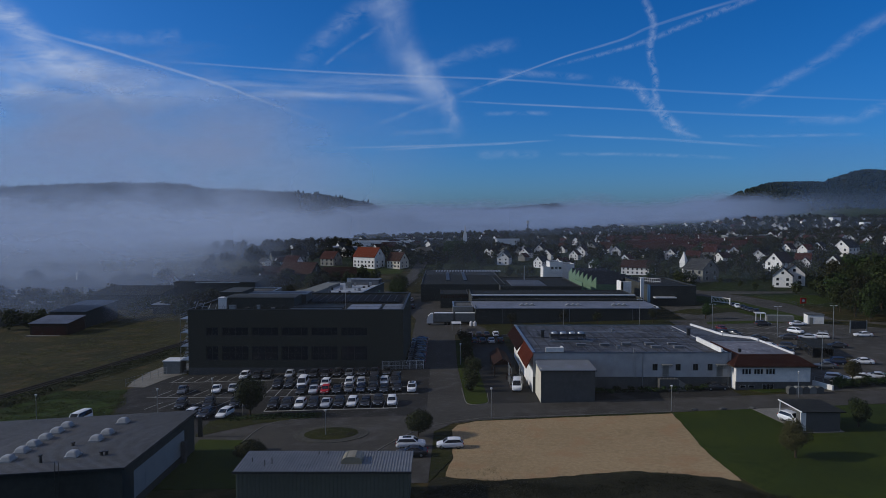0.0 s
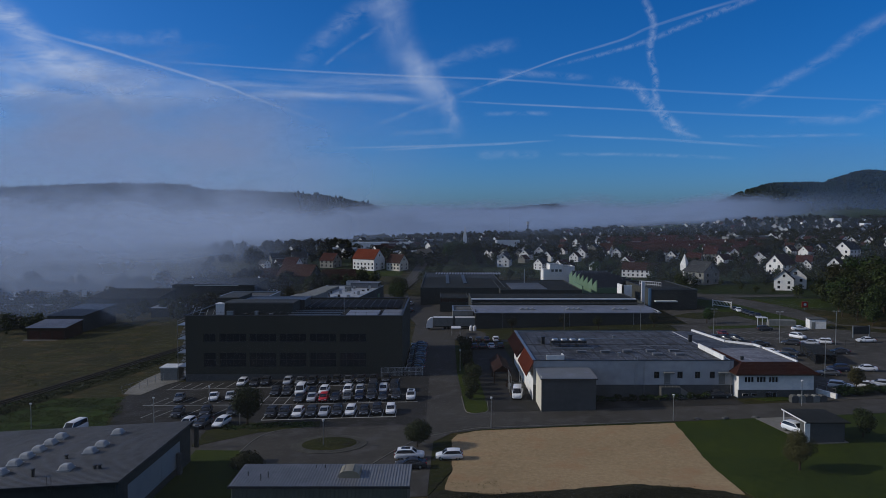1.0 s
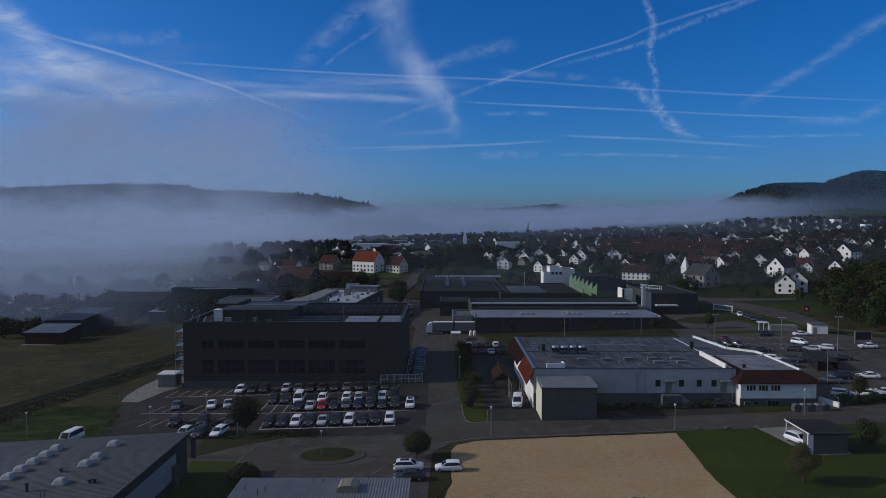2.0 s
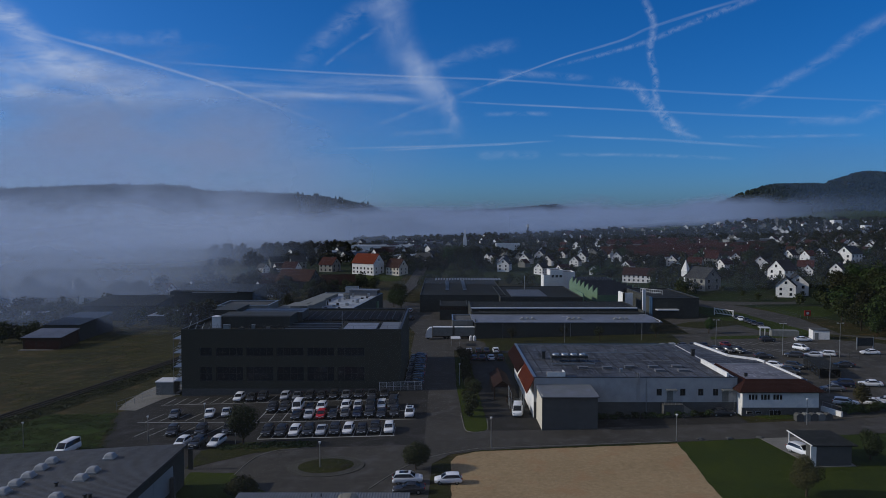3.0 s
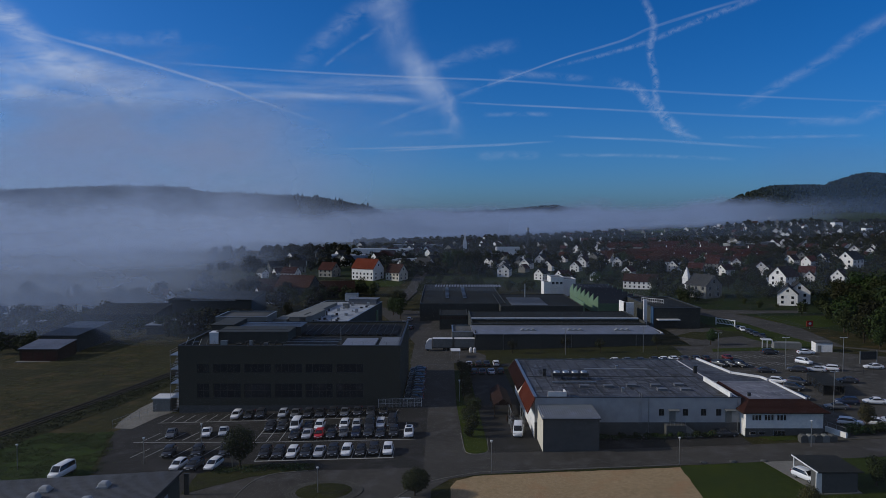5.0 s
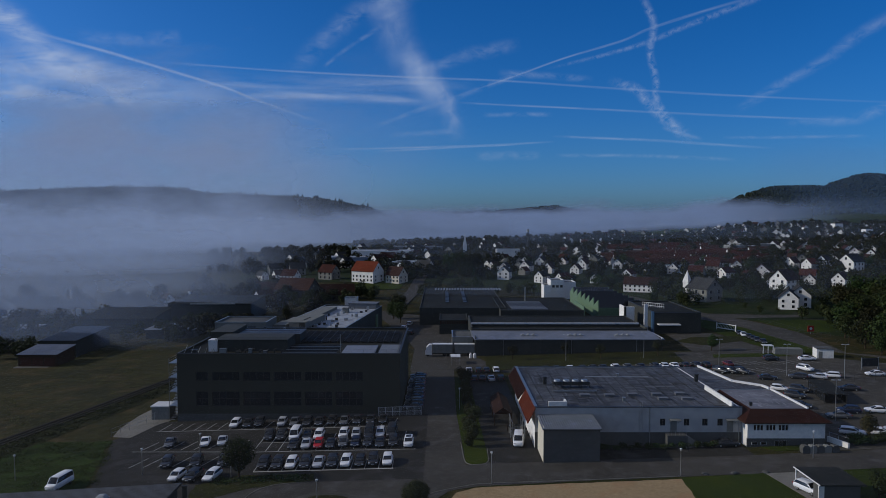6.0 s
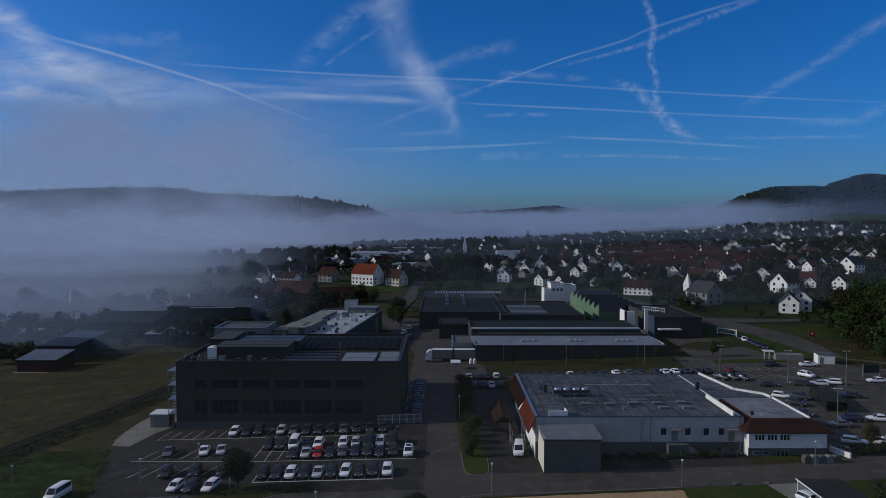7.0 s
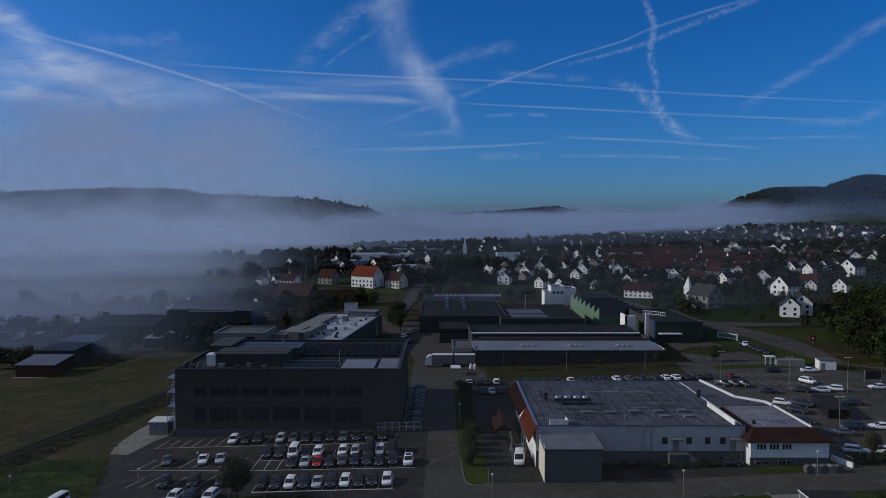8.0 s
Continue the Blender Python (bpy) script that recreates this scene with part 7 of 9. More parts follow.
clumps("gravel_weeds", [(1.2 + abs(rc.gauss(0, 1.2)), rc.uniform(92, 116), rc.uniform(0.3, 0.7)) for k in range(60)] + [(rc.uniform(2, 9), rc.uniform(92, 94.5), rc.uniform(0.3, 0.8)) for k in range(40)], 0.16, 8, "leaf_brown", "sparse weeds on the gravel", 6)

def joined_trees(name, spots, label, seed, leaves=190, size=0.84):
    """Trees that cannot be told apart, as one mesh of leaf clumps."""
    verts, faces, count = [], [], 0
    for k in range(5):
        me = crown_mesh("clump", seed + k, 3.8, 4.4, leaves, size, lumps=8)
        co = np.empty(len(me.vertices) * 3)
        me.vertices.foreach_get("co", co)
        co = co.reshape(-1, 3)
        bpy.data.meshes.remove(me)
        quads = np.arange(len(co)).reshape(-1, 4)
        for x, y, s in spots[k::5]:
            faces.append(quads + count)
            verts.append(co * s + np.array((x, y, gz(x, y) + 4.6 * s)))
            count += len(co)
    me = bpy.data.meshes.new(name)
    me.from_pydata(np.concatenate(verts).tolist(), [], np.concatenate(faces).tolist())
    me.materials.append(M["leaf_dark"])
    tagged(new(name, me), label, "trees", kind="stuff")


FAR_TREES = []
for k in range(7):
    lt = ("leaf_dark", "leaf", "leaf", "leaf_dark", "leaf_dark", "leaf_dark", "leaf")[k]
    FAR_TREES.append((trunk_mesh("far_trunk", 80 + k, 8.5, 0.22, 2.0), crown_mesh("far_crown", 90 + k, 3.6, 4.0, 1300, 0.3, mat=lt, lumps=9)))


def far_tree(x, y, s, label="leafy tree among the houses", group="trees in the town", tall=1.0):
    tm, cm = FAR_TREES[random.randrange(7)]
    t = thing("tree", on_ground(x, y, random.uniform(0, 360)), label, "tree", group)
    t.scale = (s, s, s * tall)
    part("trunk", tm, None, t)
    part("crown", cm, None, t).location = (0, 0, 5.2)


for x, y, s in ((134, 229, 1.15), (133, 219, 1.1), (139, 224, 1.5), (147, 216, 1.45), (150, 232, 1.7), (138, 238, 1.4), (160, 240, 1.7), (131, 208, 0.8), (137, 204, 1.1), (146, 203, 1.2), (156, 226, 1.7), (166, 250, 1.8), (150, 252, 1.5), (172, 262, 1.7), (160, 272, 1.6),
                (178, 280, 1.6), (168, 292, 1.5), (185, 296, 1.6), (104, 340, 0.8), (176, 225, 1.7), (185, 245, 1.8), (195, 265, 1.8)):
    far_tree(x, y, s, "large dark tree at the wood's edge", "wood beyond the car park")
rw = random.Random(21)
rz2 = random.Random(77)
HEDGE_MORE = [(rz2.uniform(-0.34, -0.13) * y, y, rz2.uniform(0.8, 1.5)) for y in [rz2.uniform(540, 960) for k in range(150)]]
hedge = []
for k in range(95):
    y = rw.uniform(262, 470)
    x = rw.uniform(-0.72 * y, -0.19 * y - 14)
    if -185 < x < -64 and y < 346 or -235 < x < -185 and 295 < y < 330:
        continue
    hedge.append((x, y, rw.uniform(0.7, 1.35)))
for (xa, ya), (xb, yb), n in (((-300, 300), (-82, 352), 34), ((-215, 268), (-150, 284), 12), ((-330, 385), (-92, 396), 34), ((-104, 270), (-84, 312), 8), ((-62, 330), (-70, 400), 10)):
    for k in range(n):
        u = (k + rw.uniform(-0.4, 0.4)) / n
        hedge.append((xa + (xb - xa) * u, ya + (yb - ya) * u + rw.uniform(-5, 5), rw.uniform(0.6, 1.15)))
joined_trees("hedgerow_trees", hedge + HEDGE_MORE, "dark hedgerow trees fading into the mist", 400)
for k in range(46):
    y = rw.uniform(212, 345)
    x = rw.uniform(0.55 * y + 12, 0.55 * y + 70)
    if abs(x - 145) < 14 and abs(y - 300) < 20:
        continue
    far_tree(x, y, rw.uniform(1.1, 1.8), "large dark tree at the wood's edge", "wood beyond the car park")
for x, y in ((-86, 262), (-92, 300), (-70, 312), (-64, 330), (-22, 330), (-20, 350), (-24, 365), (-18, 300), (-22, 312), (20, 415), (12, 430)):
    far_tree(x, y, random.uniform(0.7, 1.1), "tree among the factory buildings", "trees among the halls")
rb = random.Random(33)
belt = []
for x0, x1, y0, y1, n in ((-14, 26, 392, 455, 30), (26, 56, 388, 400, 6), (134, 150, 290, 335, 6), (146, 165, 262, 282, 8), (150, 180, 245, 285, 24), (112, 124, 318, 345, 7), (120, 150, 362, 400, 9), (150, 180, 330, 370, 16), (150, 178, 324, 350, 8), (150, 200, 270, 300, 20), (-24, -6, 470, 560, 10), (10, 44, 455, 500, 8), (-190, -143, 236, 262, 16), (-126, -100, 266, 300, 14), (-186, -104, 300, 345, 26), (-66, -34, 384, 440, 16), (100, 118, 395, 440, 14), (168, 210, 300, 340, 16),
                          (-190, -125, 300, 345, 24), (-118, -96, 296, 314, 8), (-200, -120, 268, 300, 12), (-84, -62, 345, 385, 12), (-104, -46, 372, 412, 24)):
    for k in range(n):
        belt.append((rb.uniform(x0, x1), rb.uniform(y0, y1), rb.uniform(0.55, 1.1) * (0.42 if y1 == 300 and x0 > 100 or y1 in (285, 335) else 0.75 if y1 == 455 else 0.85)))
sheet("house_lawn", [(436, -58, -27), (450, -59, -26), (465, -60, -25), (478, -60, -24)], 0.3, M["lawn"], "mown lawn before the orange-roofed house", "lawn", 8)
slab("park_lawn", [(-4.5, 482), (7, 482), (9, 508), (-3.5, 510)], 0.4, M["lawn"], "mown lawn beside the street", "lawn")
sheet("town_street", [(340, -27, -20), (420, -22.5, -14.2), (435, -21.6, -13.4), (450, -20.6, -12.6), (465, -19.6, -11.8), (480, -18.6, -11), (536, -14.4, -7.6), (640, -13, -6)], 0.4, M["asphalt_old"], "pale street leading into the town", "road", 3)


joined_trees("belt_trees", belt, "dark leafy trees crowding behind the halls", 500, 380, 0.5)


def market_side():
    t = thing("tiled_porch", on_ground(13.2, 150.0), "small open porch with a brown tiled roof", "porch")
    bm = bmesh.new()
    prism(bm, [(-2.0, 2.6), (2.0, 2.6), (0.0, 4.0)], 0, 13.5)
    bmesh.ops.recalc_face_normals(bm, faces=bm.faces)
    part("roof", bm, M["tile_brown"], t, "brown tiled gable roof")
    for a in (-1.8, 1.8):
        for b in (0.3, 6.7, 13.2):
            bm = bmesh.new()
            box(bm, a - 0.1, a + 0.1, b - 0.1, b + 0.1, -0.3, 2.6)
            part("post", bm, M["wood_dark"], t)
    r = random.Random(3)
    for k in range(9):
        c = thing("crate", on_ground(r.uniform(14.2, 16.6), r.uniform(139.5, 148.5), r.uniform(-20, 20)), "weathered crate stacked beside the market hall", "crate", "crates by the hall")
        bm = bmesh.new()
        s, hh = r.uniform(0.4, 0.6), r.uniform(0.5, 1.3)
        box(bm, -s, s, -s, s, 0.05, hh)
        for z in (0.05, hh - 0.1):
            box(bm, -s - 0.03, s + 0.03, -s - 0.03, s + 0.03, z, z + 0.1)
        part("case", bm, M[("concrete", "wood_dark", "wall_grey", "metal")[k % 4]], c)
    f = thing("scaffold", on_ground(14.0, 139.0), "light metal scaffold frame", "scaffold")
    for x in (0, 2.4):
        for y in (0, 3.0, 6.0):
            bm = bmesh.new()
            rod(bm, (x, y, -0.2), (x, y, 4.2), 0.05, sides=6)
            part("standard", bm, M["metal"], f)
    for z in (2.0, 4.1):
        for x in (0, 2.4):
            bm = bmesh.new()
            rod(bm, (x, 0, z), (x, 6, z), 0.04, sides=6)
            part("ledger", bm, M["metal"], f)
    fence("low_fence", [(29.0, 131.2), (46.0, 131.2)], 1.0, M["metal_dark"], "low dark fence before the market hall", 1.9, 2)


market_side()


# ---------------------------------------------------------------- houses
def house_parts(w, d, h, rh, wall, roof, cols, storeys, over=0.5):
    """Meshes of a gabled house: ridge along x, width w, depth d, eaves at h, roof height rh."""
    out = []
    bm = bmesh.new()
    x, y = w / 2, d / 2
    lo = [bm.verts.new(p) for p in ((-x, -y, -2), (x, -y, -2), (x, y, -2), (-x, y, -2))]
    hi = [bm.verts.new(p) for p in ((-x, -y, h), (x, -y, h), (x, y, h), (-x, y, h))]
    ra, rb = bm.verts.new((-x, 0, h + rh)), bm.verts.new((x, 0, h + rh))
    bm.faces.new((lo[0], lo[1], hi[1], hi[0]))
    bm.faces.new((lo[2], lo[3], hi[3], hi[2]))
    bm.faces.new((lo[1], lo[2], hi[2], rb, hi[1]))
    bm.faces.new((lo[3], lo[0], hi[0], ra, hi[3]))
    out.append(("wall", mesh_of(bm, "house_wall", M[wall]), (0, 0, 0), 0))
    bm = bmesh.new()
    ex, ey = x + over, y + over
    ez = h - over * rh / y
    for s in (-1, 1):
        q = [(-ex, s * ey, ez), (ex, s * ey, ez), (ex, 0, h + rh), (-ex, 0, h + rh)]
        a = [bm.verts.new((p[0], p[1], p[2] + 0.06)) for p in q]
        b = [bm.verts.new((p[0], p[1], p[2] + 0.28)) for p in q]
        bm.faces.new(a)
        bm.faces.new(b)
        for k in range(4):
            bm.faces.new((a[k], a[(k + 1) % 4], b[(k + 1) % 4], b[k]))
    bmesh.ops.recalc_face_normals(bm, faces=bm.faces)
    out.append(("roof", mesh_of(bm, "house_roof", M[roof]), (0, 0, 0), 0))
    bm = bmesh.new()
    box(bm, -0.35, 0.35, -0.35, 0.35, 0, 2.0)
    box(bm, -0.42, 0.42, -0.42, 0.42, 2.0, 2.12)
    out.append(("chimney", mesh_of(bm, "house_chimney", M["wall_plinth"]), (w * 0.2, 0.6, h + rh - 1.2), 0))
    win = mesh_of(window_mesh(1.3, 1.5, 1, 0.1), "house_window", [M["white_metal"], M["window_glass"]])
    for s in range(storeys):
        z = 1.0 + 2.75 * s
        for k in range(cols):
            px = -x + w * (k + 0.5) / cols
            out.append(("window", win, (px, -y - 0.02, z), 0))
        for k in range(2):
            py = -y + d * (k + 0.5) / 2
            out.append(("window", win, (x + 0.02, py, z), 90))
            out.append(("window", win, (-x - 0.02, py, z), -90))
    for sx, rz in ((x + 0.02, 90), (-x - 0.02, -90)):
        out.append(("window", win, (sx, 0, h + rh * 0.25), rz))
    return out


H_FAR = {}


def house(parts, x, y, rz, label, group="houses of the town", s=1.0, sz=1.0):
    t = thing("house", on_ground(x, y, rz), label, "house", group)
    t.scale = (s, s, s * sz)
    for nm, me, loc, r in parts:
        ob = part(nm, me, None, t)
        ob.location = loc
        ob.rotation_euler = (0, 0, radians(r))
    return t


H = {
    "orange": house_parts(20, 13, 8.4, 6.6, "wall_white", "tile_orange", 6, 2),
    "cream": house_parts(13, 11, 6.2, 6.0, "wall_cream", "tile_brown", 4, 2),
    "red": house_parts(14, 11, 6.0, 5.0, "wall_white", "tile_red", 4, 2),
    "redlong": house_parts(24, 11, 5.8, 5.0, "wall_white", "tile_brown", 7, 2),
    "slate": house_parts(12, 10, 6.2, 4.6, "wall_white", "tile_slate", 3, 2),
    "brown": house_parts(11, 10, 5.6, 5.0, "wall_white", "tile_brown", 3, 2),
    "grey": house_parts(12, 10, 6.0, 4.4, "wall_dull", "tile_slate", 3, 2),
    "dull": house_parts(12, 10, 5.6, 4.8, "wall_dull", "tile_red", 3, 2),
    "row": house_parts(34, 10, 5.6, 4.6, "wall_cream", "tile_red", 9, 2),
    "barn": house_parts(22, 14, 4.6, 6.0, "wall_dark", "tile_brown", 4, 1),
}
for key, rows in H.items():
    keep = [q for q in rows if q[0] != "window"]
    wins = [q for q in rows if q[0] == "window"]
    H_FAR[key] = keep[:2] + [wins[0], wins[2], wins[-1], wins[-2]]
LABEL = {
    "orange": "large white house with a bright orange tiled roof", "cream": "cream house with a brown tiled roof", "red": "white house with a red tiled gable roof",
    "redlong": "long white house with a brown-red tiled roof", "slate": "white house with a dark slate gable roof", "brown": "white house with a steep brown roof",
    "grey": "house with muted grey walls and a dark gable roof", "dull": "house with muted grey walls and a red tiled roof", "row": "row of terraced houses under a red tiled roof", "barn": "dark barn with a brown tiled roof"}

HEROES = []
# dull at (-84, 512) and grey at (131, 346) have wall shade in their colour
for kind, x, y, rz, s in (("orange", -53, 489, -32, 1.06), ("cream", -32, 482, -35, 1.0), ("dull", -84, 512, -30, 1.15), ("barn", -88, 420, -20, 1.1), ("barn", -60, 395, 10, 0.9), ("red", -110, 500, -20, 0.9),
                          ("slate", -30, 545, 50, 1.0), ("slate", -14, 535, -30, 1.1), ("grey", -8, 600, 40, 1.0), ("barn", -112, 450, 15, 0.9), ("grey", -118, 560, 20, 1.1), ("grey", -190, 352, 30, 0.9), ("brown", -150, 372, -30, 0.9), ("grey", -122, 366, 20, 0.8), ("slate", -230, 362, -40, 0.9), ("grey", -255, 330, 10, 0.9), ("brown", -96, 372, 50, 0.9), ("slate", -136, 520, -40, 0.7), ("brown", -126, 528, 40, 0.7), ("grey", -140, 575, 30, 1.0),
                          ("redlong", 113, 393, -28, 0.8), ("grey", 131, 346, -64, 1.15),
                          ("slate", 48.6, 536, 66, 0.75), ("slate", 65, 532, 58, 0.86), ("slate", 88, 610, 60, 0.75), ("slate", 67.5, 468, 48, 0.78), ("red", 80.6, 460, 40, 0.75), ("brown", 117, 572, 64, 0.85), ("slate", 135.5, 534, 70, 0.78), ("brown", 190.2, 384.5, 30, 1.1),
                          ("slate", 155.4, 311, 62, 0.86), ("slate", 162.6, 316, 68, 0.95), ("brown", 252.5, 498, 34, 0.8), ("orange", 258.6, 485, 34, 0.6), ("slate", 282.4, 477, 30, 1.2), ("brown", 226, 392, 40, 0.78), ("slate", 340, 569, 60, 0.95), ("slate", 280, 506, 34, 0.78),
                          ("brown", 234, 374, 40, 0.75), ("red", 190.5, 464, 30, 0.75), ("brown", 162.7, 486, 62, 0.8), ("slate", 43.7, 484.6, 72, 0.92), ("slate", 81.9, 571.7, 64, 0.9), ("brown", 109.5, 537, 60, 0.9), ("slate", 39.6, 569, 40, 0.75), ("grey", 57.0, 590, 66, 0.85), ("brown", 97.0, 500, 58, 0.75), ("slate", 72.0, 590, 62, 0.85), ("red", 127.0, 470, 52, 0.7), ("slate", 102.0, 460, 64, 0.62)):
    near = 0.955 if y > 430 else 1.0
    x, y, s = x * near, y * near, s * (0.86 if y > 430 else 0.94)
    HEROES.append((x, y))
    house(H[kind], x, y, rz, LABEL[kind], s=s)


def chapel():
    # White gable of a house, made here as a separate pointed block.
    t = thing("house_gable", on_ground(124.5, 352, 40), "white house gable built as a slim pointed block", "tower")
    t.scale = (1.15, 1.15, 1.08)
    bm = bmesh.new()
    box(bm, -1.3, 1.3, -1.3, 1.3, -1, 8.4)
    part("wall", bm, M["wall_white"], t)
    bm = bmesh.new()
    apex = bm.verts.new((0, 0, 14.0))
    q = [bm.verts.new(p) for p in ((-1.5, -1.5, 8.4), (1.5, -1.5, 8.4), (1.5, 1.5, 8.4), (-1.5, 1.5, 8.4))]
    for k in range(4):
        bm.faces.new((q[k], q[(k + 1) % 4], apex))
    bm.faces.new(q[::-1])
    part("roof", bm, M["wall_white"], t, "white pointed roof")
    for x in (-1.0, 1.0):
        place(part("window", window_mesh(0.9, 1.2, 0), [M["metal_dark"], M["window_glass"]], t), x * 0.6, -1.32, 6.4)
    t = thing("church", on_ground(24.0, 742), "church with a tall slender pale steeple", "church")
    bm = bmesh.new()
    box(bm, -2.0, 2.0, -2.0, 2.0, -1, 11)
    part("tower", bm, M["wall_white"], t, "square church tower")
    bm = bmesh.new()
    apex = bm.verts.new((0, 0, 24.5))
    q = [bm.verts.new(p) for p in ((-2.1, -2.1, 11), (2.1, -2.1, 11), (2.1, 2.1, 11), (-2.1, 2.1, 11))]
    for k in range(4):
        bm.faces.new((q[k], q[(k + 1) % 4], apex))
    bm.faces.new(q[::-1])
    part("spire", bm, M["white_metal"], t, "pale metal spire")
    bm = bmesh.new()
    prism(bm, [(-6, -1), (6, -1), (6, 6), (0, 11.5), (-6, 6)], 2.1, 24)
    bmesh.ops.recalc_face_normals(bm, faces=bm.faces)
    part("nave", bm, M["tile_slate"], t, "dark-roofed nave")
    t = thing("radio_mast", on_ground(93.0, 750), "slim lattice radio mast", "mast")
    bm = bmesh.new()
    for a in range(3):
        b = a * math.tau / 3
        rod(bm, (1.2 * math.cos(b), 1.2 * math.sin(b), -1), (0.5 * math.cos(b), 0.5 * math.sin(b), 27), 0.25, 0.2, 5)
    for k in range(14):
        b = k * math.tau / 3
        rod(bm, (1.1 * math.cos(b), 1.1 * math.sin(b), 1.9 * k), (1.0 * math.cos(b + 2.1), 1.0 * math.sin(b + 2.1), 1.9 * k + 1.9), 0.14, sides=4)
    part("lattice", bm, M["metal_dark"], t)
    bm = bmesh.new()
    for k in range(3):
        b = k * math.tau / 3 + 0.4
        box(bm, 1.2 * math.cos(b) - 0.3, 1.2 * math.cos(b) + 0.3, 1.2 * math.sin(b) - 0.3, 1.2 * math.sin(b) + 0.3, 23.5, 26.5)
    part("antenna", bm, M["white_metal"], t, "pale antenna panel")
    for x in (-470, -456):
        t = thing("twin_mast", on_ground(x, 820), "slim pale pole standing in the mist", "pole", "poles in the mist")
        bm = bmesh.new()
        rod(bm, (0, 0, -1), (0, 0, 36), 0.7, 0.4, 8)
        part("pole", bm, M["white_metal"], t)
    for x, y, h in ((-203, 378, 11), (-140, 382, 8)):
        t = thing("silo", on_ground(x, y), "slim white silo in the mist", "silo")
        bm = bmesh.new()
        rod(bm, (0, 0, -1), (0, 0, h), 0.7, 0.7, 14)
        rod(bm, (0, 0, h), (0, 0, h + 0.5), 0.7, 0.2, 14)
        part("tank", bm, M["white_metal"], t)


chapel()


def town():
    r = random.Random(11)
    spots = list(HEROES)
    cell = {}

    def claim(x, y):
        spots.append((x, y))
        cell.setdefault((int(x // 40), int(y // 40)), []).append((x, y))

    for p in HEROES:
        cell.setdefault((int(p[0] // 40), int(p[1] // 40)), []).append(p)

    def near(x, y, gap):
        i, j = int(x // 40), int(y // 40)
        return any((x - a) ** 2 + (y - b) ** 2 < gap * gap for u in (i - 1, i, i + 1) for v in (j - 1, j, j + 1) for a, b in cell.get((u, v), ()))

    distant = []

    def build(k, x, y, turn, s):
        claim(x, y)
        if y < 610:
            house(H[k] if y < 470 else H_FAR[k] if y < 600 else H_FAR[k][:3], x, y, turn, LABEL[k], s=s)
        else:
            distant.append((k, x, y, turn, s))
    # terraces under dark red roofs, row behind row
    for j in range(15):
        y0 = 500 + 20 * j + r.uniform(-2, 2)
        x = (0.262 if j < 4 else 0.23) * y0 + r.uniform(0, 14)
        while x < (0.44 if j < 8 else 0.38) * y0:
            k = r.choice(("row", "redlong", "redlong", "red", "redlong"))
            w = {"row": 34, "redlong": 24, "red": 14}[k]
            s = r.uniform(0.56, 0.70)
            if r.random() < 0.78 and not near(x + w * s / 2, y0, 10):
                build(k, x + w * s / 2, y0 - 0.12 * (x - 0.26 * y0) + r.uniform(-3, 3), -9 + r.uniform(-5, 5), s)
            x += w * s + r.choice((1.5, 3.0, 6.0))
    kinds = ["slate", "brown", "dull", "grey", "brown", "dull", "grey", "dull", "red", "brown"]
    n = 0
    for tries in range(12000):
        if n >= 330:
            break
        y = 400 + 760 * r.random() ** 1.15
        u = r.uniform(0.06, 0.68)
        x = u * y
        if y < 470 and (x < 30 or 96 < x < 150 or u > 0.56) or y < 430 and u < 0.44:
            continue
        if u < 0.22 and (y < 440 or r.random() < 0.15):
            continue
        if 0.25 < u < 0.45 and 485 < y < 780 or near(x, y, 15 if y < 700 else 17):
            continue
        k = r.choice(kinds)
        turn = r.choice((-38, 52, 56, 62, 68, 60, 74, 84))
        build(k, x, y, turn + r.uniform(-6, 6), r.uniform(0.54, 0.76))
        n += 1
    n = 0
    while n < 30:
        x, y = r.uniform(-150, 60), r.uniform(560, 980)
        if not near(x, y, 24):
            build(r.choice(["slate", "grey", "brown", "red"]), x, y, r.uniform(20, 80), r.uniform(0.8, 1.0))
            n += 1
    n = 0
    while n < 50:
        y = r.uniform(1090, 1560)
        x = r.uniform(0.20, 0.60) * y
        if 0.27 < x / y < 0.38 and y < 1240 or 0.395 < x / y < 0.475 and y > 1255 or x / y > 0.495 and y > 1170 or near(x, y, 22):
            continue
        build(r.choice(["slate", "brown", "grey", "dull"]), x, y, r.choice((-38, 52, 60, 68)), r.uniform(0.6, 0.85))
        n += 1
    rest = []
    for k in range(110):
        x, y = r.uniform(100, 330), r.uniform(325, 480)
        if x / y > 0.7 or near(x, y, 11) or any(0 < b - y < 50 and abs(x - a * y / b) < 7 for a, b in HEROES):
            continue
        random.seed(k * 5 + 1)
        far_tree(x, y, r.uniform(0.6, 1.1))
    for k in range(14):
        random.seed(k * 3 + 2)
        far_tree(r.uniform(3, 29), r.uniform(452, 520), r.uniform(0.9, 1.35), "tall dark tree behind the halls", "tall trees behind the halls", 1.45)
    n = 0
    while n < 3000:
        y = 395 + 830 * r.random()
        u = r.uniform(-0.13, 0.70)
        x = u * y
        if y < 470 and x < 60 or 0.27 < u < 0.38 and 1060 < y < 1240 or u > 0.495 and y > 1170:
            continue
        n += 1
        if near(x, y, 7.0) or any(0 < b - y < 18 and abs(x - a * y / b) < 7 for a, b in HEROES):
            continue
        if 0.25 < u < 0.45 and 490 < y < 780 and n % 3 or 0.05 < u < 0.25 and y < 640 and n % 2:
            continue
        size = r.uniform(0.55, 1.1) if u > 0.10 and y < 640 else r.uniform(0.65, 1.25)
        if y < 560 and n % 6 == 0:
            random.seed(n * 7 + 3)
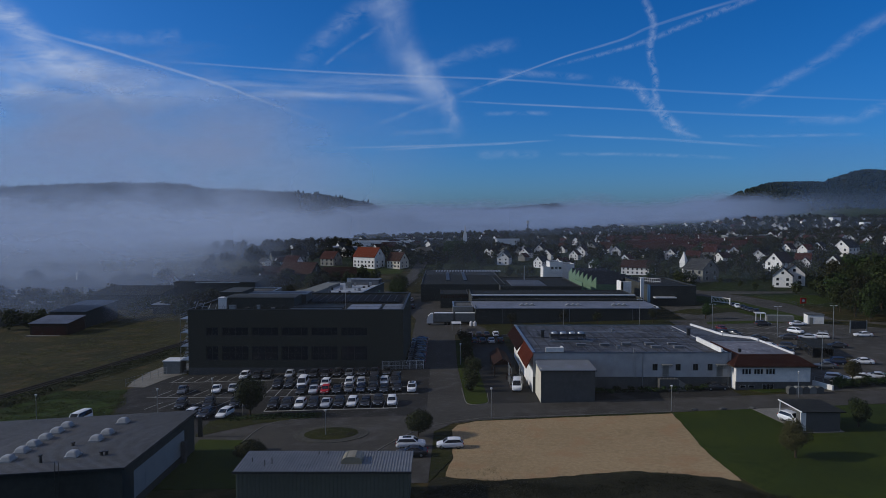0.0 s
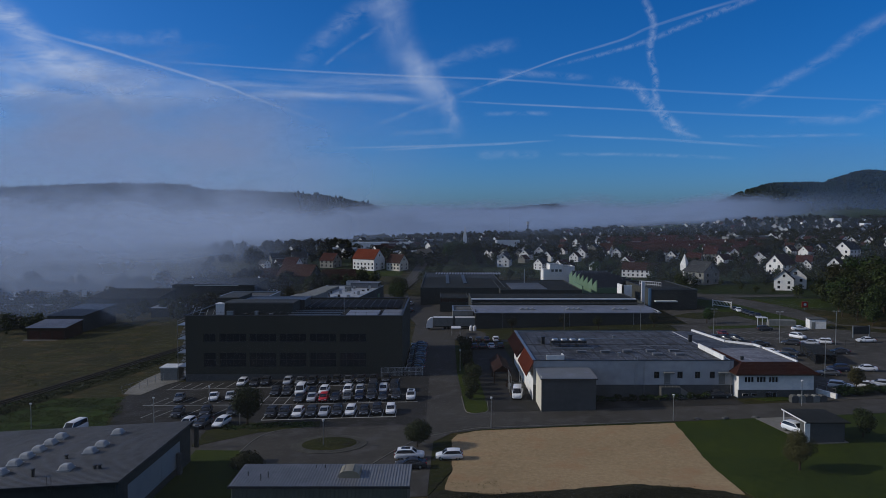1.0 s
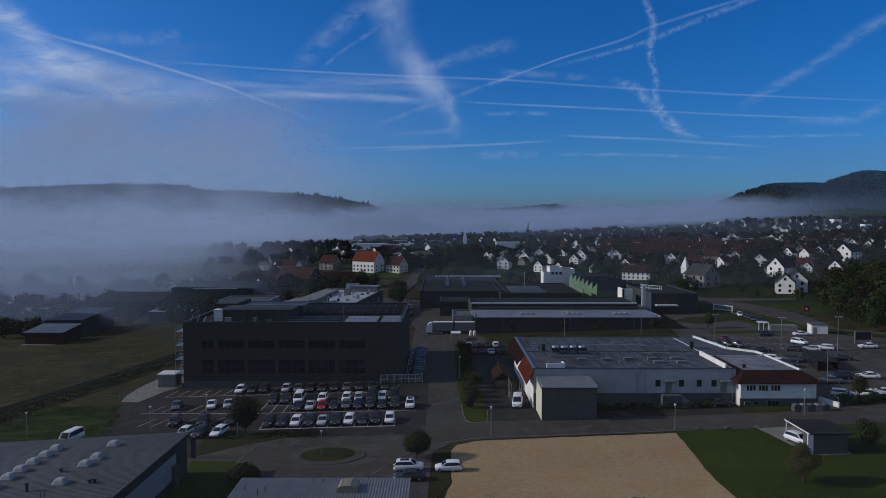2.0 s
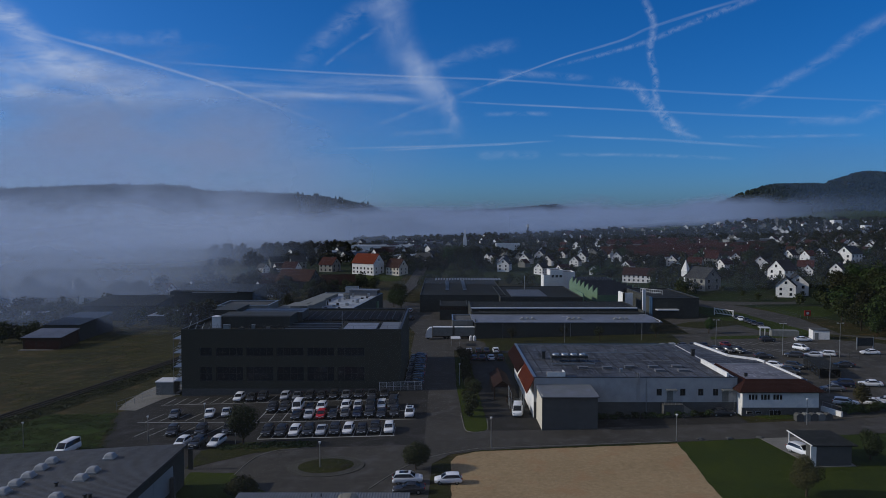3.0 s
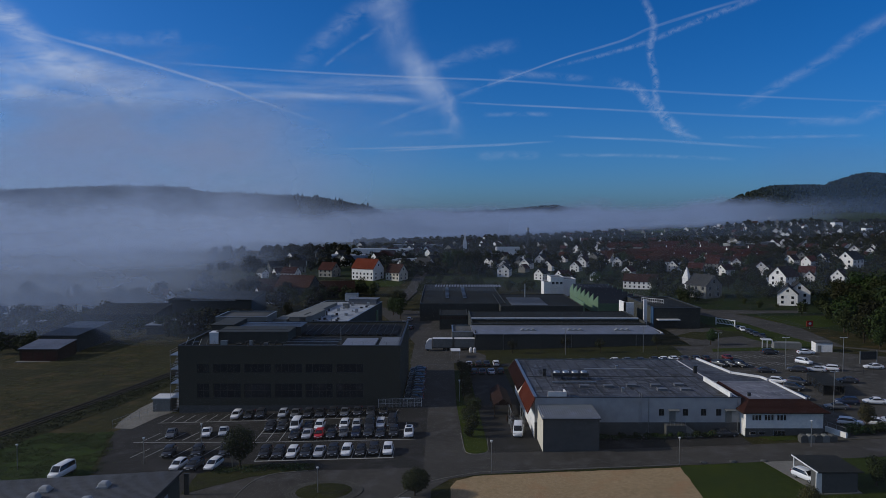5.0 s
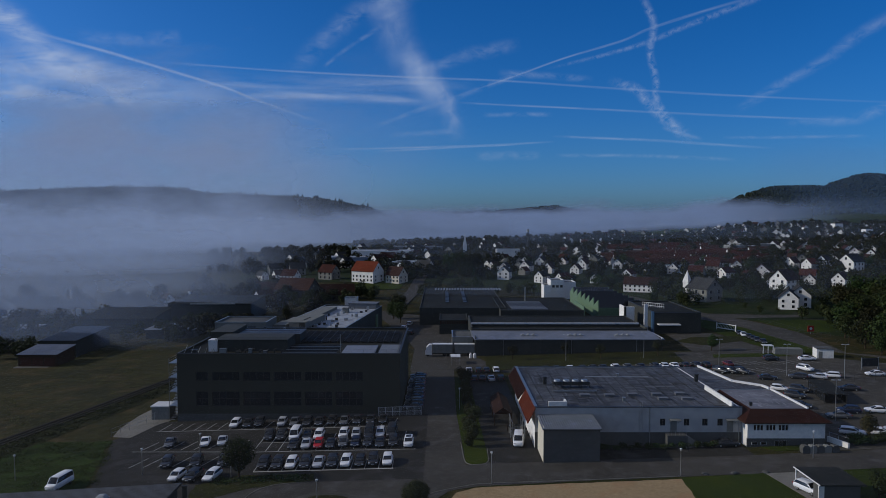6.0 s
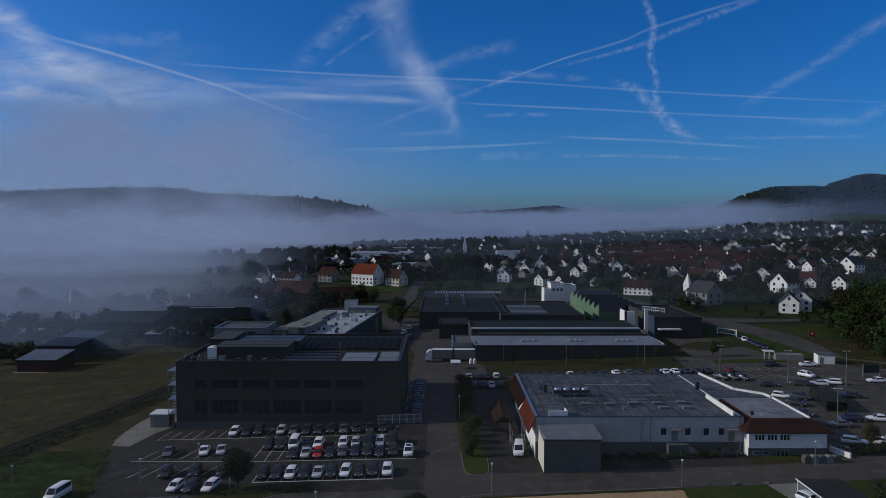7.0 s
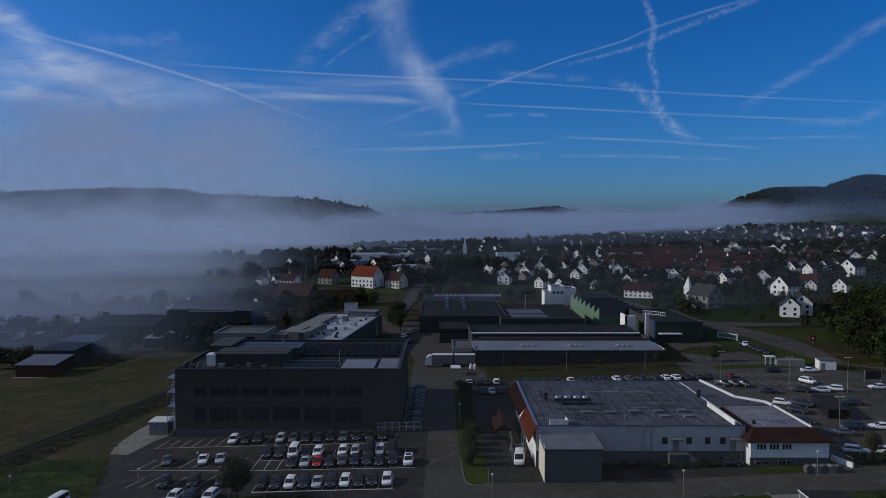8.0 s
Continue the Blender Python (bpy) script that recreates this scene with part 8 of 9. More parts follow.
            far_tree(x, y, size)
        else:
            rest.append((x, y, size))
    # the roofs too far off to tell apart
    verts, faces, slots, mats, count = [], [], [], [], 0
    for k, x, y, turn, s in distant:
        place_m = np.array(on_ground(x, y, turn) @ Matrix.Scale(s, 4))
        for nm, me, loc, rot in H_FAR[k][:2]:
            if me.materials[0] not in mats:
                mats.append(me.materials[0])
            co = np.empty(len(me.vertices) * 3)
            me.vertices.foreach_get("co", co)
            verts.append(co.reshape(-1, 3) @ place_m[:3, :3].T + place_m[:3, 3])
            faces += [[i + count for i in p.vertices] for p in me.polygons]
            slots += [mats.index(me.materials[0])] * len(me.polygons)
            count += len(me.vertices)
    me = bpy.data.meshes.new("distant_houses")
    me.from_pydata(np.concatenate(verts).tolist(), [], faces)
    for m in mats:
        me.materials.append(m)
    me.polygons.foreach_set("material_index", slots)
    tagged(new("distant_houses", me), "distant white houses with red and grey roofs", "houses", kind="stuff")
    joined_trees("town_trees", rest, "dark leafy trees between the houses of the town", 300)


town()
for x0, x1, y0, y1, h, wl, rf in ((585, 597, 1024, 1036, 10, "wall_white", "roof_grey"), (549, 558, 891, 901, 10, "wall_white", "roof_grey"), (298, 334, 690, 712, 7, "wall_grey", "roof_pale"), (50, 72, 640, 650, 11, "wall_white", "roof_grey"), (276, 300, 660, 676, 7, "wall_grey", "roof_pale")):
    flat_hall("town_block", "pale flat-roofed block among the houses", x0, x1, y0, y1, h, M[wl], M[rf], 0.3, M["white_metal"], base=gz(x0, y0))


# ---------------------------------------------------------------- woods on the hills
def hill_woods():
    r = random.Random(5)
    verts, faces = [], []

    def conifer(x, y, h, w):
        z = terrain(x, y) - 1
        i = len(verts)
        n = 6
        a0 = r.uniform(0, 6)
        for zz, ww in ((0.05, 0.8), (0.35, 1.0), (0.7, 0.55)):
            for k in range(n):
                a = a0 + k * math.tau / n
                q = w * ww * r.uniform(0.7, 1.25)
                verts.append((x + q * math.cos(a), y + q * math.sin(a), z + h * (zz + r.uniform(-0.06, 0.06))))
        verts.append((x, y, z + h))
        for s in range(2):
            for k in range(n):
                j = (k + 1) % n
                faces.append((i + s * n + k, i + s * n + j, i + (s + 1) * n + j, i + (s + 1) * n + k))
        for k in range(n):
            faces.append((i + 2 * n + k, i + 2 * n + (k + 1) % n, i + 3 * n))
    for k in range(22000):
        left = k % 2
        if left:
            x, y = r.uniform(-1900, 120), 1620 - abs(r.gauss(0, 210))
            if y < 1200:
                continue
            x = x if r.random() < 0.8 else r.uniform(-1100, -100)
        else:
            x, y = r.uniform(540, 1750), 1640 + r.uniform(-350, 60)
            if y < 1260:
                continue
        if terrain(x, y) - gz(x, y) < 9 + 8 * noise.noise((x * 0.006, y * 0.006, 3)):
            continue
        conifer(x, y, r.uniform(5, 8.5) + (6 if left and r.random() < 0.05 else 0), r.uniform(2.8, 4.6))
    for k in range(500):
        x = r.uniform(-250, 900)
        conifer(x, 3300 - abs(r.gauss(0, 120)), r.uniform(8, 12), r.uniform(9, 14))
    me = bpy.data.meshes.new("hill_woods")
    me.from_pydata(verts, [], faces)
    me.materials.append(M["leaf_hill"])
    ob = new("hill_woods", me)
    tagged(ob, "dark mixed woods covering the valley hills", "woods", kind="stuff")


hill_woods()


# ---------------------------------------------------------------- contrails and high cloud
def vapour(name, glow, wisp, seed, across=0.5, along=6.0, free=0.0, stretch=0.55):
    """Thin ice cloud: soft towards its edges, broken into fibres."""
    m, n, l, b = nodes_of(name)
    out = n["Material Output"]
    uv = n.new("ShaderNodeUVMap")
    uv.uv_map = "UVMap"
    sep = n.new("ShaderNodeSeparateXYZ")
    l.new(uv.outputs["UV"], sep.inputs["Vector"])

    def math_node(op, a, c=0.0):
        k = n.new("ShaderNodeMath")
        k.operation = op
        for i, v in enumerate((a, c)):
            if isinstance(v, (int, float)):
                k.inputs[i].default_value = v
            else:
                l.new(v, k.inputs[i])
        return k.outputs[0]
    mp = n.new("ShaderNodeMapping")
    mp.inputs["Scale"].default_value = (along, across * 4, 1)
    mp.inputs["Location"].default_value = (seed * 3.1, seed * 1.7, 0)
    if free:
        sky_uv = n.new("ShaderNodeUVMap")
        sky_uv.uv_map = "Degrees"
        mp.inputs["Scale"].default_value = (free * stretch, free, 1)
        l.new(sky_uv.outputs["UV"], mp.inputs["Vector"])
    else:
        l.new(uv.outputs["UV"], mp.inputs["Vector"])
    ns = n.new("ShaderNodeTexNoise")
    ns.inputs["Scale"].default_value, ns.inputs["Detail"].default_value, ns.inputs["Roughness"].default_value, ns.inputs["Distortion"].default_value = 1.0, 7, 0.6, 0.6
    l.new(mp.outputs["Vector"], ns.inputs["Vector"])
    v = math_node('ABSOLUTE', math_node('SUBTRACT', sep.outputs["Y"], 0.5))
    edge = n.new("ShaderNodeMapRange")
    edge.interpolation_type = 'SMOOTHSTEP'
    for nm, w in (("From Min", 0.0), ("From Max", 0.5), ("To Min", 1.0), ("To Max", 0.0)):
        edge.inputs[nm].default_value = w
    l.new(v, edge.inputs["Value"])
    u = math_node('ABSOLUTE', math_node('SUBTRACT', sep.outputs["X"], 0.5))
    end = n.new("ShaderNodeMapRange")
    end.interpolation_type = 'SMOOTHSTEP'
    for nm, w in (("From Min", 0.28), ("From Max", 0.5), ("To Min", 1.0), ("To Max", 0.0)):
        end.inputs[nm].default_value = w
    l.new(u, end.inputs["Value"])
    fib = n.new("ShaderNodeMapRange")
    for nm, w in (("From Min", 0.5 - 0.24 + 0.20 * max(0, wisp - 0.6)), ("From Max", 0.5 + 0.24), ("To Min", 1.0 - min(1.0, wisp)), ("To Max", 1.0)):
        fib.inputs[nm].default_value = w
    l.new(ns.outputs["Fac"], fib.inputs["Value"])
    a = math_node('MULTIPLY', math_node('MULTIPLY', math_node('POWER', edge.outputs["Result"], 1.3), end.outputs["Result"]), math_node('MULTIPLY', fib.outputs["Result"], glow))
    cl = n.new("ShaderNodeClamp")
    l.new(a, cl.inputs["Value"])
    tr, em, mx = n.new("ShaderNodeBsdfTransparent"), n.new("ShaderNodeEmission"), n.new("ShaderNodeMixShader")
    em.inputs["Color"].default_value, em.inputs["Strength"].default_value = (0.70, 0.80, 1.0, 1), CLOUD_LIGHT
    l.new(cl.outputs["Result"], mx.inputs["Fac"])
    l.new(tr.outputs[0], mx.inputs[1])
    l.new(em.outputs[0], mx.inputs[2])
    l.new(mx.outputs[0], out.inputs["Surface"])
    n.remove(b)
    return m


CLOUD_LIGHT = 0.60
SKY_EYE = Vector((0.2, 3.5, 41.0))


def streak(name, line, width, mat, label, dist, w_end=None):
    """A ribbon of cloud far away, along a line of (azimuth, elevation) in degrees; width in degrees."""
    pts = [Vector(p) for p in line]
    sub = []
    n = 10
    for k in range(len(pts) - 1):
        p0, p1, p2, p3 = pts[max(k - 1, 0)], pts[k], pts[k + 1], pts[min(k + 2, len(pts) - 1)]
        for j in range(n):
            t = j / n
            sub.append(0.5 * ((2 * p1) + (p2 - p0) * t + (2 * p0 - 5 * p1 + 4 * p2 - p3) * t * t + (3 * p1 - p0 - 3 * p2 + p3) * t ** 3))
    sub.append(pts[-1])
    w_end = width if w_end is None else w_end
    bm = bmesh.new()
    uv = bm.loops.layers.uv.new("UVMap")
    deg = bm.loops.layers.uv.new("Degrees")
    rows, spots = [], []
    N = len(sub)
    for k, p in enumerate(sub):
        d = (sub[min(k + 1, N - 1)] - sub[max(k - 1, 0)]).normalized()
        s = Vector((-d.y, d.x))
        w = (width + (w_end - width) * k / (N - 1)) / 2
        row = []
        for e in (-1, 1):
            q = p + s * w * e
            spots.append(q)
            a, el = radians(q.x), radians(q.y)
            row.append(bm.verts.new(SKY_EYE + dist * Vector((math.sin(a) * math.cos(el), math.cos(a) * math.cos(el), math.sin(el)))))
        rows.append(row)
    for k in range(N - 1):
        f = bm.faces.new((rows[k][0], rows[k + 1][0], rows[k + 1][1], rows[k][1]))
        for lp, c in zip(f.loops, ((k / (N - 1), 0), ((k + 1) / (N - 1), 0), ((k + 1) / (N - 1), 1), (k / (N - 1), 1))):
            lp[uv].uv = c
        for lp, i in zip(f.loops, (2 * k, 2 * k + 2, 2 * k + 3, 2 * k + 1)):
            lp[deg].uv = spots[i]
    single(name, bm, mat, label, "cloud", "contrails", "structure")


V = {
    "thin": vapour("contrail_thin", 0.31, 0.8, 1, 0.4, 12),
    "faint": vapour("contrail_faint", 0.22, 1.0, 2, free=1.2),
    "puffy": vapour("contrail_puffy", 0.27, 1.0, 3, free=2.6, stretch=0.9),
    "bright": vapour("contrail_bright", 0.48, 0.5, 7, 0.4, 12),
    "twist": vapour("contrail_twist", 0.40, 1.0, 8, free=2.0, stretch=0.9),
    "broad": vapour("cirrus_broad", 0.85, 0.95, 4, free=0.75, stretch=0.36),
    "plume": vapour("cirrus_plume", 0.36, 0.85, 5, free=0.42, stretch=1.0),
    "core": vapour("cirrus_core", 0.46, 0.9, 9, free=0.9, stretch=1.0),
    "wisp": vapour("cirrus_wisp", 0.40, 1.0, 6, free=1.3, stretch=0.10),
}
STREAKS = [
    # long trails from side to side
    ("thin", 0.30, 0.26, [(-24.6, 11.85), (-17.47, 11.89), (-3.94, 11.66), (5.43, 11.28), (14.54, 10.37), (24.14, 9.25), (36.0, 7.75)]),
    ("thin", 0.28, None, [(-0.5, 9.72), (10.06, 9.07), (18.88, 8.29), (31.0, 7.05)]),
    ("thin", 0.34, None, [(8.8, 6.83), (14.14, 6.49), (18.06, 6.18), (26.0, 5.3)]),
    ("thin", 0.28, None, [(-11.0, 5.68), (-1.6, 5.99), (4.05, 6.16), (9.5, 6.38)]),
    ("thin", 0.24, None, [(-6.0, 5.6), (0.76, 5.95), (6.5, 6.18)]),
    # the falling trail and the double rising one
    ("bright", 0.44, 0.34, [(-33.5, 13.6), (-26.87, 12.48), (-24.4, 11.97), (-21.64, 11.34), (-17.49, 10.31), (-15.34, 9.55), (-8.6, 7.4)]),
    ("thin", 0.22, 0.40, [(-0.6, 9.6), (5.43, 11.5), (10.03, 12.96), (14.49, 14.02), (16.66, 14.79), (20.83, 15.74), (27.5, 16.9)]),
    ("puffy", 0.40, 0.9, [(8.2, 12.1), (12.74, 12.97), (16.24, 13.74), (19.61, 14.84), (22.84, 15.76), (27.0, 16.9)]),
    ("faint", 0.60, 0.8, [(-7.2, 7.1), (-2.07, 8.98), (0.75, 9.85), (4.04, 11.08), (8.0, 12.3)]),
    # the upright, twisted trail
    ("twist", 1.0, 0.8, [(15.2, 19.0), (16.42, 16.45), (16.95, 14.98), (16.68, 13.12), (17.14, 10.97), (17.38, 9.15), (19.6, 6.0)]),
    ("twist", 1.1, 1.6, [(13.3, 11.1), (15.63, 10.32), (16.51, 9.36), (17.6, 8.22), (20.3, 5.8)]),
    ("faint", 0.5, None, [(17.6, 7.3), (19.19, 6.71), (20.8, 6.2)]),
    # soft trails at the far side
    ("faint", 1.1, 1.6, [(22.6, 8.0), (25.49, 9.64), (28.97, 11.44), (31.38, 13.06), (36.5, 15.4)]),
    ("faint", 1.0, 1.5, [(26.0, 7.2), (30.49, 7.08), (32.02, 7.52), (36.0, 9.2)]),
    ("faint", 0.5, None, [(9.0, 5.25), (15.92, 5.09), (23.5, 4.55)]),
    ("faint", 0.4, None, [(22.0, 6.3), (26.89, 6.09), (32.0, 5.9)]),
    # feathered band between the left cloud and the plume
    ("wisp", 1.5, 1.2, [(-24.0, 9.3), (-15.33, 9.80), (-10.42, 9.95), (-5.81, 9.93), (-0.8, 9.6)]),
    ("thin", 0.8, 0.6, [(-18.0, 9.7), (-10.42, 9.98), (-5.81, 9.95), (-1.4, 9.7)]),
    ("wisp", 2.6, 1.6, [(-25.0, 10.4), (-13.12, 10.74), (-6.74, 11.03), (3.0, 11.0)]),
    # the plume of cirrus
    ("plume", 5.6, 3.6, [(-5.6, 22.5), (-4.39, 16.64), (-3.5, 13.87), (-1.6, 11.2), (0.2, 8.6)]),
    ("core", 3.3, 2.3, [(-3.4, 14.4), (-1.7, 11.9), (-0.25, 10.3), (0.45, 9.2), (1.3, 6.3)]),
    ("faint", 2.0, 1.6, [(-3.0, 11.0), (0.75, 13.02), (6.6, 14.2)]),
    ("faint", 2.4, 2.8, [(-13.0, 11.2), (-7.63, 16.13), (-4.39, 17.48), (0.5, 20.0)]),
    ("faint", 0.5, 0.6, [(-10.0, 12.1), (-7.88, 13.77), (-4.8, 15.7)]),
    # the cloud mass at the left
    ("broad", 6.6, 3.0, [(-42.0, 11.6), (-36.51, 10.89), (-32.72, 10.52), (-29.28, 10.43), (-24.83, 10.02), (-15.0, 9.0)]),
    ("broad", 4.6, 2.4, [(-40.0, 16.9), (-35.17, 14.83), (-32.31, 13.67), (-30.64, 12.4), (-28.54, 11.48), (-21.0, 10.4)]),
    ("broad", 3.0, 2.0, [(-38.0, 8.9), (-34.7, 9.09), (-30.72, 8.92), (-27.51, 8.59), (-20.0, 9.1)]),
    ("thin", 0.4, None, [(-37.5, 8.4), (-32.09, 8.82), (-29.67, 8.89), (-24.5, 8.95)]),
    ("faint", 1.6, None, [(-28.0, 13.2), (-23.99, 13.3), (-20.5, 14.0)]),
    # small puffs
    ("faint", 1.0, 0.8, [(4.4, 11.95), (8.21, 11.66), (12.4, 11.2)]),
    ("faint", 1.3, 1.0, [(2.6, 5.28), (5.46, 5.27), (8.2, 5.26)]),
    ("faint", 0.8, None, [(-4.6, 6.95), (-1.84, 7.1), (1.0, 7.3)]),
    ("faint", 0.6, None, [(3.2, 8.6), (6.15, 8.62), (9.2, 8.55)]),
]
for k, (kind, w, we, line) in enumerate(STREAKS):
    streak("contrail" if kind in ("thin", "faint", "puffy", "bright", "twist") else "cirrus_cloud", line, w, V[kind],
           "thin white contrail across the blue sky" if kind in ("thin", "faint", "puffy", "bright", "twist") else "feathery white cirrus cloud in the blue sky", 4300 + 12 * k, we)


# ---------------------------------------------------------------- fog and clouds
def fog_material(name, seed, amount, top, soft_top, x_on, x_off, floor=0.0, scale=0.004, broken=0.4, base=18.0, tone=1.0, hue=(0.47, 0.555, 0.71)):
    """Mist: white vapour with its blue sky light put into hue, thinning upward between top and top + soft_top and from
    x_on towards x_off, broken by soft billows.
    """
    m, n, l, b = nodes_of(name)
    out = n["Material Output"]
    tc = n.new("ShaderNodeTexCoord")
    sep = n.new("ShaderNodeSeparateXYZ")
    l.new(tc.outputs["Object"], sep.inputs["Vector"])
    mp = n.new("ShaderNodeMapping")
    mp.inputs["Location"].default_value = (seed * 13.7, seed * 5.1, 0)
    mp.inputs["Scale"].default_value = (scale * 0.6, scale, scale * 1.8)
    l.new(tc.outputs["Object"], mp.inputs["Vector"])
    ns = n.new("ShaderNodeTexNoise")
    ns.inputs["Scale"].default_value, ns.inputs["Detail"].default_value, ns.inputs["Roughness"].default_value = 1.0, 6, 0.58
    l.new(mp.outputs["Vector"], ns.inputs["Vector"])

    def math_node(op, a, c):
        k = n.new("ShaderNodeMath")
        k.operation = op
        for i, v in enumerate((a, c)):
            if isinstance(v, (int, float)):
                k.inputs[i].default_value = v
            else:
                l.new(v, k.inputs[i])
        return k.outputs[0]

    def smooth(v, a, c, t0, t1):
        k = n.new("ShaderNodeMapRange")
        k.interpolation_type = 'SMOOTHSTEP'
        for nm, w in (("From Min", a), ("From Max", c), ("To Min", t0), ("To Max", t1)):
            k.inputs[nm].default_value = w
        l.new(v, k.inputs["Value"])
        return k.outputs["Result"]
    bump_z = math_node('MULTIPLY', math_node('SUBTRACT', ns.outputs["Fac"], 0.5), soft_top * 1.6)
    z = math_node('SUBTRACT', sep.outputs["Z"], bump_z)
    up = smooth(z, top, top + soft_top, 1.0, 0.0)
    side = smooth(math_node('ADD', sep.outputs["X"], math_node('MULTIPLY', math_node('SUBTRACT', ns.outputs["Fac"], 0.5), abs(x_off - x_on) * 0.5)), min(x_on, x_off), max(x_on, x_off), *((1.0, floor) if x_on < x_off else (floor, 1.0)))
    bil = smooth(ns.outputs["Fac"], 0.25, 0.7, 1.0 - broken, 1.1)
    over = math_node('SUBTRACT', sep.outputs["Z"], math_node('MULTIPLY', sep.outputs["X"], SLOPE))
    foot = smooth(math_node('SUBTRACT', over, math_node('MULTIPLY', bump_z, 0.35)), -2.0, base, 0.0, 1.0)
    up = math_node('MULTIPLY', up, foot)
    a = math_node('MULTIPLY', math_node('MULTIPLY', up, side), math_node('MULTIPLY', bil, amount))
    cl = n.new("ShaderNodeClamp")
    l.new(a, cl.inputs["Value"])
    tr = n.new("ShaderNodeBsdfTransparent")
    df, tl, mx2 = n.new("ShaderNodeBsdfDiffuse"), n.new("ShaderNodeBsdfTranslucent"), n.new("ShaderNodeMixShader")
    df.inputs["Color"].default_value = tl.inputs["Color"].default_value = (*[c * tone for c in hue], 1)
    # Fixed normal makes the whole sheet catch the sun alike.
    nm = n.new("ShaderNodeCombineXYZ")
    for i, c in enumerate((-0.42, -0.70, 0.58)):
        nm.inputs[i].default_value = c
    l.new(nm.outputs[0], df.inputs["Normal"])
    mx2.inputs["Fac"].default_value = 0.12
    l.new(df.outputs[0], mx2.inputs[1])
    l.new(tl.outputs[0], mx2.inputs[2])
    mx = n.new("ShaderNodeMixShader")
    l.new(cl.outputs["Result"], mx.inputs["Fac"])
    l.new(tr.outputs[0], mx.inputs[1])
    l.new(mx2.outputs[0], mx.inputs[2])
    l.new(mx.outputs[0], out.inputs["Surface"])
    n.remove(b)
    return m


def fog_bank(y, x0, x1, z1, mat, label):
    """A flat tinted sheet that stands in for mist across the valley."""
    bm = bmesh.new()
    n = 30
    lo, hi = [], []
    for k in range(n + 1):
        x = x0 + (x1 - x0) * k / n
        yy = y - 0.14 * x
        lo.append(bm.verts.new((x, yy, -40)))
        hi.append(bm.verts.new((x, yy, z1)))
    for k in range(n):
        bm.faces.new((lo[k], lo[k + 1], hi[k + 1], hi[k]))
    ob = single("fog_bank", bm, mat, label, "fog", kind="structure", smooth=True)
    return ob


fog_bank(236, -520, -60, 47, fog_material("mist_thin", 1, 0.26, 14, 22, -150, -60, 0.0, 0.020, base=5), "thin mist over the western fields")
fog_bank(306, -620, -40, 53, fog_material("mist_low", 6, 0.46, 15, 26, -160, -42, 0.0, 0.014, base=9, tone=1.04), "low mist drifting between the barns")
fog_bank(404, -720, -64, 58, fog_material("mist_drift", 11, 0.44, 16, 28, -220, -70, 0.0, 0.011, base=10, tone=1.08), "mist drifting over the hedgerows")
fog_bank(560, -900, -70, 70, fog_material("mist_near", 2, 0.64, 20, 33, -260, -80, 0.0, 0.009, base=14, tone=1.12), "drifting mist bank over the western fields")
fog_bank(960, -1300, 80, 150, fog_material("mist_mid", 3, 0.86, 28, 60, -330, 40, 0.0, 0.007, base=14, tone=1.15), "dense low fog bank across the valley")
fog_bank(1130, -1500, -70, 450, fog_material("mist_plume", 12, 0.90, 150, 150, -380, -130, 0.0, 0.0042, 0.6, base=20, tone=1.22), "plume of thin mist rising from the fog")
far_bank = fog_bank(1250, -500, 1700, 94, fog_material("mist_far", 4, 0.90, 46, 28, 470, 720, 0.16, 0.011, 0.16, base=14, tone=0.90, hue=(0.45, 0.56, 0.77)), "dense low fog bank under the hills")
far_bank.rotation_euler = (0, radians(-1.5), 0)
# The hill's blue haze is painted by this tinted sheet.
fog_bank(1400, 420, 1700, 240, fog_material("haze_hill", 13, 0.15, 150, 60, 700, 560, 0.0, 0.006, 0.3, base=12, hue=(0.30, 0.50, 0.86)), "tinted sheet painting blue haze before the wooded hill")
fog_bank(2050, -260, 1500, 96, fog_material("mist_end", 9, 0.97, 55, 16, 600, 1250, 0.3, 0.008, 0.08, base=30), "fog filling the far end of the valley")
# Pale haze behind the hills, painted by a brighter sheet.
fog_bank(2700, -3200, 320, 1300, fog_material("haze_high", 5, 0.74, 220, 560, -900, 250, 0.0, 0.0024, base=1, tone=1.4), "tinted sheet painting high thin haze behind the hills")
# Tinted sheets paint haze over halls and town and lift dark tones.
fog_bank(346, -34, 420, 48, fog_material("haze_halls", 8, 0.06, 18, 22, 30, -60, 0.0, 0.012, 0.3, base=6), "tinted sheet painting faint blue haze over the halls")
fog_bank(640, -80, 700, 64, fog_material("haze_town", 10, 0.075, 22, 28, 40, 200, 0.35, 0.008, 0.3, base=10), "tinted sheet painting faint blue haze over the town")
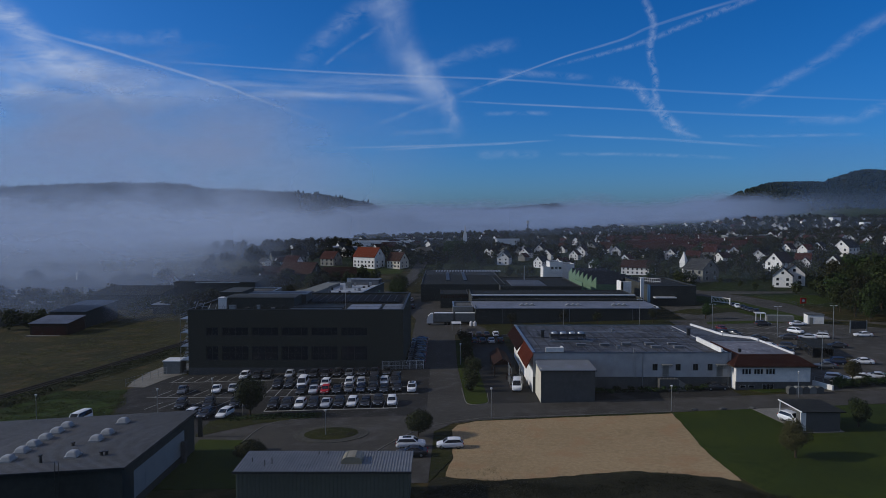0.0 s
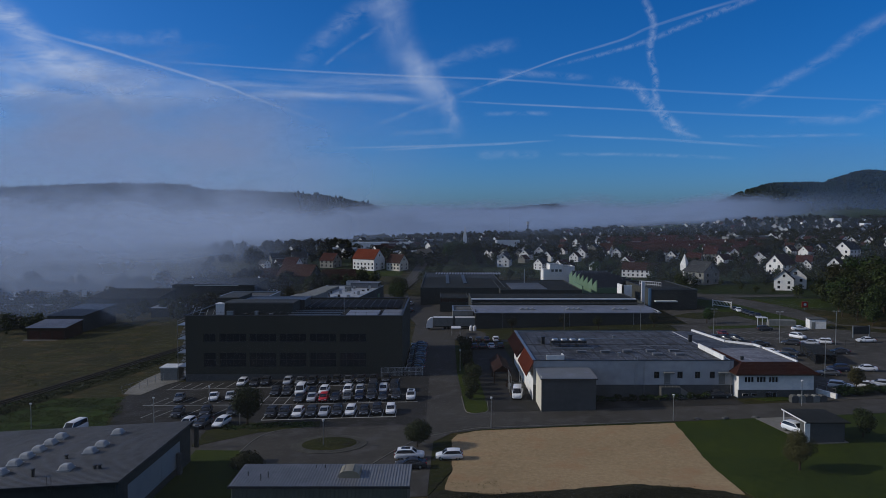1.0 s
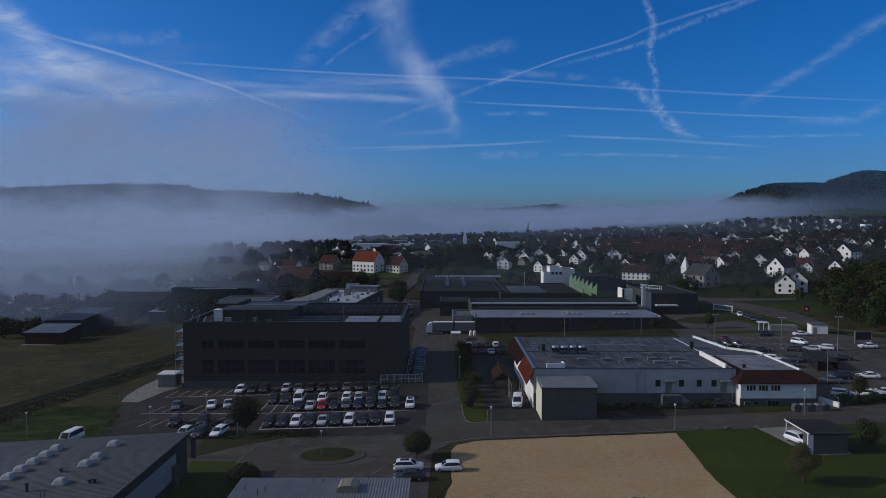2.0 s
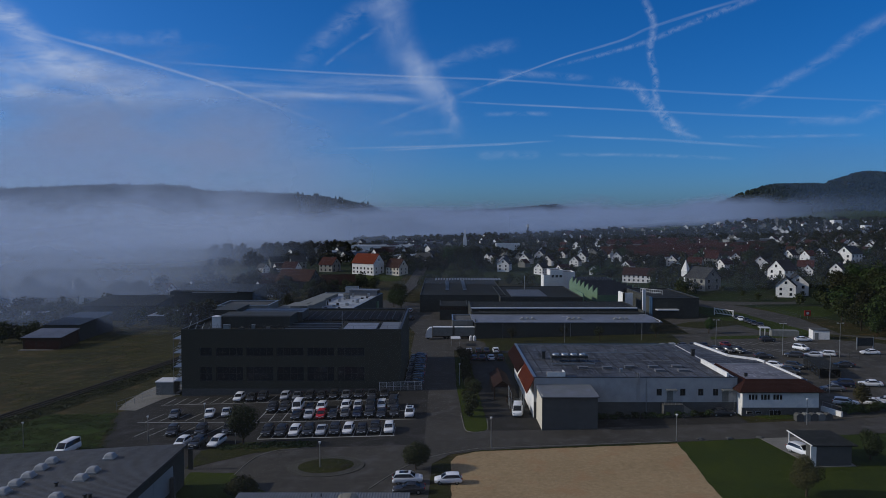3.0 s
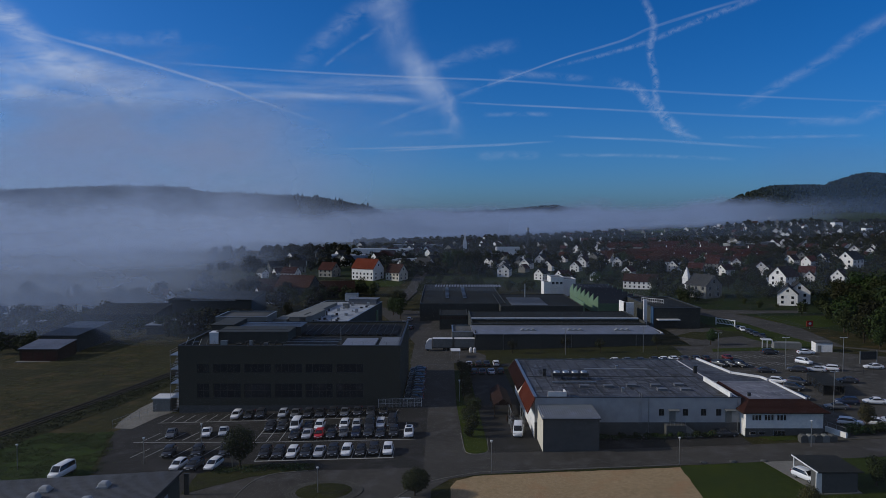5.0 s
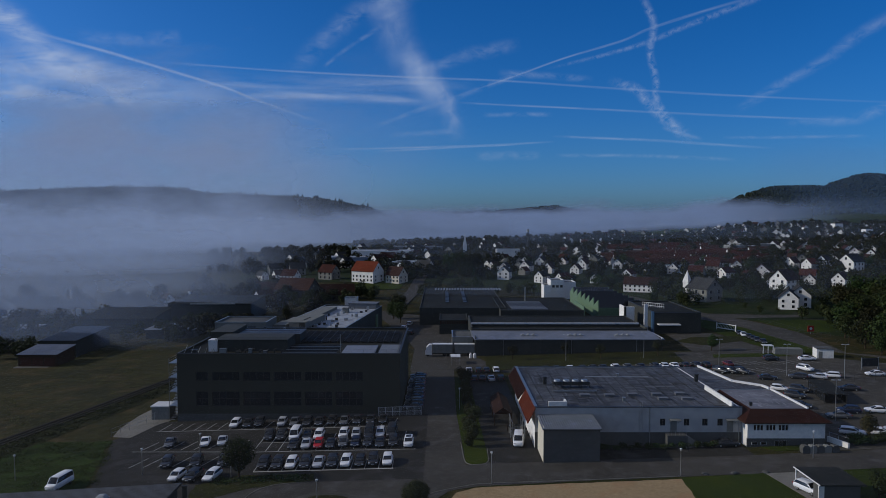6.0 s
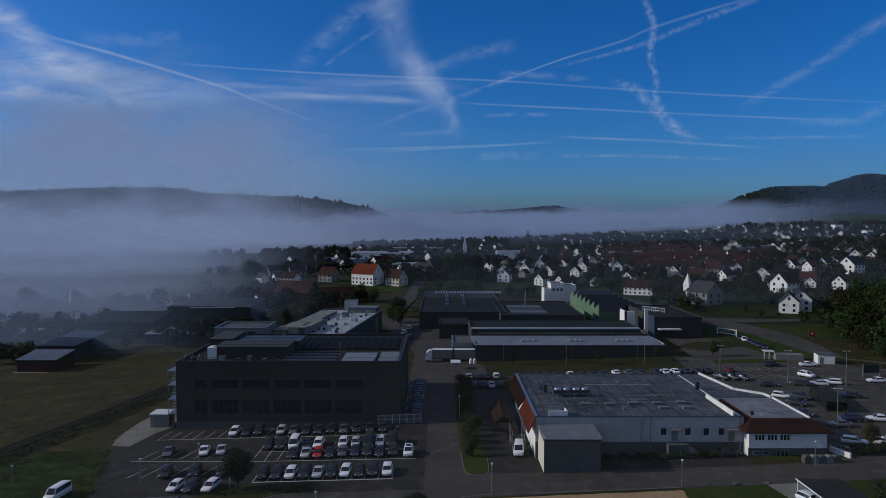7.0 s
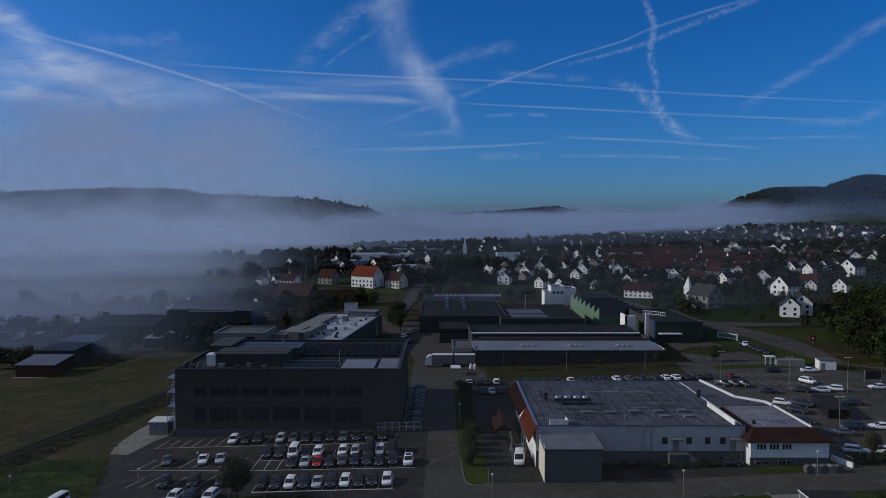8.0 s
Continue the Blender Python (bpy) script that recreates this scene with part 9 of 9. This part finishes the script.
fog_bank(880, 84, 900, 66, fog_material("haze_far", 14, 0.15, 24, 30, 90, 1200, 0.75, 0.007, 0.4, base=24, hue=(0.42, 0.55, 0.78)), "tinted sheet painting blue haze over the far end of the town")
# Sheet added in front of the yards to lift their dark tones.
fog_bank(76, -140, 140, 40, fog_material("haze_near", 7, 0.020, 26, 12, -900, 900, 0.9, 0.02, 0.1, base=1, hue=(0.60, 0.61, 0.60)), "added thin sheet that lifts dark tones over the yards")


def veil():
    """An added unseen sheet overhead and behind, sunlit, that neutralises the blue sky fill."""
    m, n, l, b = nodes_of("cirrus_veil")
    tc, mp, ns = n.new("ShaderNodeTexCoord"), n.new("ShaderNodeMapping"), n.new("ShaderNodeTexNoise")
    mp.inputs["Scale"].default_value = (0.0006, 0.0016, 1)
    ns.inputs["Scale"].default_value, ns.inputs["Detail"].default_value = 1.0, 6
    l.new(tc.outputs["Object"], mp.inputs["Vector"])
    l.new(mp.outputs["Vector"], ns.inputs["Vector"])
    mr = n.new("ShaderNodeMapRange")
    mr.inputs["From Min"].default_value, mr.inputs["From Max"].default_value = 0.3, 0.7
    mr.inputs["To Min"].default_value, mr.inputs["To Max"].default_value = VEIL - 0.2, VEIL + 0.2
    l.new(ns.outputs["Fac"], mr.inputs["Value"])
    tr, tl, mx = n.new("ShaderNodeBsdfTransparent"), n.new("ShaderNodeBsdfTranslucent"), n.new("ShaderNodeMixShader")
    tl.inputs["Color"].default_value = VEIL_TONE
    l.new(mr.outputs["Result"], mx.inputs["Fac"])
    l.new(tr.outputs[0], mx.inputs[1])
    l.new(tl.outputs[0], mx.inputs[2])
    l.new(mx.outputs[0], n["Material Output"].inputs["Surface"])
    n.remove(b)
    bm = bmesh.new()
    xs, ys = [-1900 + 890 * k for k in range(11)], [-9000 + 1000 * k for k in range(11)]
    grid = [[bm.verts.new((x, y, 1250 + 60 * noise.noise((x * 0.001, y * 0.001, 5)))) for x in xs] for y in ys]
    for r in range(10):
        for c in range(10):
            bm.faces.new((grid[r][c], grid[r][c + 1], grid[r + 1][c + 1], grid[r + 1][c]))
    single("cirrus_veil", bm, m, "unseen white sheet overhead, added to whiten the sky's fill light", "cloud", kind="structure", smooth=True)


# Cover and tone of the added sheet set the neutral fill light.
VEIL, VEIL_TONE = 0.72, (0.66, 0.63, 0.58, 1)
veil()
